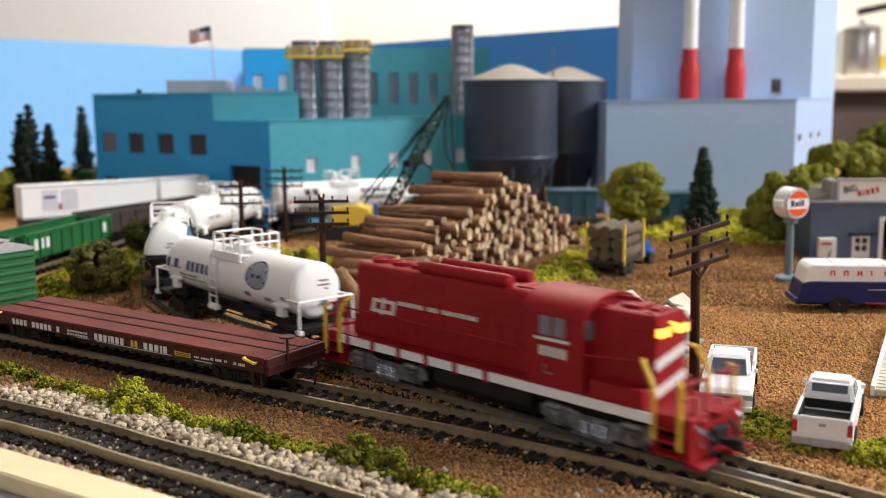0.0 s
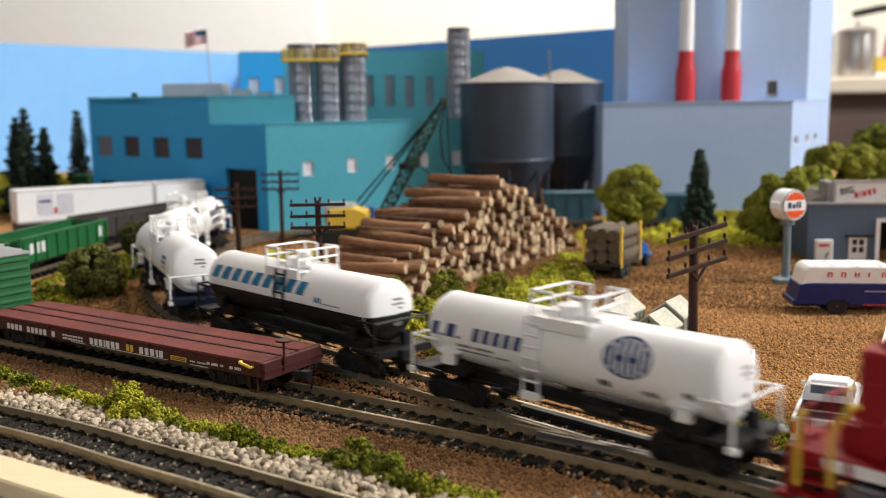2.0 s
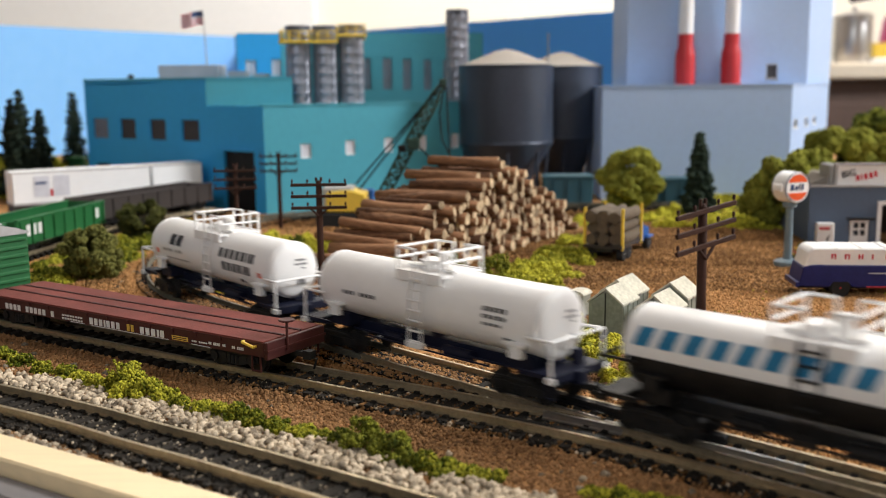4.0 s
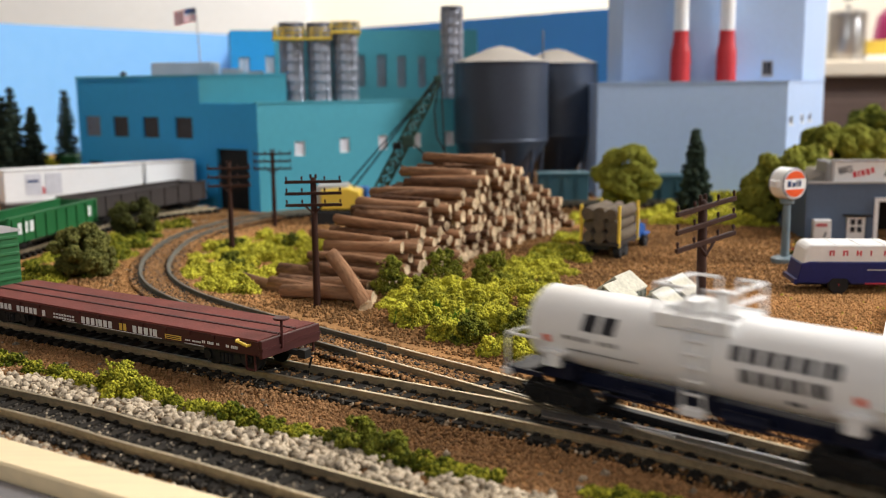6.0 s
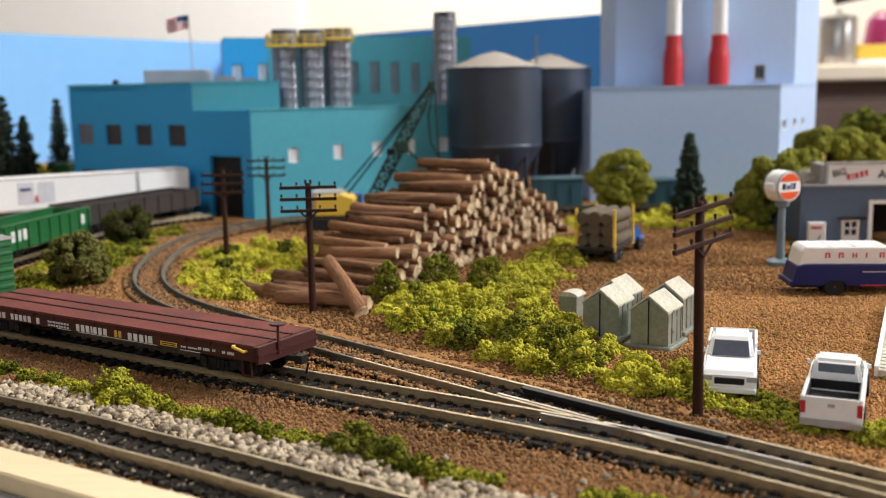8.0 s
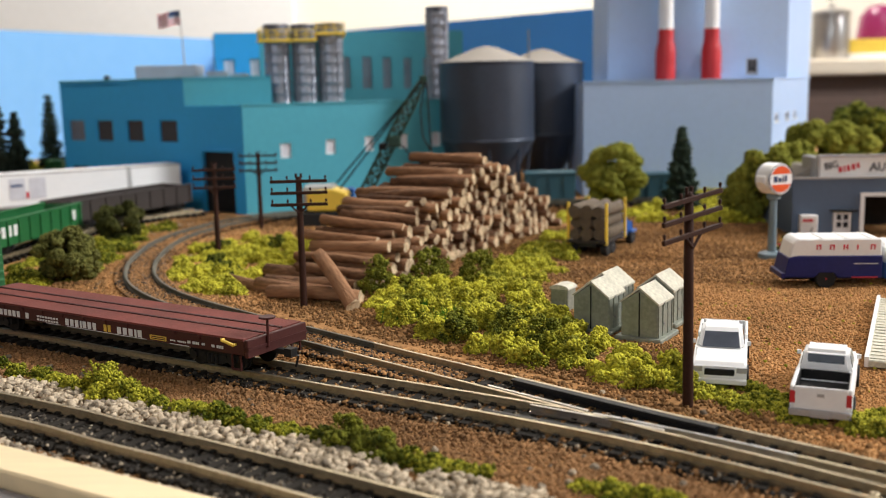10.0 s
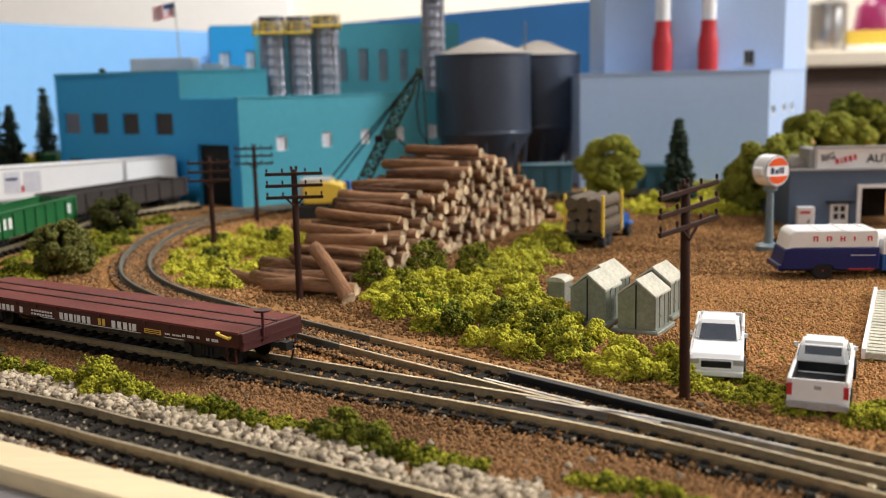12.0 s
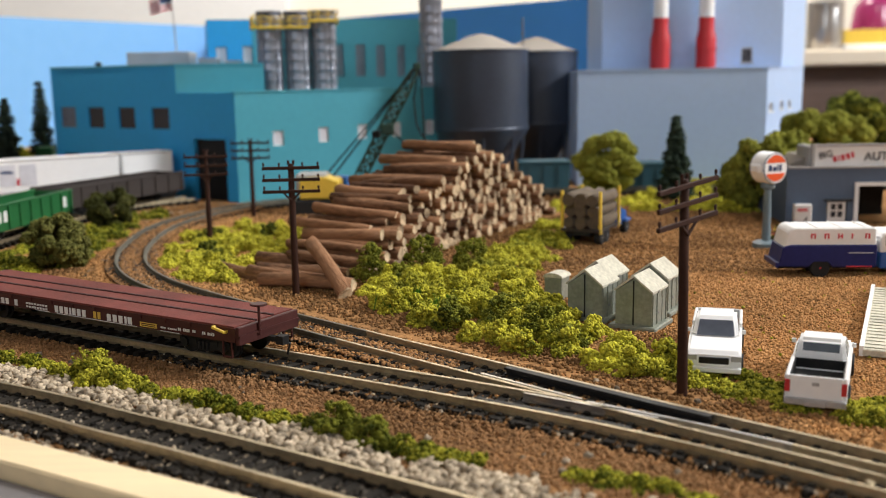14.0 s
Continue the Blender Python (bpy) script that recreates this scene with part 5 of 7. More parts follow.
def dark_silo(x, y, r):
    s = empty("storage_silo", at_mm(x, y, 0), "dark grey steel silo with hopper bottom and tan conical roof", "silo", "pair of storage silos")
    prof = [(r * 0.45, 5.0), (r, 28.5), (r + 0.3, 29.0), (r + 0.3, 30.0)]
    for k in range(26):
        prof += [(r, 30.4 + k * 1.52), (r + 0.09, 30.9 + k * 1.52), (r, 31.5 + k * 1.52)]
    prof += [(r + 0.4, 70.4), (r + 0.4, 71.2), (r - 0.3, 71.4)]
    part("shell", lathe(prof, 60), M_SILO, s, smooth=True)
    part("roof", lathe([(r + 0.2, 71.2), (r * 0.6, 75.0), (r * 0.25, 78.6), (1.5, 79.6), (0, 79.8)], 48), M_SILOTOP, s, smooth=True)
    for k in range(8):
        a = 2 * math.pi * k / 8
        part("leg", rod(bmesh.new(), (r * 0.8 * math.cos(a), r * 0.8 * math.sin(a), -4), (r * 0.9 * math.cos(a), r * 0.9 * math.sin(a), 27), 0.9), M_SILO, s)
    part("hopper_chute", lathe([(3, -4), (3, 5), (r * 0.45, 5.2)], 16), M_SILO, s)


dark_silo(22.0, 547, 25.6)
dark_silo(57.5, 604, 24.5)


# ---- line side: poles, log pile, crane, sheds
def utility_pole(x, y, top, rz, lean, arms=3, w=11.0, first=1.2, tilt=0.0):
    p = empty("telegraph_pole", at_mm(x, y, -3.4, rz, 0, lean), "dark brown model telegraph pole with crossarms and insulators", "telegraph pole", "telegraph poles")
    h = top + 3.4
    part("shaft", lathe([(1.05, 0), (0.95, h * 0.5), (0.85, h - 0.6), (0.5, h)], 12), M_POLE, p, smooth=True)
    part("pole_cap", rods(0.35, ((-0.7, 0, h - 0.3), (-0.7, 0, h + 0.9)), ((0.7, 0, h - 0.3), (0.7, 0, h + 0.9))), M_POLE, p)
    for k in range(arms):
        z = h - first - k * 3.3
        tm = Matrix.Translation((0, 0, z)) @ Matrix.Rotation(radians(-tilt), 4, "Y") @ Matrix.Translation((0, 0, -z))
        arm = part("crossarm", box(bmesh.new(), -w / 2, w / 2, -1.3, -0.55, z - 0.45, z + 0.45, tm), M_POLE, p, bevel=0.1)
        for u in (-0.47, -0.2, 0.2, 0.47):
            part("insulator", lathe([(0.16, 0.3), (0.16, 0.7), (0.3, 0.75), (0.3, 1.4), (0.14, 1.6), (0, 1.6)], 8, centre=(u * w, -0.9, z + u * w * math.sin(radians(tilt)))), M_POLE, arm, smooth=True)
        if k == arms - 1:
            part("brace", rods(0.3, ((-2.6, -0.9, z), (0, -0.9, z - 2.6)), ((2.6, -0.9, z), (0, -0.9, z - 2.6))), M_POLE, p)
    return p


utility_pole(45.0, 181.3, 38.4, 38, -1.2, w=17.0, tilt=5.0)
utility_pole(-42.2, 278.0, 34.2, 5, 0.0, w=16.0)
utility_pole(-87.3, 368.5, 31.6, 8, 0.0, w=16.0, first=2.0)
utility_pole(-84.6, 442, 31.0, 3, 0.0, w=17.0)
utility_pole(-76, 520, 20.5, 3, 0.0, arms=2, w=15.0)


def log_bm(length, r, g, seg=9):
    """A slightly crooked twig log along x with a cut end at each side; bark only."""
    bm = bmesh.new()
    rings = []
    n = 5
    by, bz = g.uniform(-0.6, 0.6), g.uniform(-0.6, 0.6)
    tap = g.uniform(0.86, 1.08)
    wob = [1 + g.uniform(-0.14, 0.14) for _ in range(seg)]
    for i in range(n):
        u = i / (n - 1)
        x = (u - 0.5) * length
        rr = r * (1 + (tap - 1) * u)
        s = math.sin(math.pi * u)
        rings.append([bm.verts.new((x + (g.uniform(-0.3, 0.3) if i in (0, n - 1) else 0), by * s + rr * wob[k] * math.cos(2 * math.pi * k / seg), bz * s + rr * wob[k] * math.sin(2 * math.pi * k / seg))) for k in range(seg)])
    for a, b in zip(rings, rings[1:]):
        for k in range(seg):
            bm.faces.new((a[k], a[(k + 1) % seg], b[(k + 1) % seg], b[k])).material_index = 0
    for ring in (rings[0], rings[-1]):
        bm.faces.new(ring).material_index = 1
    return bm


def log_meshes(length, r, count, seed):
    g = random.Random(seed)
    out = []
    for _ in range(count):
        bm = log_bm(length * g.uniform(0.93, 1.05), r * g.uniform(0.88, 1.12), g)
        bmesh.ops.recalc_face_normals(bm, faces=list(bm.faces))
        me = bpy.data.meshes.new("log")
        bm.to_mesh(me)
        bm.free()
        me.transform(Matrix.Scale(MM, 4))
        me.materials.append(M_BARK)
        me.materials.append(M_LOGEND)
        for p in me.polygons:
            p.use_smooth = p.material_index == 0
        out.append(me)
    return out


LOGS = log_meshes(31, 1.55, 8, 5) + log_meshes(32, 1.85, 8, 6) + log_meshes(30, 2.15, 8, 7)


def log_pile():
    pile = empty("log_pile", at_mm(0, 0, 0), "large pile of cut brown twig logs with pale ends", "log pile")
    g = random.Random(11)
    # u runs along the face of cut ends, logs lie across it
    ux, uy = 0.463, 0.886
    lx, ly = 0.886, -0.463
    ox, oy = -27.0, 291.0

    def height(u):
        pts = [(-8, 0.0), (0, 1.0), (14, 7.0), (30, 13.5), (52, 20.0), (72, 25.0), (84, 31.0), (102, 31.5), (116, 23.0), (130, 18.5), (142, 12.0), (154, 6.0), (164, 0.0)]
        for (a, ha), (b, hb) in zip(pts, pts[1:]):
            if a <= u <= b:
                return ha + (hb - ha) * (u - a) / (b - a)
        return -5
    count = 0
    row, dz, du = 0, 3.2, 3.95
    while row < 11:
        z = row * dz
        u = -6 + (row % 2) * du / 2
        while u < 165:
            if z <= height(u) + 0.4 and count < 330:
                visible_top = z > height(u) - 7
                j = g.uniform(-2.4, 1.8) + (g.uniform(-3.5, 2.5) if visible_top else g.uniform(-2.5, 1.0)) - z * 0.1
                cx = ox + ux * u + lx * (j - 15)
                cy = oy + uy * u + ly * (j - 15)
                ob = new("log", g.choice(LOGS))
                ob.parent = pile
                ob.matrix_local = at_mm(cx, cy, -1.6 + z + g.uniform(-0.25, 0.25), -27.6 + g.uniform(-6, 6), g.uniform(0, 360), g.uniform(-2.5, 2.5))
                count += 1
            u += du
        row += 1
    for k in range(14):
        u = g.uniform(6, 150)
        j = g.uniform(-8, 2)
        ob = new("log", g.choice(LOGS))
        ob.parent = pile
        ob.matrix_local = at_mm(ox + ux * u + lx * (j - 15), oy + uy * u + ly * (j - 15), height(u) + 0.2, -27.6 + g.uniform(-14, 14), g.uniform(0, 360), g.uniform(-4, 4))
    for x, y, z, rz, ry in ((-47, 293, -1.2, -30, 2), (-45.5, 303, -1.2, -26, -2), (-46, 312, 0.2, -24, 0), (-40, 284.5, -1.2, -20, 0), (-33.5, 283, 3.6, -62, 23), (-58, 300, -1.3, -33, 3)):
        ob = new("log", g.choice(LOGS[16:]))
        ob.parent = pile
        ob.matrix_local = at_mm(x, y, z, rz, 0, ry)


log_pile()


def crane():
    c = empty("crane", at_mm(0, 0, 0), "dark green lattice-boom crane beside the log pile", "crane")
    foot, tip = Vector((-42, 452, 4)), Vector((-10.3, 450, 62.2))
    ax = (tip - foot).normalized()
    side = Vector((0, 1, 0))
    nrm = ax.cross(side).normalized()
    L = (tip - foot).length

    def corner(k, u):
        w = 2.4 * min(1, u * 7 + 0.25, (1 - u) * 5 + 0.22)
        return foot + ax * (L * u) + side * (w * (1 if k in (0, 1) else -1)) + nrm * (w * (1 if k in (0, 3) else -1))
    n = 15
    for k in range(4):
        part("boom_chord", tube([corner(k, i / n) for i in range(n + 1)], 0.6), M_CRANE, c)
    for k in range(4):
        for i in range(n):
            a, b = (k, (k + 1) % 4) if i % 2 else ((k + 1) % 4, k)
            part("lattice_bar", rods(0.42, (corner(a, i / n), corner(b, (i + 1) / n)), seg=5), M_CRANE, c)
            part("lattice_bar", rods(0.36, (corner(k, i / n), corner((k + 1) % 4, i / n)), seg=5), M_CRANE, c)
    part("boom_head", box(bmesh.new(), -12, -8.6, 448.4, 451.6, 60.4, 63.6), M_CRANE, c, bevel=0.4)
    part("sheave_block", boxes((-27, -21, 446, 453, 32, 37)), M_CRANE, c, bevel=0.6)
    part("fairlead", boxes((-31, -27.5, 447, 452, 31, 34)), M_BLACK, c, bevel=0.4)
    for a, b in (((-11, 450, 61), (-54, 462, 13)), ((-11, 447, 61), (-50, 455, 13)), ((-22, 447, 34), (-9, 446, 21)), ((-8.8, 450, 60), (-7.2, 450, 22)),
                 ((-9.4, 450, 61), (-12, 450, 48)), ((-12, 450, 48), (-11, 450, 36)), ((-11, 450, 36), (-5, 450, 25)), ((-31, 452, 25), (-24, 447, 22))):
        part("cable", rods(0.42, (a, b)), M_BLACK, c)
    part("cab", extrude([(-64, 4), (-64, 13), (-52, 14), (-46, 12), (-46, 4)], 444, 460), M_YELLOW, c, bevel=0.6)
    part("engine_house", boxes((-66, -52, 446, 462, 6, 15)), M_ROOFGREY, c, bevel=0.6)
    part("counterweight", boxes((-56, -44, 461, 468, 4, 12.5)), M_BLUECAB, c, bevel=0.5)
    for y in (444.5, 461.5):
        part("crawler_track", extrude([(-66, -3), (-69, 0), (-67, 3.4), (-43, 3.4), (-41, 0), (-44, -3)], y - 2, y + 2), M_TYRE, c, bevel=0.3)
    part("turntable", lathe([(6, 3), (6, 4.6), (5, 4.8)], 20, centre=(-55, 453, 0)), M_BLACK, c)


crane()


def shed(x, y, rz, w=9.2, dp=10.2, h=9.5, peak=12.9):
    s = empty("utility_shed", at_mm(x, y, -3.2, rz), "grey-green metal gabled shed with pale roof on a plinth", "shed", "metal sheds by the track")
    part("plinth", boxes((-w / 2 - 1.4, w / 2 + 1.4, -dp / 2 - 1.4, dp / 2 + 1.4, 0, 1.3)), M_SHED, s, bevel=0.3)
    part("body", extrude([(-w / 2, 1.2), (-w / 2, h), (0, peak - 0.3), (w / 2, h), (w / 2, 1.2)], -dp / 2, dp / 2), M_SHED, s, bevel=0.12)
    for sg in (-1, 1):
        part("roof_slope", extrude([(0, peak), (0, peak + 0.55), (sg * (w / 2 + 0.35), h + 0.2), (sg * (w / 2 + 0.35), h - 0.3)], -dp / 2 - 0.3, dp / 2 + 0.3), M_SHEDROOF, s)
    part("panel_seam", boxes((-0.15, 0.15, -dp / 2 - 0.2, -dp / 2, 1.3, peak - 0.8)), M_BLACK, s)
    for u in (-dp / 2 + 0.4, -dp / 6, dp / 6, dp / 2 - 0.4):
        part("post", boxes((w / 2, w / 2 + 0.25, u - 0.2, u + 0.2, 1.3, h - 0.6)), M_SHED, s)
    part("door", boxes((w / 2, w / 2 + 0.15, -dp / 6 + 0.4, dp / 6 - 0.4, 1.4, h - 2.0)), M_SHED, s)
    for z in (4, 9):
        part("hinge", boxes((w / 2, w / 2 + 0.4, -dp / 6, -dp / 6 + 0.6, z, z + 0.5)), M_TRUCKFRAME, s)


shed(47.9, 235.6, -31.5)
shed(55.0, 251.2, -31.5)
shed(37.5, 244.2, -31.5)
shed(42.0, 255.4, -31.5)


def locker(x, y, rz):
    s = empty("relay_cabinet", at_mm(x, y, -3.2, rz), "small pale grey cabinet with a rounded roof", "cabinet")
    part("body", boxes((-2.6, 2.6, -2.6, 2.6, 0, 6.4)), M_SHED, s, bevel=0.2)
    part("roof", extrude([(-2.9, 6.2)] + [(-2.9 * math.cos(a), 6.3 + 1.2 * math.sin(a)) for a in np.linspace(0.1, math.pi - 0.1, 8)] + [(2.9, 6.2)], -2.9, 2.9), M_SHEDROOF, s)
    part("door", boxes((-2.0, 2.0, -2.75, -2.6, 0.8, 5.8)), M_SHED, s)


locker(31.2, 267.5, -31.5)


# ---- road vehicles
def wheel(parent, x, y, r=2.3, w=1.5, hub=M_ROOFGREY):
    t = part("wheel", lathe([(r * 0.55, -w / 2), (r * 0.92, -w / 2), (r, -w / 2 + 0.25), (r, w / 2 - 0.25), (r * 0.92, w / 2), (r * 0.55, w / 2)], 20, "Y", (x, y, r)), M_TYRE, parent, smooth=True)
    part("hub", lathe([(0, -w / 2 - 0.02), (r * 0.56, -w / 2 + 0.1), (r * 0.56, w / 2 - 0.1), (0, w / 2 + 0.02)], 14, "Y", (x, y, r)), hub, t)


def pickup(x, y, rz, cap, label):
    """A pickup 34 mm long, nose to +x."""
    p = empty("pickup_truck", at_mm(x, y, -3.2, rz), label, "pickup truck", "parked white pickups")
    w = 5.25
    side = [(-17, 2.2), (-17, 4.6), (-3.8, 4.6), (-3.8, 6.9), (7.5, 6.9), (14.5, 6.5), (16.4, 5.9), (17.0, 5.0), (17.0, 2.2), (13.6, 2.2), (12.8, 3.9), (9.4, 3.9), (8.6, 2.2),
            (-8.4, 2.2), (-9.2, 3.9), (-12.6, 3.9), (-13.4, 2.2)]
    body = part("body", extrude(side, -w, w), M_WHITE, p, smooth=True, bevel=1.0)

    def taper(bm, grow=0.0):
        for q in bm.verts:
            q.co.y *= 1 - 0.17 * min(max((q.co.z - 6.5) / 4, 0), 1)
            q.co.y += math.copysign(grow, q.co.y)
        return bm
    cabin = part("cabin", taper(extrude([(-3.8, 6.3), (-3.3, 9.4), (-2.6, 10.5), (0.5, 11.0), (2.8, 10.7), (4.2, 10.0), (8.3, 6.6)], -w + 0.45, w - 0.45)), M_WHITE, p, smooth=True, bevel=0.9)
    wz = bmesh.new()
    v = [wz.verts.new(q) for q in ((7.85, -w + 1.5, 7.15), (7.85, w - 1.5, 7.15), (4.75, w - 1.9, 9.75), (4.75, -w + 1.9, 9.75))]
    wz.faces.new(v)
    bmesh.ops.solidify(wz, geom=list(wz.faces), thickness=0.25)
    part("windscreen", wz, M_GREYGLASS, cabin, "smoky grey windscreen")
    for sd in (-1, 1):
        part("side_window", taper(extrude([(-2.2, 7.5), (-2.0, 9.8), (3.0, 9.8), (5.6, 7.5)], sd * (w - 0.43) - 0.06, sd * (w - 0.43) + 0.06)), M_DARKGLASS, cabin)
        part("mirror", boxes((5.6, 6.1, sd * (w + 0.3) - 0.4, sd * (w + 0.3) + 0.4, 7.3, 8.1)), M_WHITE, cabin)
        part("headlight", boxes((16.6, 17.12, sd * 4.3 - 1.0, sd * 4.3 + 1.0, 4.4, 5.4)), M_ROOFGREY, body)
        part("tail_light", boxes((-17.15, -16.8, sd * 4.75 - 0.45, sd * 4.75 + 0.45, 4.2, 6.4)), M_RED, body)
    part("grille", boxes((16.7, 17.15, -2.9, 2.9, 3.7, 5.0)), M_BLACK, body, bevel=0.15)
    part("front_bumper", boxes((16.6, 17.6, -w, w, 2.0, 3.1)), M_WHITE if not cap else M_ROOFGREY, body, bevel=0.2)
    part("rear_bumper", boxes((-17.7, -16.8, -w, w, 2.0, 3.2), (-17.9, -17.6, -1.8, 1.8, 1.9, 2.9)), M_ROOFGREY, body, bevel=0.15)
    part("rear_window", extrude([(-3.62, 8.35), (-3.2, 9.85), (-2.9, 9.85), (-3.3, 8.35)], -w + 2.0, w - 2.0), M_DARKGLASS, cabin)
    part("load_bed", boxes((-16.4, -4.0, -w + 0.8, w - 0.8, 4.6, 4.9)), M_BLACK, body)
    for sd in (-1, 1):
        part("bed_side", boxes((-16.8, -3.8, sd * (w - 0.35) - 0.35, sd * (w - 0.35) + 0.35, 4.4, 7.3)), M_WHITE, body, bevel=0.2)
    if cap:
        part("tailgate", boxes((-17.05, -16.5, -w + 0.7, w - 0.7, 3.2, 7.3)), M_WHITE, body, bevel=0.15)
        part("bed_side_liner", boxes((-16.2, -4.0, -w + 0.75, -w + 0.95, 4.9, 7.0), (-16.2, -4.0, w - 0.95, w - 0.75, 4.9, 7.0), (-4.15, -3.85, -w + 0.9, w - 0.9, 4.9, 6.9)), M_BLACK, body)
    else:
        part("tailgate", boxes((-17.05, -16.5, -w + 0.7, w - 0.7, 3.2, 7.3)), M_WHITE, body, bevel=0.15)
    part("emblem", boxes((-17.2, -17.0, -0.6, 0.6, 5.6, 6.2)), M_ROOFGREY, body)
    for sd in (-1, 1):
        wheel(p, 11.1, sd * 4.9)
        wheel(p, -10.9, sd * 4.9)


pickup(58.2, 206.2, 253, False, "white pickup parked nose to the track")
pickup(72.5, 184.6, 66, True, "white pickup with an open black bed and red tail lights")


def log_truck():
    t = empty("log_truck", at_mm(57.0, 367.0, -3.2, 62), "blue truck loaded with logs between yellow stakes", "truck")
    part("chassis", boxes((-16, 16, -3.6, 3.6, 3.4, 4.8)), M_BLACK, t)
    part("flatbed", boxes((-16.5, 7.0, -7.4, 7.4, 4.8, 6.0)), M_BROWNCAR, t, bevel=0.15)
    cab = part("cab", extrude([(8, 3.2), (8, 12.5), (13.4, 12.8), (15, 9.2), (22, 8.4), (22.6, 3.2)], -5.2, 5.2), M_BLUECAB, t, bevel=0.6)
    part("windscreen", boxes((13.6, 14.4, -4.4, 4.4, 9.5, 12.0)), M_DARKGLASS, cab)
    for sd in (-1, 1):
        part("side_window", boxes((9.4, 12.8, sd * 5.2 - 0.1, sd * 5.2 + 0.1, 9.4, 12.0)), M_DARKGLASS, cab)
        part("fender", boxes((16, 22.4, sd * 5.9 - 1.0, sd * 5.9 + 1.0, 4.4, 5.6)), M_BLUECAB, cab, bevel=0.4)
        for x in (-15.4, 5.6):
            part("stake", boxes((x - 0.5, x + 0.5, sd * 7.2 - 0.5, sd * 7.2 + 0.5, 4.4, 19.5)), M_YELLOW, t, bevel=0.15)
        for x in (-11.5, -6.0, 17.8):
            wheel(t, x, sd * 5.6, 2.7, 2.4)
    g = random.Random(2)
    for row, n in ((0, 3), (1, 3), (2, 3)):
        for k in range(n):
            me = log_meshes(23.0, 2.35, 1, 40 + row * 7 + k)[0]
            me.materials[0], me.materials[1] = M_TRUNK, M_TRUNK
            ob = new("log", me)
            ob.parent = t
            ob.matrix_local = at_mm(-5.0 + g.uniform(-1, 1), (k - (n - 1) / 2) * 4.55, 8.0 + row * 4.1, g.uniform(-1.5, 1.5), g.uniform(0, 360))


log_truck()


def tank_truck():
    t = empty("fuel_truck", at_mm(118.5, 295.0, -3.2, -4), "white and navy fuel delivery truck with red bars on its tank", "truck")
    w = 6.6
    tank = part("tank_body", extrude([(-17.2, 8.6), (-16.0, 13.8), (-14.6, 15.0), (9.0, 15.0), (9.6, 14.4), (9.6, 8.6)], -w + 0.4, w - 0.4), M_WHITE, t, bevel=0.5)
    low = part("skirt", extrude([(-18.6, 3.4), (-17.3, 9.3), (-15, 9.9), (9.8, 9.9), (9.8, 3.2), (-3.0, 3.2), (-4.0, 5.2), (-8.6, 5.2), (-9.6, 3.2)], -w, w), M_NAVY, t, bevel=0.3)
    for sd in (-1, 1):
        y = sd * (w - 0.3)
        for k in range(5):
            x = -9.4 + k * 3.9
            w1 = 0.45 if k == 3 else 1.4
            bm = boxes((x, x + 0.42, y - 0.1, y + 0.1, 11.7, 13.2))
            if k != 3:
                box(bm, x + w1 - 0.42, x + w1, y - 0.1, y + 0.1, 11.7, 13.2)
                box(bm, x + 0.42, x + w1 - 0.42, y - 0.1, y + 0.1, 12.3 if k == 2 else 12.85, 12.6 if k == 2 else 13.2)
            part("lettering_bar", bm, M_REDTEXT, tank)
        part("stripe", boxes((1.5, 8.6, sd * w - 0.08, sd * w + 0.08, 7.4, 7.62)), M_WHITETEXT, low)
        part("marker_bar", boxes((1, 8.5, sd * w - 0.1, sd * w + 0.1, 3.25, 3.6)), M_REDTEXT, low)
        wheel(t, -6.3, sd * 5.3, 2.9, 2.2, M_RED)
        wheel(t, 16.8, sd * 5.3, 2.9, 2.0, M_RED)
    part("rear_bumper", boxes((-19.4, -18.4, -w, w, 3.2, 4.6)), M_NAVY, t)
    for k in range(3):
        part("tank_rib", boxes((-8 + k * 7, -7.7 + k * 7, -w + 0.6, w - 0.6, 14.9, 15.2)), M_WHITE, tank)
    cab = part("cab", extrude([(11.0, 7.2), (11.0, 12.4), (12.2, 13.4), (17.5, 13.4), (19.5, 9.6), (22.6, 9.0), (22.8, 7.2)], -5.8, 5.8), M_WHITE, t, bevel=0.5)
    part("cab_base", extrude([(11.0, 2.6), (11.0, 7.4), (22.9, 7.4), (22.9, 2.6), (19.6, 2.6), (18.9, 5.0), (14.7, 5.0), (14, 2.6)], -5.9, 5.9), M_BLUECAB, cab, bevel=0.3)
    for sd in (-1, 1):
        part("side_window", boxes((12.4, 16.8, sd * 5.8 - 0.1, sd * 5.8 + 0.1, 9.4, 12.2)), M_DARKGLASS, cab)
    part("chassis", boxes((-18, 22, -3, 3, 2.2, 3.4)), M_BLACK, t)


tank_truck()


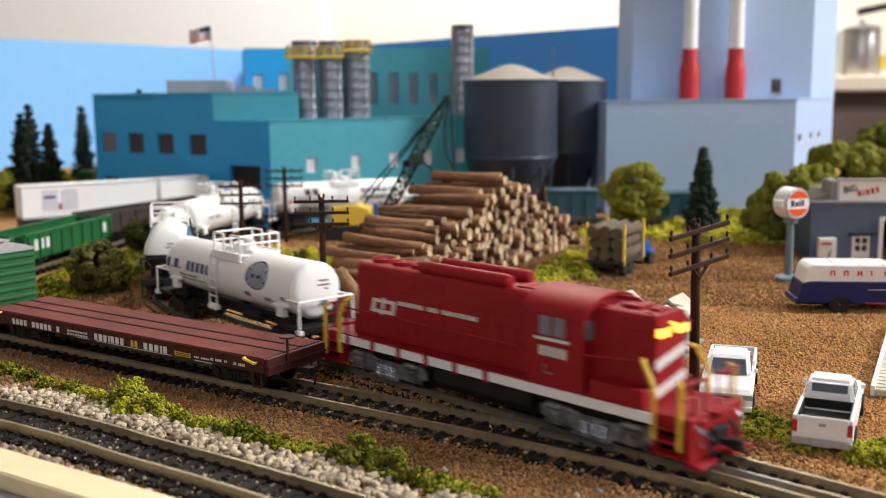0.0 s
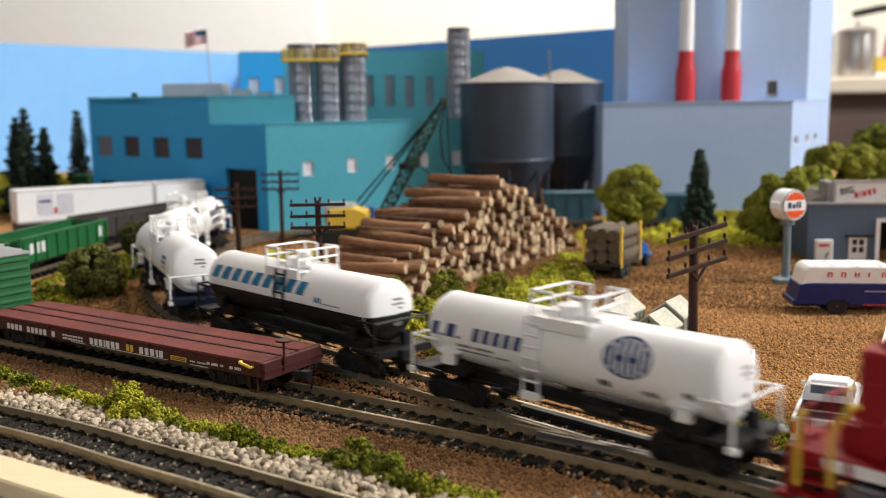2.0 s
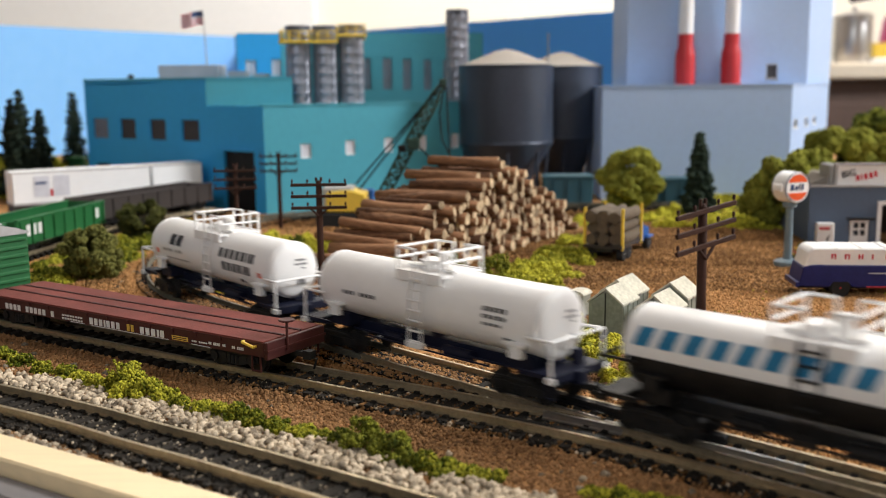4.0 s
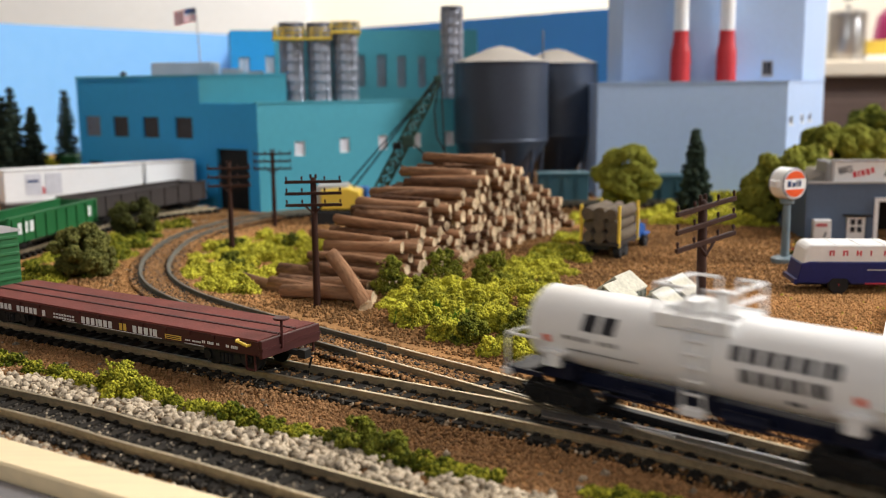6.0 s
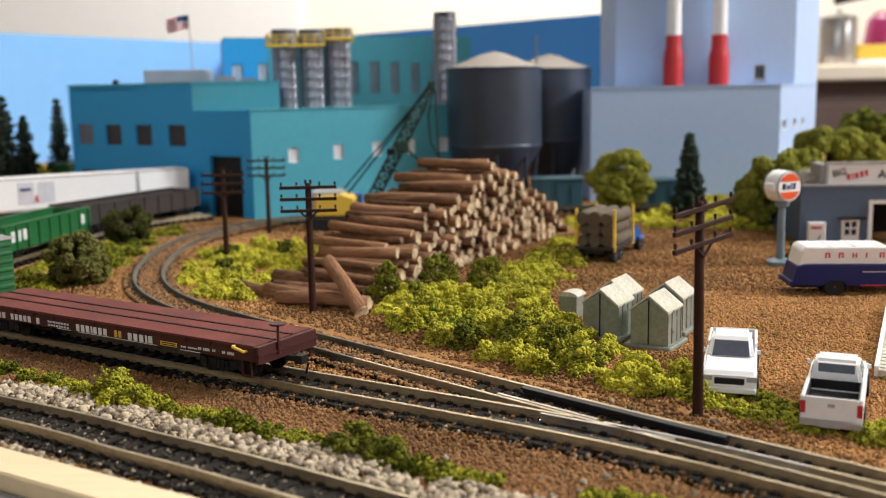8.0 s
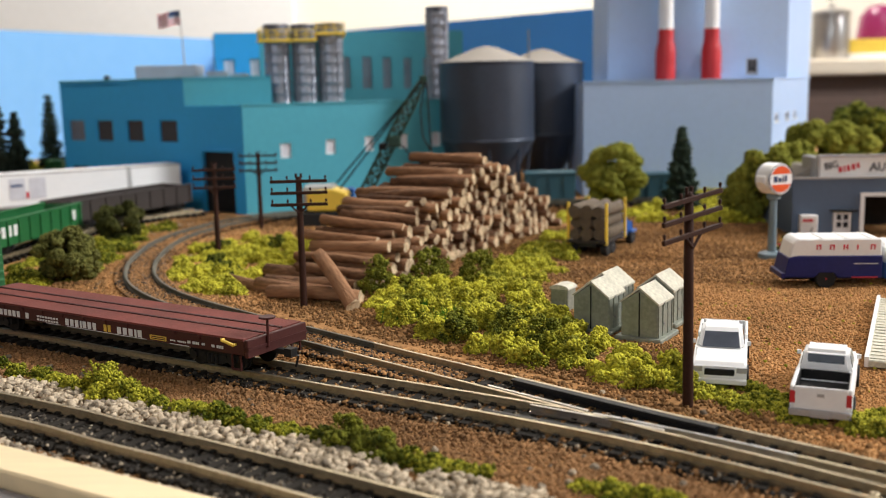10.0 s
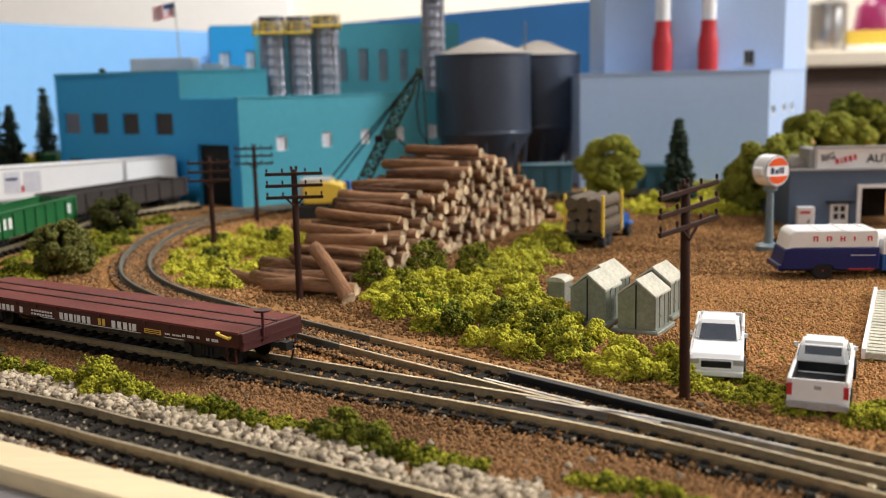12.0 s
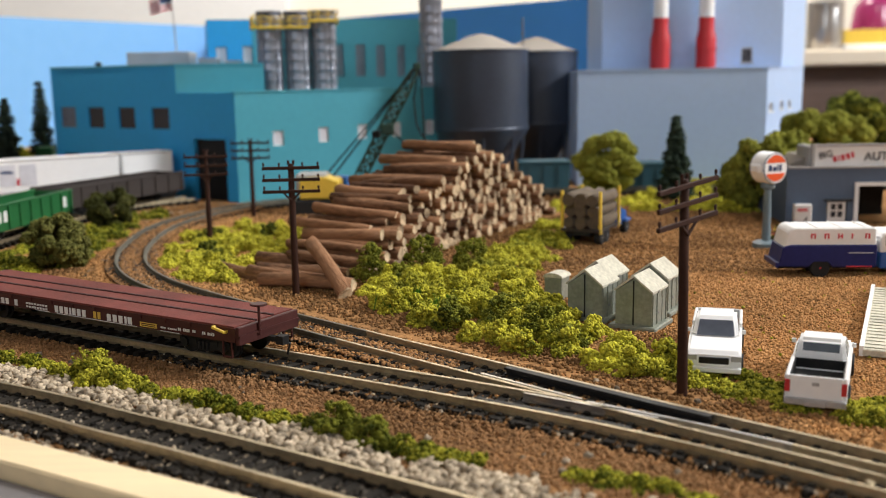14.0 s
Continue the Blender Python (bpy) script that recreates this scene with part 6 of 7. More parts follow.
# ---- garage and sign
def garage():
    g = empty("garage", at_mm(136.5, 391.5, -3.2, -3), "slate grey garage with white door and rooftop sign board", "garage")
    M0 = Matrix.Identity(4)
    holes = [(16.0, 23.8, 0, 9.5), (28.0, 48.0, 0, 15.5)]
    part("wall", wall_bm(78, 0, 22.6, holes, 1.6, M0), M_GARAGE, g)
    part("side_wall", boxes((0, 1.6, 1.6, 42, 0, 22.6)), M_GARAGE, g)
    part("coping", boxes((-0.4, 78.4, -0.4, 2.0, 22.6, 23.3)), M_ROOFGREY, g)
    part("roof", boxes((1.6, 78, 1.6, 42, 20.5, 21.5)), M_ROOFGREY, g)
    part("roof_ridge", extrude([(2, 23.0), (9, 26.5), (16, 26.8), (16, 23)], 8, 40), M_SILOTOP, g)
    d = part("door", boxes((16.4, 23.4, 0.4, 1.0, 0, 9.2)), M_WHITE, g)
    for k in range(2):
        for j in range(2):
            part("door_pane", boxes((17.7 + k * 2.6, 19.5 + k * 2.6, 0.25, 0.45, 3.2 + j * 3.0, 5.4 + j * 3.0)), M_DARKGLASS, d)
    part("awning", boxes((14.5, 25.5, -1.8, 0, 9.9, 10.5)), M_BLACK, g, bevel=0.15)
    fr = part("bay_door_frame", boxes((26.4, 28.0, -0.5, 1.2, 0, 17.0), (48, 49.6, -0.5, 1.2, 0, 17.0), (28.0, 48.0, -0.5, 1.2, 15.5, 17.0)), M_WHITE, g)
    # Black sheet at the back of the bay, in place of interior shade.
    part("bay_dark_sheet", boxes((27, 49, 30, 31, 0, 16)), M_BLACK, g)
    s = part("sign_board", boxes((11.0, 64, 3.0, 5.2, 22.8, 31.4)), M_WHITE, g, "white rooftop sign board", bevel=0.25)
    part("sign_frame", boxes((10.2, 64.8, 2.7, 5.5, 30.9, 31.8), (10.2, 64.8, 2.7, 5.5, 22.4, 23.2), (10.2, 11.2, 2.7, 5.5, 23.2, 30.9)), M_ROOFGREY, s)
    part("sign_box", boxes((9, 13, 5.2, 20, 22.8, 31.0)), M_ROOFGREY, g, bevel=0.6)
    for x, z, w, h, mt, rz in ((18.6, 24.8, 1.4, 2.2, M_REDTEXT, 10), (20.6, 25.1, 0.6, 2.3, M_REDTEXT, 10), (21.8, 25.4, 1.3, 2.2, M_REDTEXT, 10), (23.7, 25.8, 1.3, 2.3, M_REDTEXT, 10), (25.6, 26.4, 1.1, 2.2, M_REDTEXT, 10)):
        mm = Matrix.Translation((x, 0, z)) @ Matrix.Rotation(radians(-rz), 4, "Y")
        part("lettering_bar", box(bmesh.new(), 0, w, 2.8, 2.95, 0, h, mm), mt, s)

    def word(text, size, x, z, turn):
        cu = bpy.data.curves.new("sign_word", "FONT")
        cu.body, cu.size, cu.extrude, cu.offset = text, size * MM, 0.08 * MM, 0.06 * MM
        ob = new("sign_word", cu)
        me = bpy.data.meshes.new_from_object(ob.evaluated_get(bpy.context.evaluated_depsgraph_get()))
        bpy.data.objects.remove(ob)
        me.materials.clear()
        me.materials.append(M_BLACKTEXT)
        lettering = new("sign_word", me)
        lettering.parent = s
        lettering.matrix_local = at_mm(x, 2.85, z) @ pose(0, 0, 0, 90, 0, 0) @ pose(0, 0, 0, 0, 0, turn)
    word("BIG", 3.6, 13.0, 26.0, 12)
    word("AUTO", 4.6, 30.5, 25.4, 0)
    c = empty("drink_cooler", at_mm(142.0, 388.6, -3.2, -3), "white drinks vending cooler against the garage wall", "cooler")
    part("body", boxes((-3.4, 3.4, -1.4, 1.4, 0, 8.8)), M_WHITE, c, bevel=0.25)
    part("lettering_bar", boxes((-2.4, 1.6, -1.55, -1.4, 6.2, 7.2)), M_REDTEXT, c)
    part("bottle_mark", extrude([(0.2, 1.6), (0.8, 1.4), (1.6, 3.8), (1.2, 4.0)], -1.55, -1.4), M_BLACKTEXT, c)


garage()


def fuel_sign():
    f = empty("fuel_sign", at_mm(113.4, 344.0, -3.4, 24), "round orange and white fuel sign on grey post", "sign")
    part("base", lathe([(4.6, 0), (4.6, 1.6), (3.6, 2.2), (2.4, 2.4)], 20), M_GULFPOST, f, smooth=True)
    part("post", lathe([(1.5, 2), (1.25, 20.5), (2.4, 21), (2.4, 22.6), (1.6, 22.8)], 18), M_GULFPOST, f, smooth=True)
    drum = part("drum", lathe([(5.2, -3.4), (5.5, -3.1), (5.5, 3.1), (5.2, 3.4)], 40, "Y", (0, 0, 28.0)), M_WHITE, f, smooth=True)
    part("side_ear", boxes((-6.6, 6.6, -2.2, 2.2, 26.4, 29.4)), M_WHITE, drum, bevel=0.5)
    for sd in (-1, 1):
        y = sd * 3.4
        part("sign_face", lathe([(4.9, -0.05), (4.9, 0.05)], 40, "Y", (0, y, 28.0)), M_WHITE, drum)
        part("rim", lathe([(5.3, -0.15), (5.4, 0.15), (4.9, 0.2), (4.9, -0.15)], 40, "Y", (0, y, 28.0), caps=False), M_BLUETEXT, drum)
        for up in (-1, 1):
            pts = [(4.5 * math.cos(a), 28 + up * (4.5 * math.sin(a))) for a in np.linspace(0.42, math.pi - 0.42, 14)]
            part("orange_field", extrude(pts, y + sd * 0.05, y + sd * 0.2), M_ORANGE, drum)
        for k, (w, h) in enumerate(((1.2, 2.0), (1.0, 1.4), (0.35, 2.1), (0.7, 2.1))):
            x = (-3.1, -1.1, 0.6, 1.7)[k] * -sd
            part("lettering_bar", boxes((min(x, x - sd * w), max(x, x - sd * w), min(y, y + sd * 0.3), max(y, y + sd * 0.3), 27.1, 27.1 + h)), M_BLUETEXT, drum)


fuel_sign()

# ---- parked freight cars
def put_on(line, s):
    i = int(max(3, min(s, len(line) - 4)))
    d = line[i + 3] - line[i - 3]
    return line[i], math.degrees(math.atan2(d[1], d[0]))


def flat_car():
    p = np.array([-37.2, 204.4])
    i = s_near(SIDING, *p)
    c, rz = put_on(SIDING, i - 49)
    f = empty("flat_car", at_mm(c[0], c[1], 0, rz), "empty oxide red flat car with white and yellow lettering", "flat car")
    h, w = 49.5, 9.3
    # Sills take the darker red, shade in the colour; the deck the lighter.
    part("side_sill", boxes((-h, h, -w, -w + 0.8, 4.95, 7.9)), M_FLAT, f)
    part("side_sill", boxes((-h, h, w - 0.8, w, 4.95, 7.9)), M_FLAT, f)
    part("centre_sill", extrude([(-h, 4.8), (-31, 2.6), (31, 2.6), (h, 4.8), (h, 7.6), (-h, 7.6)], -2.2, 2.2), M_FLAT, f)
    part("deck_base", boxes((-h, h, -w + 0.8, w - 0.8, 6.6, 7.9)), M_FLAT, f)
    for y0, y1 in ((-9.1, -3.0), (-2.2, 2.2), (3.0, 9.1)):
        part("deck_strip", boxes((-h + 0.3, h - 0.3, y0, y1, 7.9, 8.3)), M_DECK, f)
    for y in (-2.9, -2.4, 2.4, 2.9):
        part("deck_rib", boxes((-h + 0.3, h - 0.3, y - 0.16, y + 0.16, 7.9, 8.5)), M_FLAT, f)
    for sg in (-1, 1):
        x = sg * h
        part("end_sill", boxes((min(x, x + sg), max(x, x + sg), -w, w, 4.4, 8.2)), M_FLAT, f, bevel=0.15)
        part("end_rib", boxes((min(x, x + sg * 1.3), max(x, x + sg * 1.3), -w, w, 6.0, 6.5)), M_FLAT, f)
        coupler(f, x, sg)
        bogie(f, sg * 38.0, M_BLACK)
        for sd in (-1, 1):
            part("grab_iron", rods(0.32, ((x - sg * 5.4, sd * w, 7.8), (x - sg * 5.4, sd * (w + 0.8), 7.8)), ((x - sg * 5.4, sd * (w + 0.8), 7.8), (x - sg * 2.2, sd * (w + 0.8), 7.1)), ((x - sg * 2.2, sd * (w + 0.8), 7.1), (x - sg * 2.2, sd * w, 7.1))), M_YELLOW, f)
            part("stirrup", rods(0.25, ((x - sg * 1.0, sd * w, 5.0), (x - sg * 1.0, sd * w, 1.8)), ((x - sg * 3.4, sd * w, 5.0), (x - sg * 3.4, sd * w, 1.8)), ((x - sg * 1.0, sd * w, 1.8), (x - sg * 3.4, sd * w, 1.8))), M_FLAT, f)
    part("brake_wheel_stand", rods(0.3, ((h + 1.3, -3.4, 5.6), (h + 1.3, -3.4, 12.0))), M_FLAT, f)
    part("brake_wheel", lathe([(1.7, 0), (1.8, 0.25), (1.6, 0.4), (0.3, 0.35)], 16, centre=(h + 1.3, -3.4, 11.8)), M_FLAT, f)
    for k in range(13):
        x = -45 + k * 7.4
        for sd in (-1, 1):
            part("stake_pocket", boxes((x, x + 0.9, sd * w - 0.25, sd * w + 0.25, 7.0, 7.8)), M_FLAT, f)
    for sd in (-1, 1):
        y = sd * (w + 0.02)

        def bars(pattern, x, z, hh, ww, material):
            for rx, rz_, rw, rh in glyphs(pattern, x, z, hh, ww):
                a, b = (rx, rx + rw) if sd < 0 else (-rx - rw, -rx)
                part("lettering_bar", boxes((a, b, y - 0.08, y + 0.08, rz_, rz_ + rh)), material, f)
        bars("AAAA AAAAA A", -39.6, 5.3, 1.45, 1.68, M_WHITETEXT)
        bars("AAAAAAAA", -16.8, 6.1, 0.45, 1.0, M_WHITETEXT)
        bars("AAAAAAAA", -16.8, 5.3, 0.45, 1.0, M_WHITETEXT)
        bars("TRAILER", -6.4, 5.25, 1.6, 1.72, M_WHITETEXT)
        bars("TT", 6.9, 5.3, 1.6, 1.4, M_GOLDTEXT)
        bars("TRAIN", 11.4, 5.25, 1.6, 1.88, M_WHITETEXT)
        a, b = (21.9, 27.0) if sd < 0 else (-27.0, -21.9)
        part("yellow_plate", boxes((a, b, y - 0.08, y + 0.08, 5.3, 6.3)), M_GOLDTEXT, f)
        part("plate_bar", boxes((a + 0.4, b - 0.4, y - 0.11, y + 0.11, 5.5, 5.7), (a + 0.4, b - 0.4, y - 0.11, y + 0.11, 5.9, 6.1)), M_FLAT, f)
        bars("AAA AAAAA", 28.2, 5.6, 0.35, 0.55, M_WHITETEXT)
        bars("AA AAAA", 33.4, 5.7, 0.6, 0.5, M_WHITETEXT)
        bars("AA", 37.6, 5.8, 0.5, 0.5, M_WHITETEXT)
        bars("AA AAAA", 40.4, 5.7, 0.6, 0.5, M_WHITETEXT)
        for x0, x1 in ((-13.6, -8.4), (-5.9, 20.8), (28.0, 33.8)):
            a, b = (x0, x1) if sd < 0 else (-x1, -x0)
            part("white_line", boxes((a, b, y - 0.06, y + 0.06, 4.96, 5.1)), M_WHITETEXT, f)
    return i


FLAT_END = flat_car()


def box_car():
    c, rz = put_on(SIDING, FLAT_END - 99 - 5 - 40)
    f = empty("box_car", at_mm(c[0], c[1], 0, rz), "dark green ribbed box car with silver roof", "box car")
    h, w = 40.0, 8.8
    body = part("body", boxes((-h, h, -w, w, 4.6, 21.5)), M_GREEN, f, bevel=0.15)
    part("roof", extrude([(-w - 0.3, 21.4), (-w - 0.3, 22.0), (0, 24.4), (w + 0.3, 22.0), (w + 0.3, 21.4)], -h - 0.3, h + 0.3, "X"), M_ROOFGREY, f)
    for k in range(7):
        z = 6.0 + k * 2.25
        part("end_rib", boxes((h, h + 0.55, -w + 0.5, w - 0.5, z, z + 1.0)), M_GREEN, body, bevel=0.2)
    for k in range(13):
        x = -h + 3 + k * 6.1
        part("side_rib", boxes((x, x + 0.6, -w - 0.3, -w, 5, 21)), M_GREEN, body)
    part("roof_walk", boxes((-h, h, -1.4, 1.4, 24.5, 24.9)), M_ROOFGREY, f)
    part("sill", boxes((-h, h, -w, w, 3.8, 4.6)), M_BLACK, f)
    for k in range(10):
        part("roof_rib", extrude([(-w - 0.2, 22.0), (-w - 0.2, 22.3), (0, 24.7), (w + 0.2, 22.3), (w + 0.2, 22.0), (0, 24.3)], -h + 4 + k * 8, -h + 4.5 + k * 8, "X"), M_ROOFGREY, f)
    bogie(f, -28)
    bogie(f, 28)
    coupler(f, h, 1)


box_car()


def gondola(s, material, label, length=68.0, top=13.0, mark=True, name="gondola_car"):
    c, rz = put_on(BACKLINE, s)
    f = empty(name, at_mm(c[0], c[1], 0, rz), label, "gondola car", "freight cars parked by the factory")
    h, w = length / 2, 8.2
    for sd in (-1, 1):
        part("side", boxes((-h, h, sd * w - 0.4, sd * w + 0.4, 3.8, top)), material, f)
        for k in range(9):
            x = -h + 2 + k * (length - 4) / 8
            part("side_rib", boxes((x - 0.4, x + 0.4, min(sd * w, sd * (w + 1.0)), max(sd * w, sd * (w + 1.0)), 3.8, top - 0.2)), material, f)
        part("top_chord", boxes((-h, h, sd * w - 0.8, sd * w + 0.8, top - 0.2, top + 0.6)), material, f)
    for sg in (-1, 1):
        part("end", boxes((sg * h - 0.4, sg * h + 0.4, -w, w, 3.8, top)), material, f)
        bogie(f, sg * (h - 10))
        coupler(f, sg * h, sg)
    part("floor_plate", boxes((-h, h, -w, w, 3.6, 4.4)), M_BROWNCAR, f)
    if mark:
        for sd in (-1, 1):
            for x in (-h + 6, -h + 10, -h + 14, h - 8):
                part("lettering_bar", boxes((x, x + 2.4, sd * (w + 0.5) - 0.1, sd * (w + 0.5) + 0.1, 7, 11)), M_WHITETEXT, f)


gondola(s_near(BACKLINE, -168, 383), M_GREEN, "bright green gondola car with white lettering bars", 66)
gondola(s_near(BACKLINE, -154.5, 464), M_BROWNCAR, "dark brown hopper car by the factory wall", 82, 12.4, False, "hopper_car")
gondola(s_near(BACKLINE, -177, 312), M_GREEN, "green gondola car with white lettering bars", 66)


def trailer(x, y, rz, length, label, marked):
    t = empty("container", at_mm(x, y, 7.2, rz), label, "container", "white containers by the factory")
    h = length / 2
    part("body", boxes((-h, h, -7.4, 7.4, 0, 15.2)), M_WHITE, t, bevel=0.3)
    part("top_rail", boxes((-h, h, -7.6, -7.4, 14.4, 15.0), (-h, h, 7.4, 7.6, 14.4, 15.0)), M_ROOFGREY, t)
    part("bottom_rail", boxes((-h, h, -7.6, 7.6, -0.6, 0.4)), M_ROOFGREY, t)
    part("car_frame", boxes((-h, h, -6.0, 6.0, -5.4, -0.6)), M_BROWNCAR, t)
    if marked:
        for u0, u1 in ((9.4, 16.6), (18.4, 25.8)):
            part("emblem", boxes((-h + u0, -h + u1, -7.62, -7.4, 3.0, 12.8)), M_PALEGLASS, t, "pale blue-grey panel")
        part("lettering_bar", boxes((-h + 10.2, -h + 15.4, -7.75, -7.6, 9.0, 10.2)), M_BLUETEXT, t)
        part("mark", boxes((-h + 16.9, -h + 18.0, -7.75, -7.6, 3.4, 6.4)), M_REDTEXT, t)
    for sg in (-1, 1):
        bm = bmesh.new()
        for u in (-4, 4):
            rod(bm, (sg * (h - 8) + u, -6.4, -7.6), (sg * (h - 8) + u, 6.4, -7.6), 2.6, seg=14)
        part("wheel_set", bm, M_BLACK, t)


trailer(-190, 478, 36, 65, "white container with pale blue panels on a flat wagon", True)
trailer(-153, 507.5, 42, 27, "plain white container on a flat wagon", False)


# ---- ground cover
def inside(pts, poly):
    x, y = pts[:, 0], pts[:, 1]
    ok = np.zeros(len(pts), bool)
    for (x0, y0), (x1, y1) in zip(poly, poly[1:] + poly[:1]):
        c = ((y0 > y) != (y1 > y)) & (x < (x1 - x0) * (y - y0) / (y1 - y0 + 1e-9) + x0)
        ok ^= c
    return ok


def spread(poly, density, seed):
    g = np.random.RandomState(seed)
    a = np.array(poly, float)
    lo, hi = a.min(0), a.max(0)
    pts = g.uniform(lo, hi, (int((hi - lo).prod() * density), 2))
    return pts[inside(pts, [tuple(p) for p in poly])]


def lift(pts, add=0.0):
    return np.array([(x, y, ground_height(x, y) + add) for x, y in pts]).reshape(-1, 3)


def stuff(name, me, label, category):
    return tagged(new(name, me), label, category, kind="stuff")


def grain_field(name, poly, density, size, material, seed, label, keep=9.0, far=1e9, add=0.15):
    pts = spread(poly, density, seed)
    d = track_distance(pts)
    pts = pts[(d > keep) & (d < far)]
    pts = pts[pts[:, 1] > edge_y(pts[:, 0]) + 0.5]
    z = lift(pts, 0.0)
    w = np.clip((track_distance(pts) - 9) / 8, 0, 1)
    z[:, 2] = z[:, 2] * w - 2.9 * (1 - w) + add
    g = np.random.RandomState(seed + 1)
    me = scatter_mesh(name, z, size * g.uniform(0.5, 1.35, len(z)), material, seed=seed)
    stuff(name, me, label, "gravel")


NEARYARD = [(30, 190), (45, 188), (62, 172), (85, 150), (150, 128), (170, 230), (150, 300), (40, 300), (28, 262)]
grain_field("yard_gravel", NEARYARD, 3.0, 0.37, M_YARD, 21, "tan and brown yard gravel by the sheds", keep=10)
MIDYARD = [(40, 298), (170, 298), (200, 360), (150, 440), (120, 470), (60, 470), (50, 420), (46, 340)]
grain_field("yard_gravel", MIDYARD, 1.4, 0.46, M_YARD, 29, "tan and brown yard gravel before the garage", keep=10)
grain_field("yard_moss", NEARYARD, 0.018, 0.38, M_FOAM, 30, "sparse green moss flecks on the yard gravel", keep=10, add=0.4)
FORE = [(-150, 262), (-150, 190), (-60, 150), (80, 40), (150, 20), (120, 95), (60, 150), (14, 175), (-36, 206), (-118, 258)]
grain_field("dirt_grains", FORE, 3.8, 0.38, M_DIRT, 22, "fine dark brown dirt grains between the tracks", keep=8.5)
SHOULDER = [(120, 60), (150, 75), (60, 165), (30, 192), (-10, 228), (-40, 256), (-70, 290), (-92, 330), (-98, 380), (-92, 440), (-70, 470), (-60, 505), (-140, 480),
            (-150, 330), (-110, 262), (-60, 222), (14, 176), (60, 140)]
grain_field("shoulder_gravel", SHOULDER, 1.5, 0.52, M_YARD, 23, "tan gravel along the spur track", keep=7.6, far=24)
VERGE = [(56, 178), (182, 126), (182, 40), (120, 60), (60, 150)]
grain_field("verge_gravel", VERGE, 1.7, 0.48, M_YARD, 28, "tan gravel between the yard and the spur track", keep=8.2)
FLOOR = [(-72, 292), (62, 163), (60, 190), (36, 250), (50, 340), (60, 440), (20, 400), (-30, 330)]
grain_field("bank_gravel", FLOOR, 1.1, 0.5, M_YARD, 25, "tan gravel on the bank under the bushes", keep=8.5)
LEFTBANK = [(-160, 270), (-118, 262), (-92, 300), (-104, 345), (-112, 440), (-150, 440), (-165, 330)]
grain_field("bank_gravel", LEFTBANK, 0.8, 0.55, M_YARD, 26, "tan gravel outside the track curve", keep=8.5)
INNER = [(-60, 270), (-86, 300), (-104, 350), (-108, 420), (-90, 450), (-50, 440), (-40, 330)]
grain_field("bank_gravel", INNER, 0.8, 0.55, M_YARD, 27, "tan gravel inside the track curve", keep=8.5)
FARYARD = [(-100, 440), (-60, 410), (-40, 420), (60, 470), (130, 470), (150, 540), (-90, 500)]
grain_field("far_gravel", FARYARD, 0.25, 0.8, M_YARD, 24, "tan gravel in front of the factory", keep=9)


def along(line, d0, d1, s0, s1, density, seed):
    """Random places beside a track, d0 to d1 mm to its left."""
    g = np.random.RandomState(seed)
    n = int((s1 - s0) * abs(d1 - d0) * density)
    s = g.uniform(s0, s1, n)
    d = g.uniform(min(d0, d1), max(d0, d1), n)
    i = np.clip(s.astype(int), 2, len(line) - 3)
    t = line[i + 2] - line[i - 2]
    t /= np.linalg.norm(t, axis=1)[:, None]
    return line[i] + np.stack([-t[:, 1], t[:, 0]], 1) * d[:, None], d


# grey stone ballast beside the foreground track
s0, s1 = s_near(FRONT, -150, 216), s_near(FRONT, 90, 66) - 4
pts, d = along(FRONT, 8.5, 19.0, s0, s1, 1.5, 31)
g = np.random.RandomState(5)
keep = g.uniform(size=len(d)) < np.clip((19.5 - d + 3 * np.sin(pts[:, 0] * 0.2)) / 5, 0.06, 1)
pts, d = pts[keep], d[keep]
z = -2.75 + 0.75 * g.uniform(size=len(d)) + 0.5 * np.exp(-((d - 11) / 4) ** 2)
stuff("ballast", scatter_mesh("ballast", np.column_stack([pts, z]), g.uniform(0.35, 1.0, len(d)) ** 1.2, M_STONE, ICOSA, 0.34, 0.85, 6), "pale grey stone ballast beside the foreground track", "ballast")
pts, d = along(FRONT, -13.0, -8.5, s0, s1, 1.5, 32)
ok = pts[:, 1] > edge_y(pts[:, 0]) + 0.4
pts, d = pts[ok], d[ok]
z = -3.15 + 0.7 * g.uniform(size=len(d))
stuff("ballast", scatter_mesh("ballast", np.column_stack([pts, z]), g.uniform(0.35, 1.0, len(d)) ** 1.2, M_STONE, ICOSA, 0.34, 0.85, 7), "pale grey stone ballast along the layout edge", "ballast")
pts, d = along(FRONT, -8.4, 8.4, s0, s1, 3.4, 33)
clear = np.abs(np.abs(d) - 4.6) > 0.8
pts, d = pts[clear], d[clear]
z = np.full(len(d), -2.35) + 0.5 * g.uniform(size=len(d))
stuff("cinders", scatter_mesh("cinders", np.column_stack([pts, z]), g.uniform(0.22, 0.6, len(d)), M_CINDER, OCTA, 0.3, 0.8, 8), "black cinders between the rails", "cinders")
pts, d = along(FRONT, -8.4, 8.4, s0, s1, 0.16, 44)
clear = np.abs(np.abs(d) - 4.6) > 0.9
pts, d = pts[clear], d[clear]
stuff("stone_chips", scatter_mesh("stone_chips", np.column_stack([pts, np.full(len(d), -1.75) + 0.25 * g.uniform(size=len(d))]), g.uniform(0.15, 0.42, len(d)), M_STONE, OCTA, 0.3, 0.8, 12), "pale stone chips among the cinders", "stones")
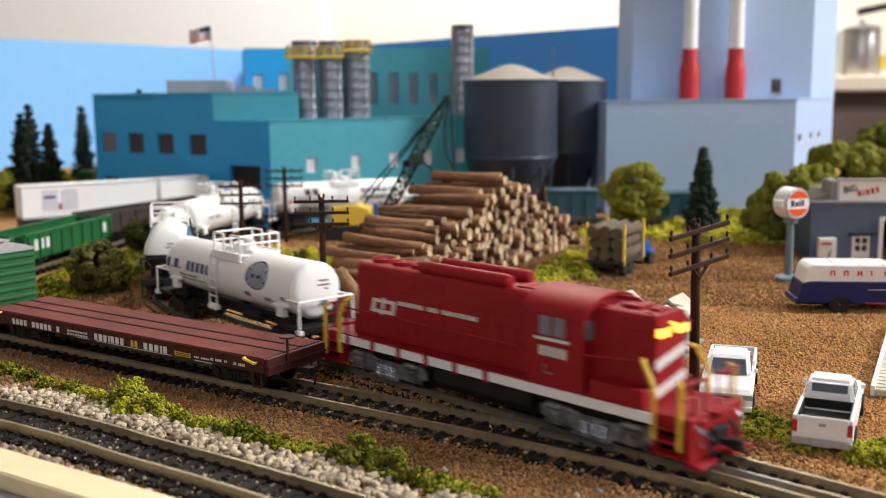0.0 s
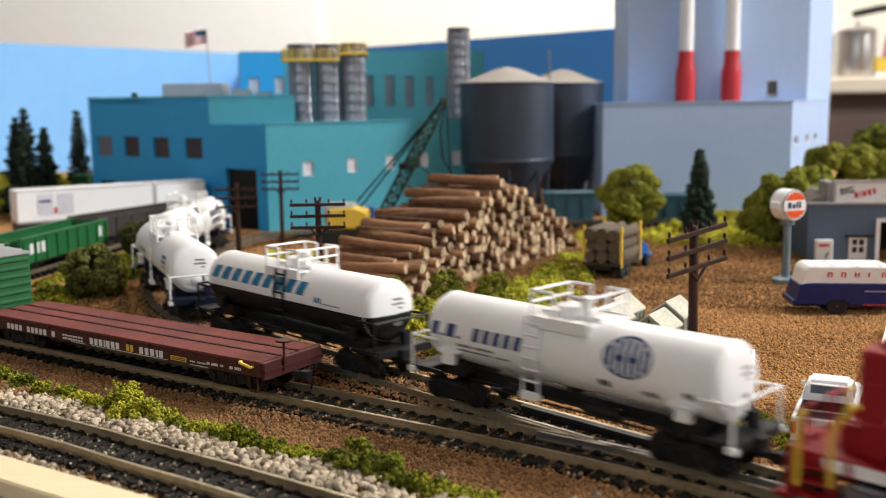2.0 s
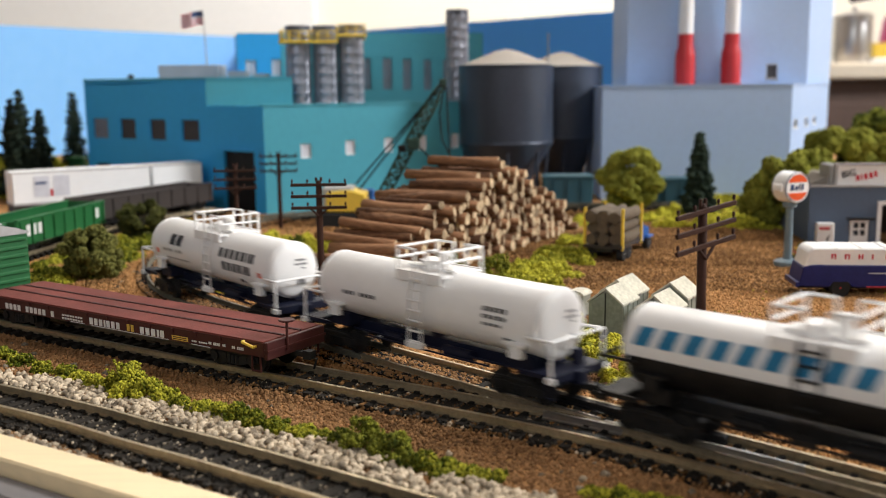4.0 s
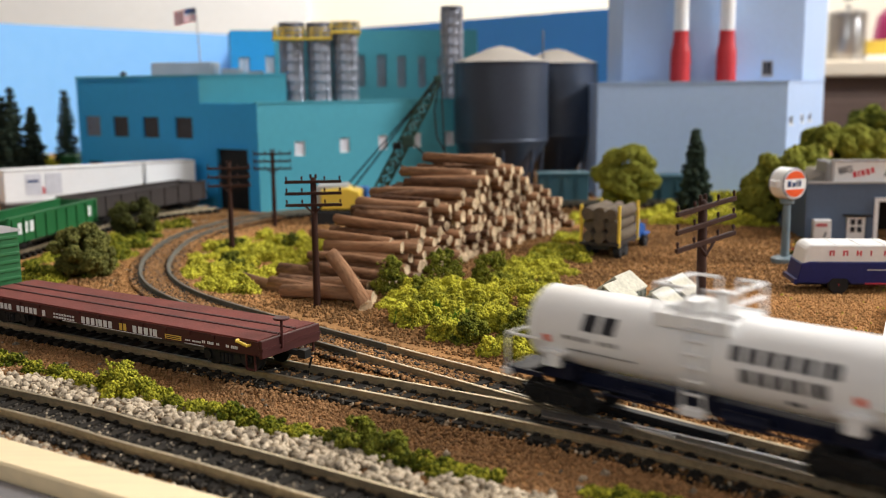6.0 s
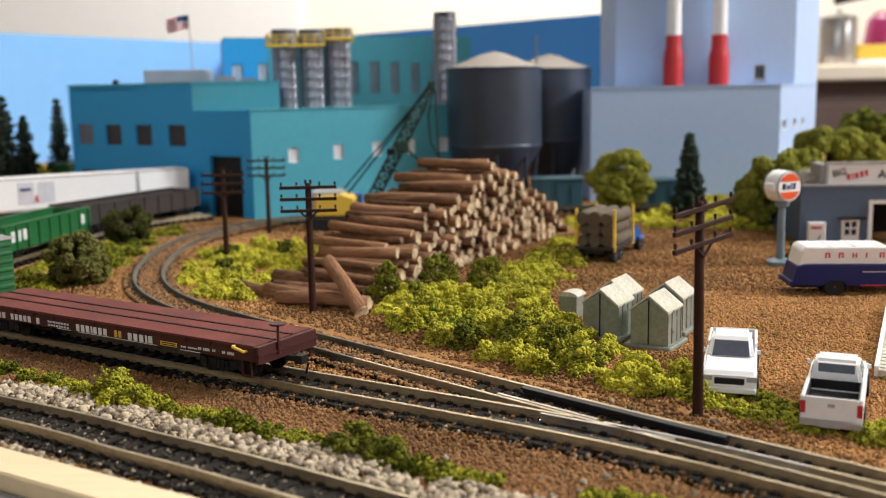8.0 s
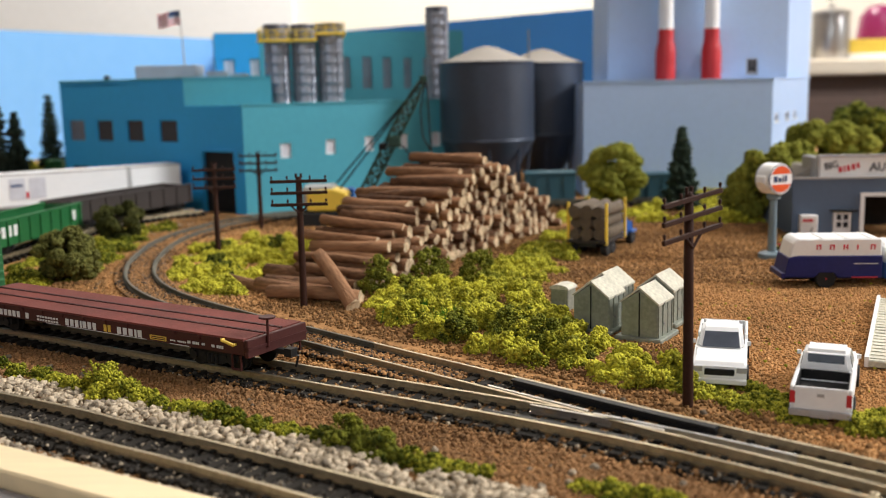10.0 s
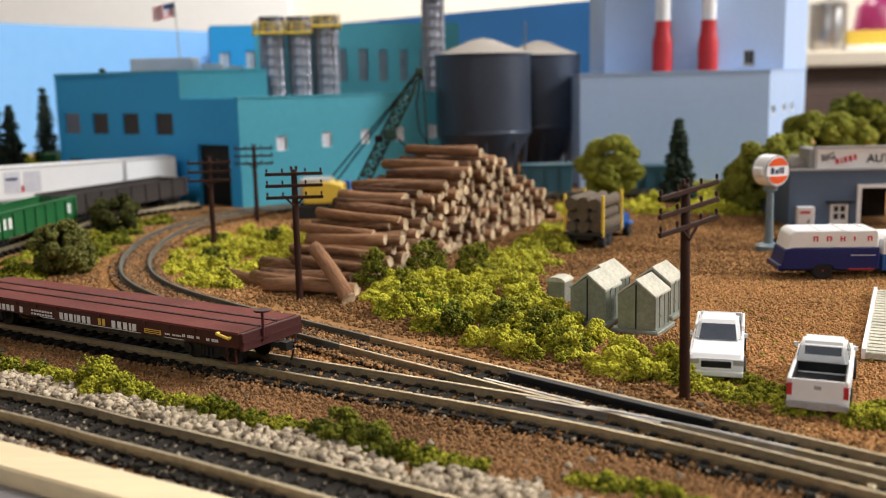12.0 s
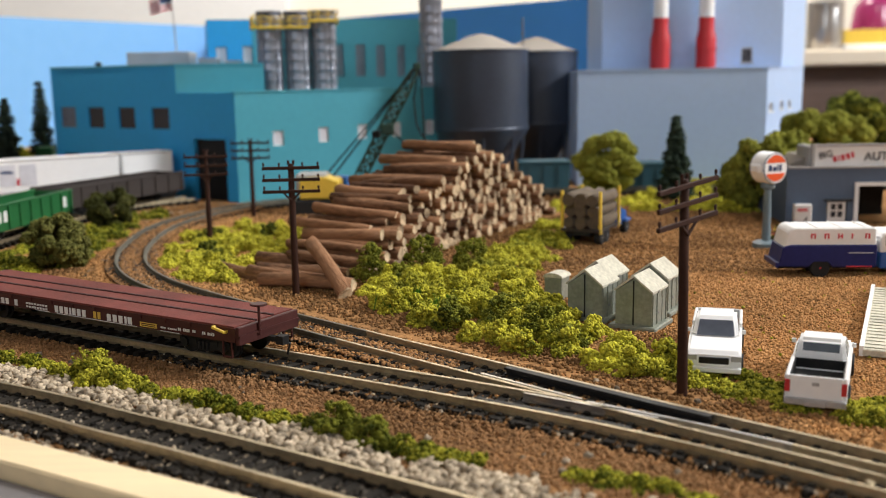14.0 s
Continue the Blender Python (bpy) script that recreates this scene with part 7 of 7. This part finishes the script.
for line, a, b, seed, material, dens in ((SIDING, s_near(SIDING, -60, 217), len(SIDING) - 8, 34, M_YARD, 1.3), (SIDING, s_near(SIDING, -60, 217), len(SIDING) - 8, 49, M_CINDER, 1.6), (SIDING, s_near(SIDING, -60, 217), len(SIDING) - 8, 50, M_STONE, 0.3),
                                         (SPUR, S0 + 20, S0 + 215, 35, M_YARD, 1.2), (SPUR, S0 + 20, S0 + 215, 45, M_CINDER, 1.2), (SPUR, S0 + 20, S0 + 330, 36, M_STONE, 0.4),
                                         (SPUR, S0 + 205, S0 + 520, 46, M_DIRT, 2.6), (SPUR, S0 + 205, S0 + 520, 47, M_YARD, 1.6), (SPUR, S0 + 205, S0 + 520, 48, M_CINDER, 1.2)):
    pts, d = along(line, -8.2, 8.2, a, b, dens, seed)
    # past the turnout the grains bury the ties almost to their tops
    z = np.full(len(d), -1.75 if a > S0 + 100 else -2.25) + 0.45 * g.uniform(size=len(d))
    if a > S0 + 100:
        clear = np.abs(np.abs(d) - 4.6) > 0.9
        pts, d, z = pts[clear], d[clear], z[clear]
    stuff("track_gravel", scatter_mesh("track_gravel", np.column_stack([pts, z]), g.uniform(0.25, 0.62, len(d)), material, OCTA, 0.25, 0.8, seed), "mixed brown and grey grains between the rails", "gravel")
for line, a, b, lo, hi, seed, material in ((SIDING, s_near(SIDING, -118, 252), len(SIDING) - 8, -11.5, -8.3, 37, M_DIRT), (SIDING, s_near(SIDING, -118, 252), F_FROG + 4, 8.3, 11.5, 38, M_YARD),
                                     (SPUR, S0 + 10, S0 + 470, -11.5, -8.3, 39, M_YARD), (SPUR, S_FROG - 4, S0 + 470, 8.3, 11.5, 40, M_YARD)):
    pts, d = along(line, lo, hi, a, b, 2.4, seed)
    ok = np.minimum(dist_to(SPUR, pts), dist_to(SIDING, pts)) > 8.0
    pts = pts[ok]
    z = -2.45 + 0.25 * g.uniform(size=len(pts)) - 0.12 * (np.abs(d[ok]) - 8.3)
    stuff("shoulder_gravel", scatter_mesh("shoulder_gravel", np.column_stack([pts, z]), g.uniform(0.3, 0.62, len(pts)), material, OCTA, 0.25, 0.9, seed), "brown gravel heaped against the rails", "gravel")
pts = np.concatenate([spread(FORE, 0.012, 41), spread(SHOULDER, 0.012, 42)])
dd = track_distance(pts)
pts = pts[(dd > 8) & (pts[:, 1] > edge_y(pts[:, 0]) + 2)]
stuff("loose_stones", scatter_mesh("loose_stones", lift(pts, 0.4), g.uniform(0.4, 1.0, len(pts)), M_STONE, ICOSA, 0.2, 0.8, 9), "a few pale stones strewn over the dirt", "stones")


# ---- foliage: many small foam crumbs heaped in lumps
def lump_points(x, y, z, rx, ry, h, n, g, hollow=0.55):
    v = g.normal(size=(n, 3))
    v /= np.linalg.norm(v, axis=1)[:, None]
    v[:, 2] = np.abs(v[:, 2])
    r = g.uniform(hollow, 1.0, (n, 1)) ** 0.6
    ph = g.uniform(0, 6.28, 3)
    bump = 1 + 0.26 * np.sin(v[:, :1] * 7 + ph[0]) * np.sin(v[:, 1:2] * 7 + ph[1]) + 0.16 * np.sin(v[:, 2:3] * 11 + ph[2])
    return np.column_stack([x + v[:, 0] * rx * (r * bump)[:, 0], y + v[:, 1] * ry * (r * bump)[:, 0], z + v[:, 2] * h * (r * bump)[:, 0]])


def foam_patch(name, lumps, material, label, seed, crumb=0.55, dens=5.0, dark=None):
    """Ground cover of one patch: lumps of (x, y, radius, height)."""
    g = np.random.RandomState(seed)
    P = []
    for x, y, r, h in lumps:
        z = ground_height(x, y) - 0.6
        ry = r * g.uniform(0.8, 1.2)
        P.append(lump_points(x, y, z, r * 0.8, ry * 0.8, h * 0.8, int(dens * r * (r + h) * 0.8) + 12, g))
        # smaller knobs over the lump give it a cauliflower outline
        for k in range(int(7 + r * 2.2)):
            v = g.normal(size=3)
            v /= np.linalg.norm(v)
            v[2] = abs(v[2])
            s = g.uniform(0.75, 1.55)
            n = int(dens * s * s * 5.5) + 8
            w = g.normal(size=(n, 3))
            w /= np.linalg.norm(w, axis=1)[:, None]
            c = np.array([x + v[0] * r * 0.85, y + v[1] * ry * 0.85, z + v[2] * h * 0.88])
            P.append(c + w * s * g.uniform(0.6, 1.0, (n, 1)) ** 0.5 * np.array([1, 1, 0.85]))
    P = np.concatenate(P)
    P = P[(track_distance(P[:, :2]) > 8.2) & (P[:, 1] > edge_y(P[:, 0]) + 1)]
    me = scatter_mesh(name, P, crumb * 0.66 * g.uniform(0.45, 1.6, len(P)), material, OCTA, 0.45, 1.0, seed)
    stuff(name, me, label, "foliage")


def random_lumps(poly, density, r0, r1, h0, h1, seed):
    g = np.random.RandomState(seed)
    return [(x, y, g.uniform(r0, r1), g.uniform(h0, h1)) for x, y in spread(poly, density, seed)]


THICKET = [(-24, 264), (-6, 238), (14, 217), (30, 202), (42, 190), (50, 190), (44, 206), (36, 228), (32, 246), (26, 262), (20, 285), (4, 300), (-10, 302), (-20, 285)]
foam_patch("thicket", random_lumps(THICKET, 0.042, 1.8, 3.8, 2.2, 7.4, 51), M_FOAM, "thick yellow-green foam bushes beside the track", 51, 0.5, 9.0)
foam_patch("thicket", [(2, 238, 5.0, 8.5), (14, 234, 6.0, 9.5), (22, 229, 5.5, 8.5), (28, 218, 4.2, 6.0), (-22, 294, 6.0, 13.0), (-6, 300, 7.5, 15.0), (9, 308, 7.0, 13.0), (-13, 288, 4.5, 8.0), (-12, 268, 4.0, 5.0), (5, 258, 4.5, 6.0), (16, 250, 4.5, 6.5), (28, 236, 4.0, 6.0)],
           M_FOAMDARK, "darker green foam bushes in the thicket", 52, 0.5, 8.0)
foam_patch("thicket", random_lumps([(0, 300), (22, 286), (30, 310), (44, 345), (56, 400), (46, 408), (32, 372), (14, 330)], 0.03, 2.2, 4.5, 1.8, 5.0, 53), M_FOAM, "green foam undergrowth along the log pile", 53, 0.55, 6.0)
foam_patch("weeds", random_lumps([(44, 190), (52, 180), (66, 168), (84, 152), (96, 146), (92, 160), (74, 176), (58, 194), (50, 198)], 0.11, 1.4, 3.4, 0.9, 3.0, 54), M_FOAM, "low green weeds by the parked pickups", 54, 0.45, 8.0)
foam_patch("weeds", random_lumps([(-92, 322), (-80, 300), (-66, 292), (-52, 316), (-50, 350), (-56, 400), (-76, 420), (-96, 400), (-100, 360)], 0.026, 2.4, 5.5, 1.5, 5.0, 55), M_FOAM, "yellow-green bushes inside the track curve", 55, 0.6, 5.0)
foam_patch("weeds", [(-82, 345, 6, 5.5), (-76, 330, 5, 5), (-88, 375, 7, 6), (-70, 392, 6, 5), (-72, 312, 4, 4)], M_FOAMDARK, "dark green bushes inside the track curve", 56, 0.6, 5.0)
foam_patch("weeds", random_lumps([(-160, 318), (-126, 318), (-122, 350), (-128, 420), (-124, 462), (-142, 455), (-152, 400)], 0.022, 2.4, 5.0, 1.2, 4.0, 57), M_FOAM, "yellow-green weeds outside the track curve", 57, 0.6, 5.0)
foam_patch("weeds", random_lumps([(55, 440), (120, 430), (180, 430), (180, 545), (80, 545), (60, 500)], 0.006, 4, 9, 2, 6, 58), M_FOAM, "far green scrub before the mill", 58, 1.0, 1.6)
foam_patch("weeds", random_lumps([(-330, 560), (-235, 575), (-225, 640), (-340, 700)], 0.010, 6, 12, 10, 24, 59), M_FOAM, "far yellow-green scrub beside the factory", 59, 1.3, 1.2)
foam_patch("weeds", [(-103, 216, 3.2, 3.0), (-96, 211, 2.8, 2.6), (-90, 208, 3.0, 3.0), (-85, 204, 2.6, 2.4), (-110, 221, 3.4, 3.4), (-117, 226, 3.4, 3.0), (-80, 201, 2.4, 1.8)], M_FOAM, "small yellow-green tufts by the siding", 60, 0.42, 8.0)
foam_patch("bush", [(-73, 197.5, 4.8, 8.2), (-66.5, 193, 4.8, 6.2), (-79, 199, 3.6, 4.2), (-61.5, 190, 3.4, 4.0), (-71, 192, 3.2, 4.4)], M_FOAM, "olive green foam bush beside the ballast", 61, 0.42, 9.0)
foam_patch("weeds", [(-57, 186, 3.0, 3.0), (-53, 183, 2.8, 2.8), (-49, 180, 3.0, 3.0), (-44.5, 177.5, 3.0, 4.0), (-40, 175.5, 2.8, 3.4), (-35.5, 172.5, 3.0, 2.8), (-31, 170, 2.8, 2.6), (-27, 168, 2.4, 2.0)], M_FOAM, "yellow-green tufts beside the ballast", 62, 0.42, 9.0)
foam_patch("bush", [(-19, 163, 4.3, 7.2), (-13.5, 160, 4.0, 5.8), (-22.5, 165, 2.6, 3.4), (-10.5, 157.5, 2.8, 3.4)], M_FOAMDARK, "mid green foam bush beside the ballast", 63, 0.42, 9.0)
foam_patch("weeds", [(-7, 155, 2.8, 3.0), (-3.5, 153, 2.6, 2.6), (1.0, 150.5, 2.4, 2.0), (4, 150, 2.2, 1.8), (-4, 151, 2, 1.5)], M_FOAM, "yellow-green tufts beside the ballast", 64, 0.4, 9.0)
foam_patch("weeds", [(24, 141, 3.0, 1.8), (28, 138.5, 2.8, 1.8), (32, 137, 2.4, 1.4), (20, 143, 2.2, 1.2), (36, 133, 2.4, 1.3)], M_FOAM, "dull yellow tufts at the layout edge", 65, 0.4, 9.0)
# blades of bright grass in the thicket
gb = np.random.RandomState(8)
bm = bmesh.new()
for k in range(170):
    cx, cy = ((-8, 262), (2, 255), (-14, 256), (-2, 250))[k % 4]
    x, y = cx + gb.normal() * 2.2, cy + gb.normal() * 2.2
    zz = ground_height(x, y)
    h, dx, dy = gb.uniform(3.0, 5.5), gb.normal() * 0.9, gb.normal() * 0.9
    q = [bm.verts.new(p) for p in ((x - 0.16, y, zz), (x + 0.16, y, zz), (x + dx * 0.5 + 0.1, y + dy * 0.5, zz + h * 0.6), (x + dx, y + dy, zz + h), (x + dx * 0.5 - 0.1, y + dy * 0.5, zz + h * 0.6))]
    bm.faces.new(q)
tagged(part("grass", bm, M_GRASS), "bright green grass blades in the thicket", "grass", kind="stuff")


def tree(name, x, y, base, blobs, material, label, category, crumb, dens, trunk_r, trunk_h, seed, group=""):
    """Twig trunk with limbs and a crown of foam crumbs in uneven clumps."""
    t = empty(name, at_mm(x, y, base), label, category, group)
    g = np.random.RandomState(seed)
    bm = lathe([(trunk_r * 1.4, -1), (trunk_r, trunk_h * 0.3), (trunk_r * 0.6, trunk_h)], 8)
    for k in range(5):
        a = k * 1.3 + g.uniform(0, 0.6)
        r = blobs[0][3] * 0.7
        rod(bm, (0, 0, trunk_h * (0.45 + 0.1 * k)), (r * math.cos(a), r * math.sin(a), trunk_h * (0.8 + 0.12 * k)), trunk_r * 0.5, trunk_r * 0.2, seg=6)
    part("trunk", bm, M_TRUNK, t)
    P = []
    for bx, by, bz, r, h in blobs:
        for k in range(44):
            v = g.normal(size=3)
            v /= np.linalg.norm(v)
            c = np.array([bx, by, bz]) + v * np.array([r, r, h]) * g.uniform(0.62, 0.86)
            rr = r * g.uniform(0.15, 0.32)
            n = int(dens * rr * rr * 1.3)
            w = g.normal(size=(n, 3))
            w /= np.linalg.norm(w, axis=1)[:, None]
            P.append(c + w * rr * (g.uniform(0.25, 1.0, (n, 1)) ** 0.5) * np.array([1, 1, h / r]))
    P = np.concatenate(P)
    P[:, 2] = np.maximum(P[:, 2], 0.2)
    crown = new("crown", scatter_mesh("crown", P, crumb * g.uniform(0.6, 1.5, len(P)), material, OCTA, 0.35, 1.0, seed))
    crown.parent = t
    return t


tree("shrub", -128.5, 326, -3.4, [(0, 0, 9.0, 10.5, 9.0), (5, -1, 6, 7, 6)], M_SHRUB, "dull green twiggy shrub beside the curve", "shrub", 0.55, 26, 0.7, 9, 71, "shrubs by the curve")
tree("shrub", -138.5, 412, -3.4, [(0, 0, 9.0, 10.0, 9.5)], M_SHRUB, "dull green round shrub by the parked cars", "shrub", 0.6, 22, 0.7, 9, 72, "shrubs by the curve")
tree("tree", 80.5, 482, -3.4, [(0, 0, 20.5, 15.5, 14.0), (0, -1, 14, 14.5, 11)], M_TREE, "round olive green tree before the mill", "tree", 0.8, 15, 1.2, 16, 73)
tree("tree", 139, 432, -3.4, [(0, 0, 18.0, 15.0, 15.5), (14, 8, 20, 14, 15), (-9, 4, 12, 9, 12), (8, -2, 10, 11, 10)], M_TREE, "broad olive green tree behind the fuel sign", "tree", 0.8, 14, 1.2, 14, 74)
tree("tree", 186, 505, -3.4, [(0, 0, 24.0, 17.0, 17.0), (18, 4, 26, 16, 16)], M_TREE, "broad olive green tree beside the mill", "tree", 0.9, 12, 1.4, 18, 75)
tree("tree", 243, 592, -3.4, [(0, 0, 30.0, 20.0, 19.0), (20, 4, 24, 18, 16)], M_FOAMDARK, "darker green tree at the layout's far corner", "tree", 1.0, 11, 1.4, 22, 76)


def fir(x, y, base, h, r, seed, label):
    t = empty("fir_tree", at_mm(x, y, base), label, "fir tree", "dark firs")
    part("trunk", lathe([(0.9, -1), (0.6, h * 0.5), (0.15, h)], 8), M_TRUNK, t)
    g = np.random.RandomState(seed)
    P = []
    n_t = 17
    for k in range(n_t):
        u = k / (n_t - 1)
        rr = r * (1 - u) ** 0.8 * g.uniform(0.8, 1.1) + 0.6
        zz = h * (0.12 + 0.86 * u)
        nb = 9
        for b in range(nb):
            a = 6.283 * b / nb + g.uniform(-0.3, 0.3)
            ln = rr * g.uniform(0.7, 1.15)
            m = int(16 + ln * 7)
            q = g.uniform(0.05, 1, m)
            P.append(np.column_stack([np.cos(a) * ln * q + g.normal(size=m) * 0.5, np.sin(a) * ln * q + g.normal(size=m) * 0.5, zz - q * ln * 0.32 + g.normal(size=m) * 0.4]))
    P = np.concatenate(P)
    crown = new("crown", scatter_mesh("crown", P, 0.85 * g.uniform(0.6, 1.4, len(P)), M_FIR, OCTA, 0.4, 1.0, seed))
    crown.parent = t


fir(113, 480, -3.4, 40, 9.5, 81, "dark green fir tree before the mill wall")
fir(-248, 622, -3.0, 61, 10, 82, "tall dark fir tree beside the factory")
fir(-254, 560, -3.0, 63, 12, 83, "tall dark fir tree near the backdrop")
fir(-262, 566, -3.0, 58, 11, 84, "tall dark fir tree near the backdrop")
fir(-243, 560, -3.0, 52, 9, 85, "dark fir tree beside taller firs")


# ---- small yard things
def bin_box(x, y, w, dp, h, material, label, rz=0):
    b = empty("dumpster", at_mm(x, y, -3.4, rz), label, "dumpster")
    part("body", extrude([(-w / 2, 0), (-w / 2 - 0.8, h), (w / 2 + 0.8, h), (w / 2, 0)], -dp / 2, dp / 2), material, b, bevel=0.3)
    part("lid", boxes((-w / 2 - 1.2, w / 2 + 1.2, -dp / 2 - 0.5, dp / 2 + 0.5, h, h + 1.2)), material, b, bevel=0.3)
    for u in (-0.3, 0, 0.3):
        part("rib", boxes((u * w - 0.4, u * w + 0.4, -dp / 2 - 0.5, -dp / 2, 1, h - 1)), material, b)


bin_box(53.5, 505 + 18, 25, 14, 15.5, M_TEALCAR, "dull teal steel dumpster behind the log truck")
bin_box(104, 520, 26, 14, 14, M_TEALCAR, "dull teal steel dumpster by the mill wall")
bin_box(-236, 596, 8, 8, 22, M_GREEN, "green steel bin beside the factory")


def planter(x, y):
    p = empty("flower_planter", at_mm(x, y, -3.3), "small planter with red and yellow flowers at the sign's foot", "planter")
    part("trough", boxes((-3.6, 3.6, -1.6, 1.6, 0, 2.2)), M_BROWNCAR, p, bevel=0.2)
    g = np.random.RandomState(4)
    for nm, material, n, sz in (("leaves", M_FOAMDARK, 90, 0.5), ("red_blossom", M_REDTEXT, 22, 0.55), ("yellow_blossom", M_YELLOW, 22, 0.5)):
        P = lump_points(0, 0, 1.8, 3.8, 1.9, 5.2, n, g)
        ob = new(nm, scatter_mesh(nm, P, sz * g.uniform(0.7, 1.3, n), material, OCTA, 0.3, 1.0, 6))
        ob.parent = p


planter(121, 350)


def ribbed_panel():
    """A loose ribbed sheet at the edge of the yard."""
    p = empty("ribbed_panel", at_mm(103.5, 236, -2.9, 64.8), "white ribbed metal sheet lying on the yard gravel", "metal sheet")
    part("sheet", boxes((-34, 34, -17, 0, 0.0, 1.6)), M_SHEDROOF, p, bevel=0.2)
    for k in range(22):
        part("rib", boxes((-32.5 + k * 3.0, -31.5 + k * 3.0, -17.2, -0.6, 1.6, 1.8)), M_SHEDROOF, p)
    part("edge_rail", boxes((-34, 34, -0.4, 0.5, 0.0, 2.3)), M_WHITE, p)


ribbed_panel()


# ---- kitchen counter far behind the layout
k = empty("kitchen_counter", at_mm(0, 0, 0), "pale laminate kitchen counter over dark wooden cabinets", "counter")
part("worktop", boxes((470, 1500, 1500, 2100, 64, 88)), M_COUNTER, k, bevel=3)
part("cabinet_front", boxes((480, 1500, 1530, 2090, -880, 64)), M_CABINET, k, bevel=2)
for i in range(2):
    part("cabinet_door", boxes((500 + i * 330, 810 + i * 330, 1516, 1530, -780, 30)), M_CABINET, k, bevel=3)
c = empty("canister", at_mm(592, 1560, 88), "dull steel kitchen canister on the counter", "canister")
part("body", lathe([(26, 0), (27, 3), (27, 62), (25, 66)], 32), M_CHROME, c, smooth=True)
part("lid", lathe([(27.5, 64), (27.5, 72), (20, 76), (4, 78), (4, 84), (0, 85)], 32), M_CHROME, c, smooth=True)
c = empty("white_jar", at_mm(552, 1570, 88), "tall white jar on the counter", "jar")
part("body", lathe([(11, 0), (12, 3), (12, 90), (8, 98), (8, 110), (0, 111)], 24), M_WHITE, c, smooth=True)
c = empty("food_box", at_mm(668, 1570, 88), "yellow food carton on a white tray", "carton")
part("tray", boxes((-55, 70, -30, 40, 0, 8)), M_WHITE, c, bevel=2)
part("carton", boxes((-50, 60, -20, 30, 8, 30)), M_YELLOW, c, bevel=1)
c = empty("kettle", at_mm(700, 1640, 88), "magenta kettle on the counter", "kettle")
part("body", lathe([(34, 0), (38, 12), (30, 70), (18, 84), (0, 88)], 28), mat("magenta_enamel", (0.25, 0.02, 0.10), 0.3, var=0.08, blot=60), c, smooth=True)
c = empty("desk_lamp", at_mm(610, 1480, -1), "dark curved lamp arm above the counter", "lamp")
part("arm", rods(5.5, ((-55, 0, 178), (-25, 0, 184)), ((-25, 0, 184), (10, 0, 190)), ((10, 0, 190), (60, 0, 192)), ((60, 0, 192), (130, 20, 176)), ((130, 20, 176), (150, 30, 90)), seg=10), M_BLACK, c)
part("foot", lathe([(30, 89), (30, 95), (8, 98)], 24, centre=(150, 30, 0)), M_BLACK, c)


motions()
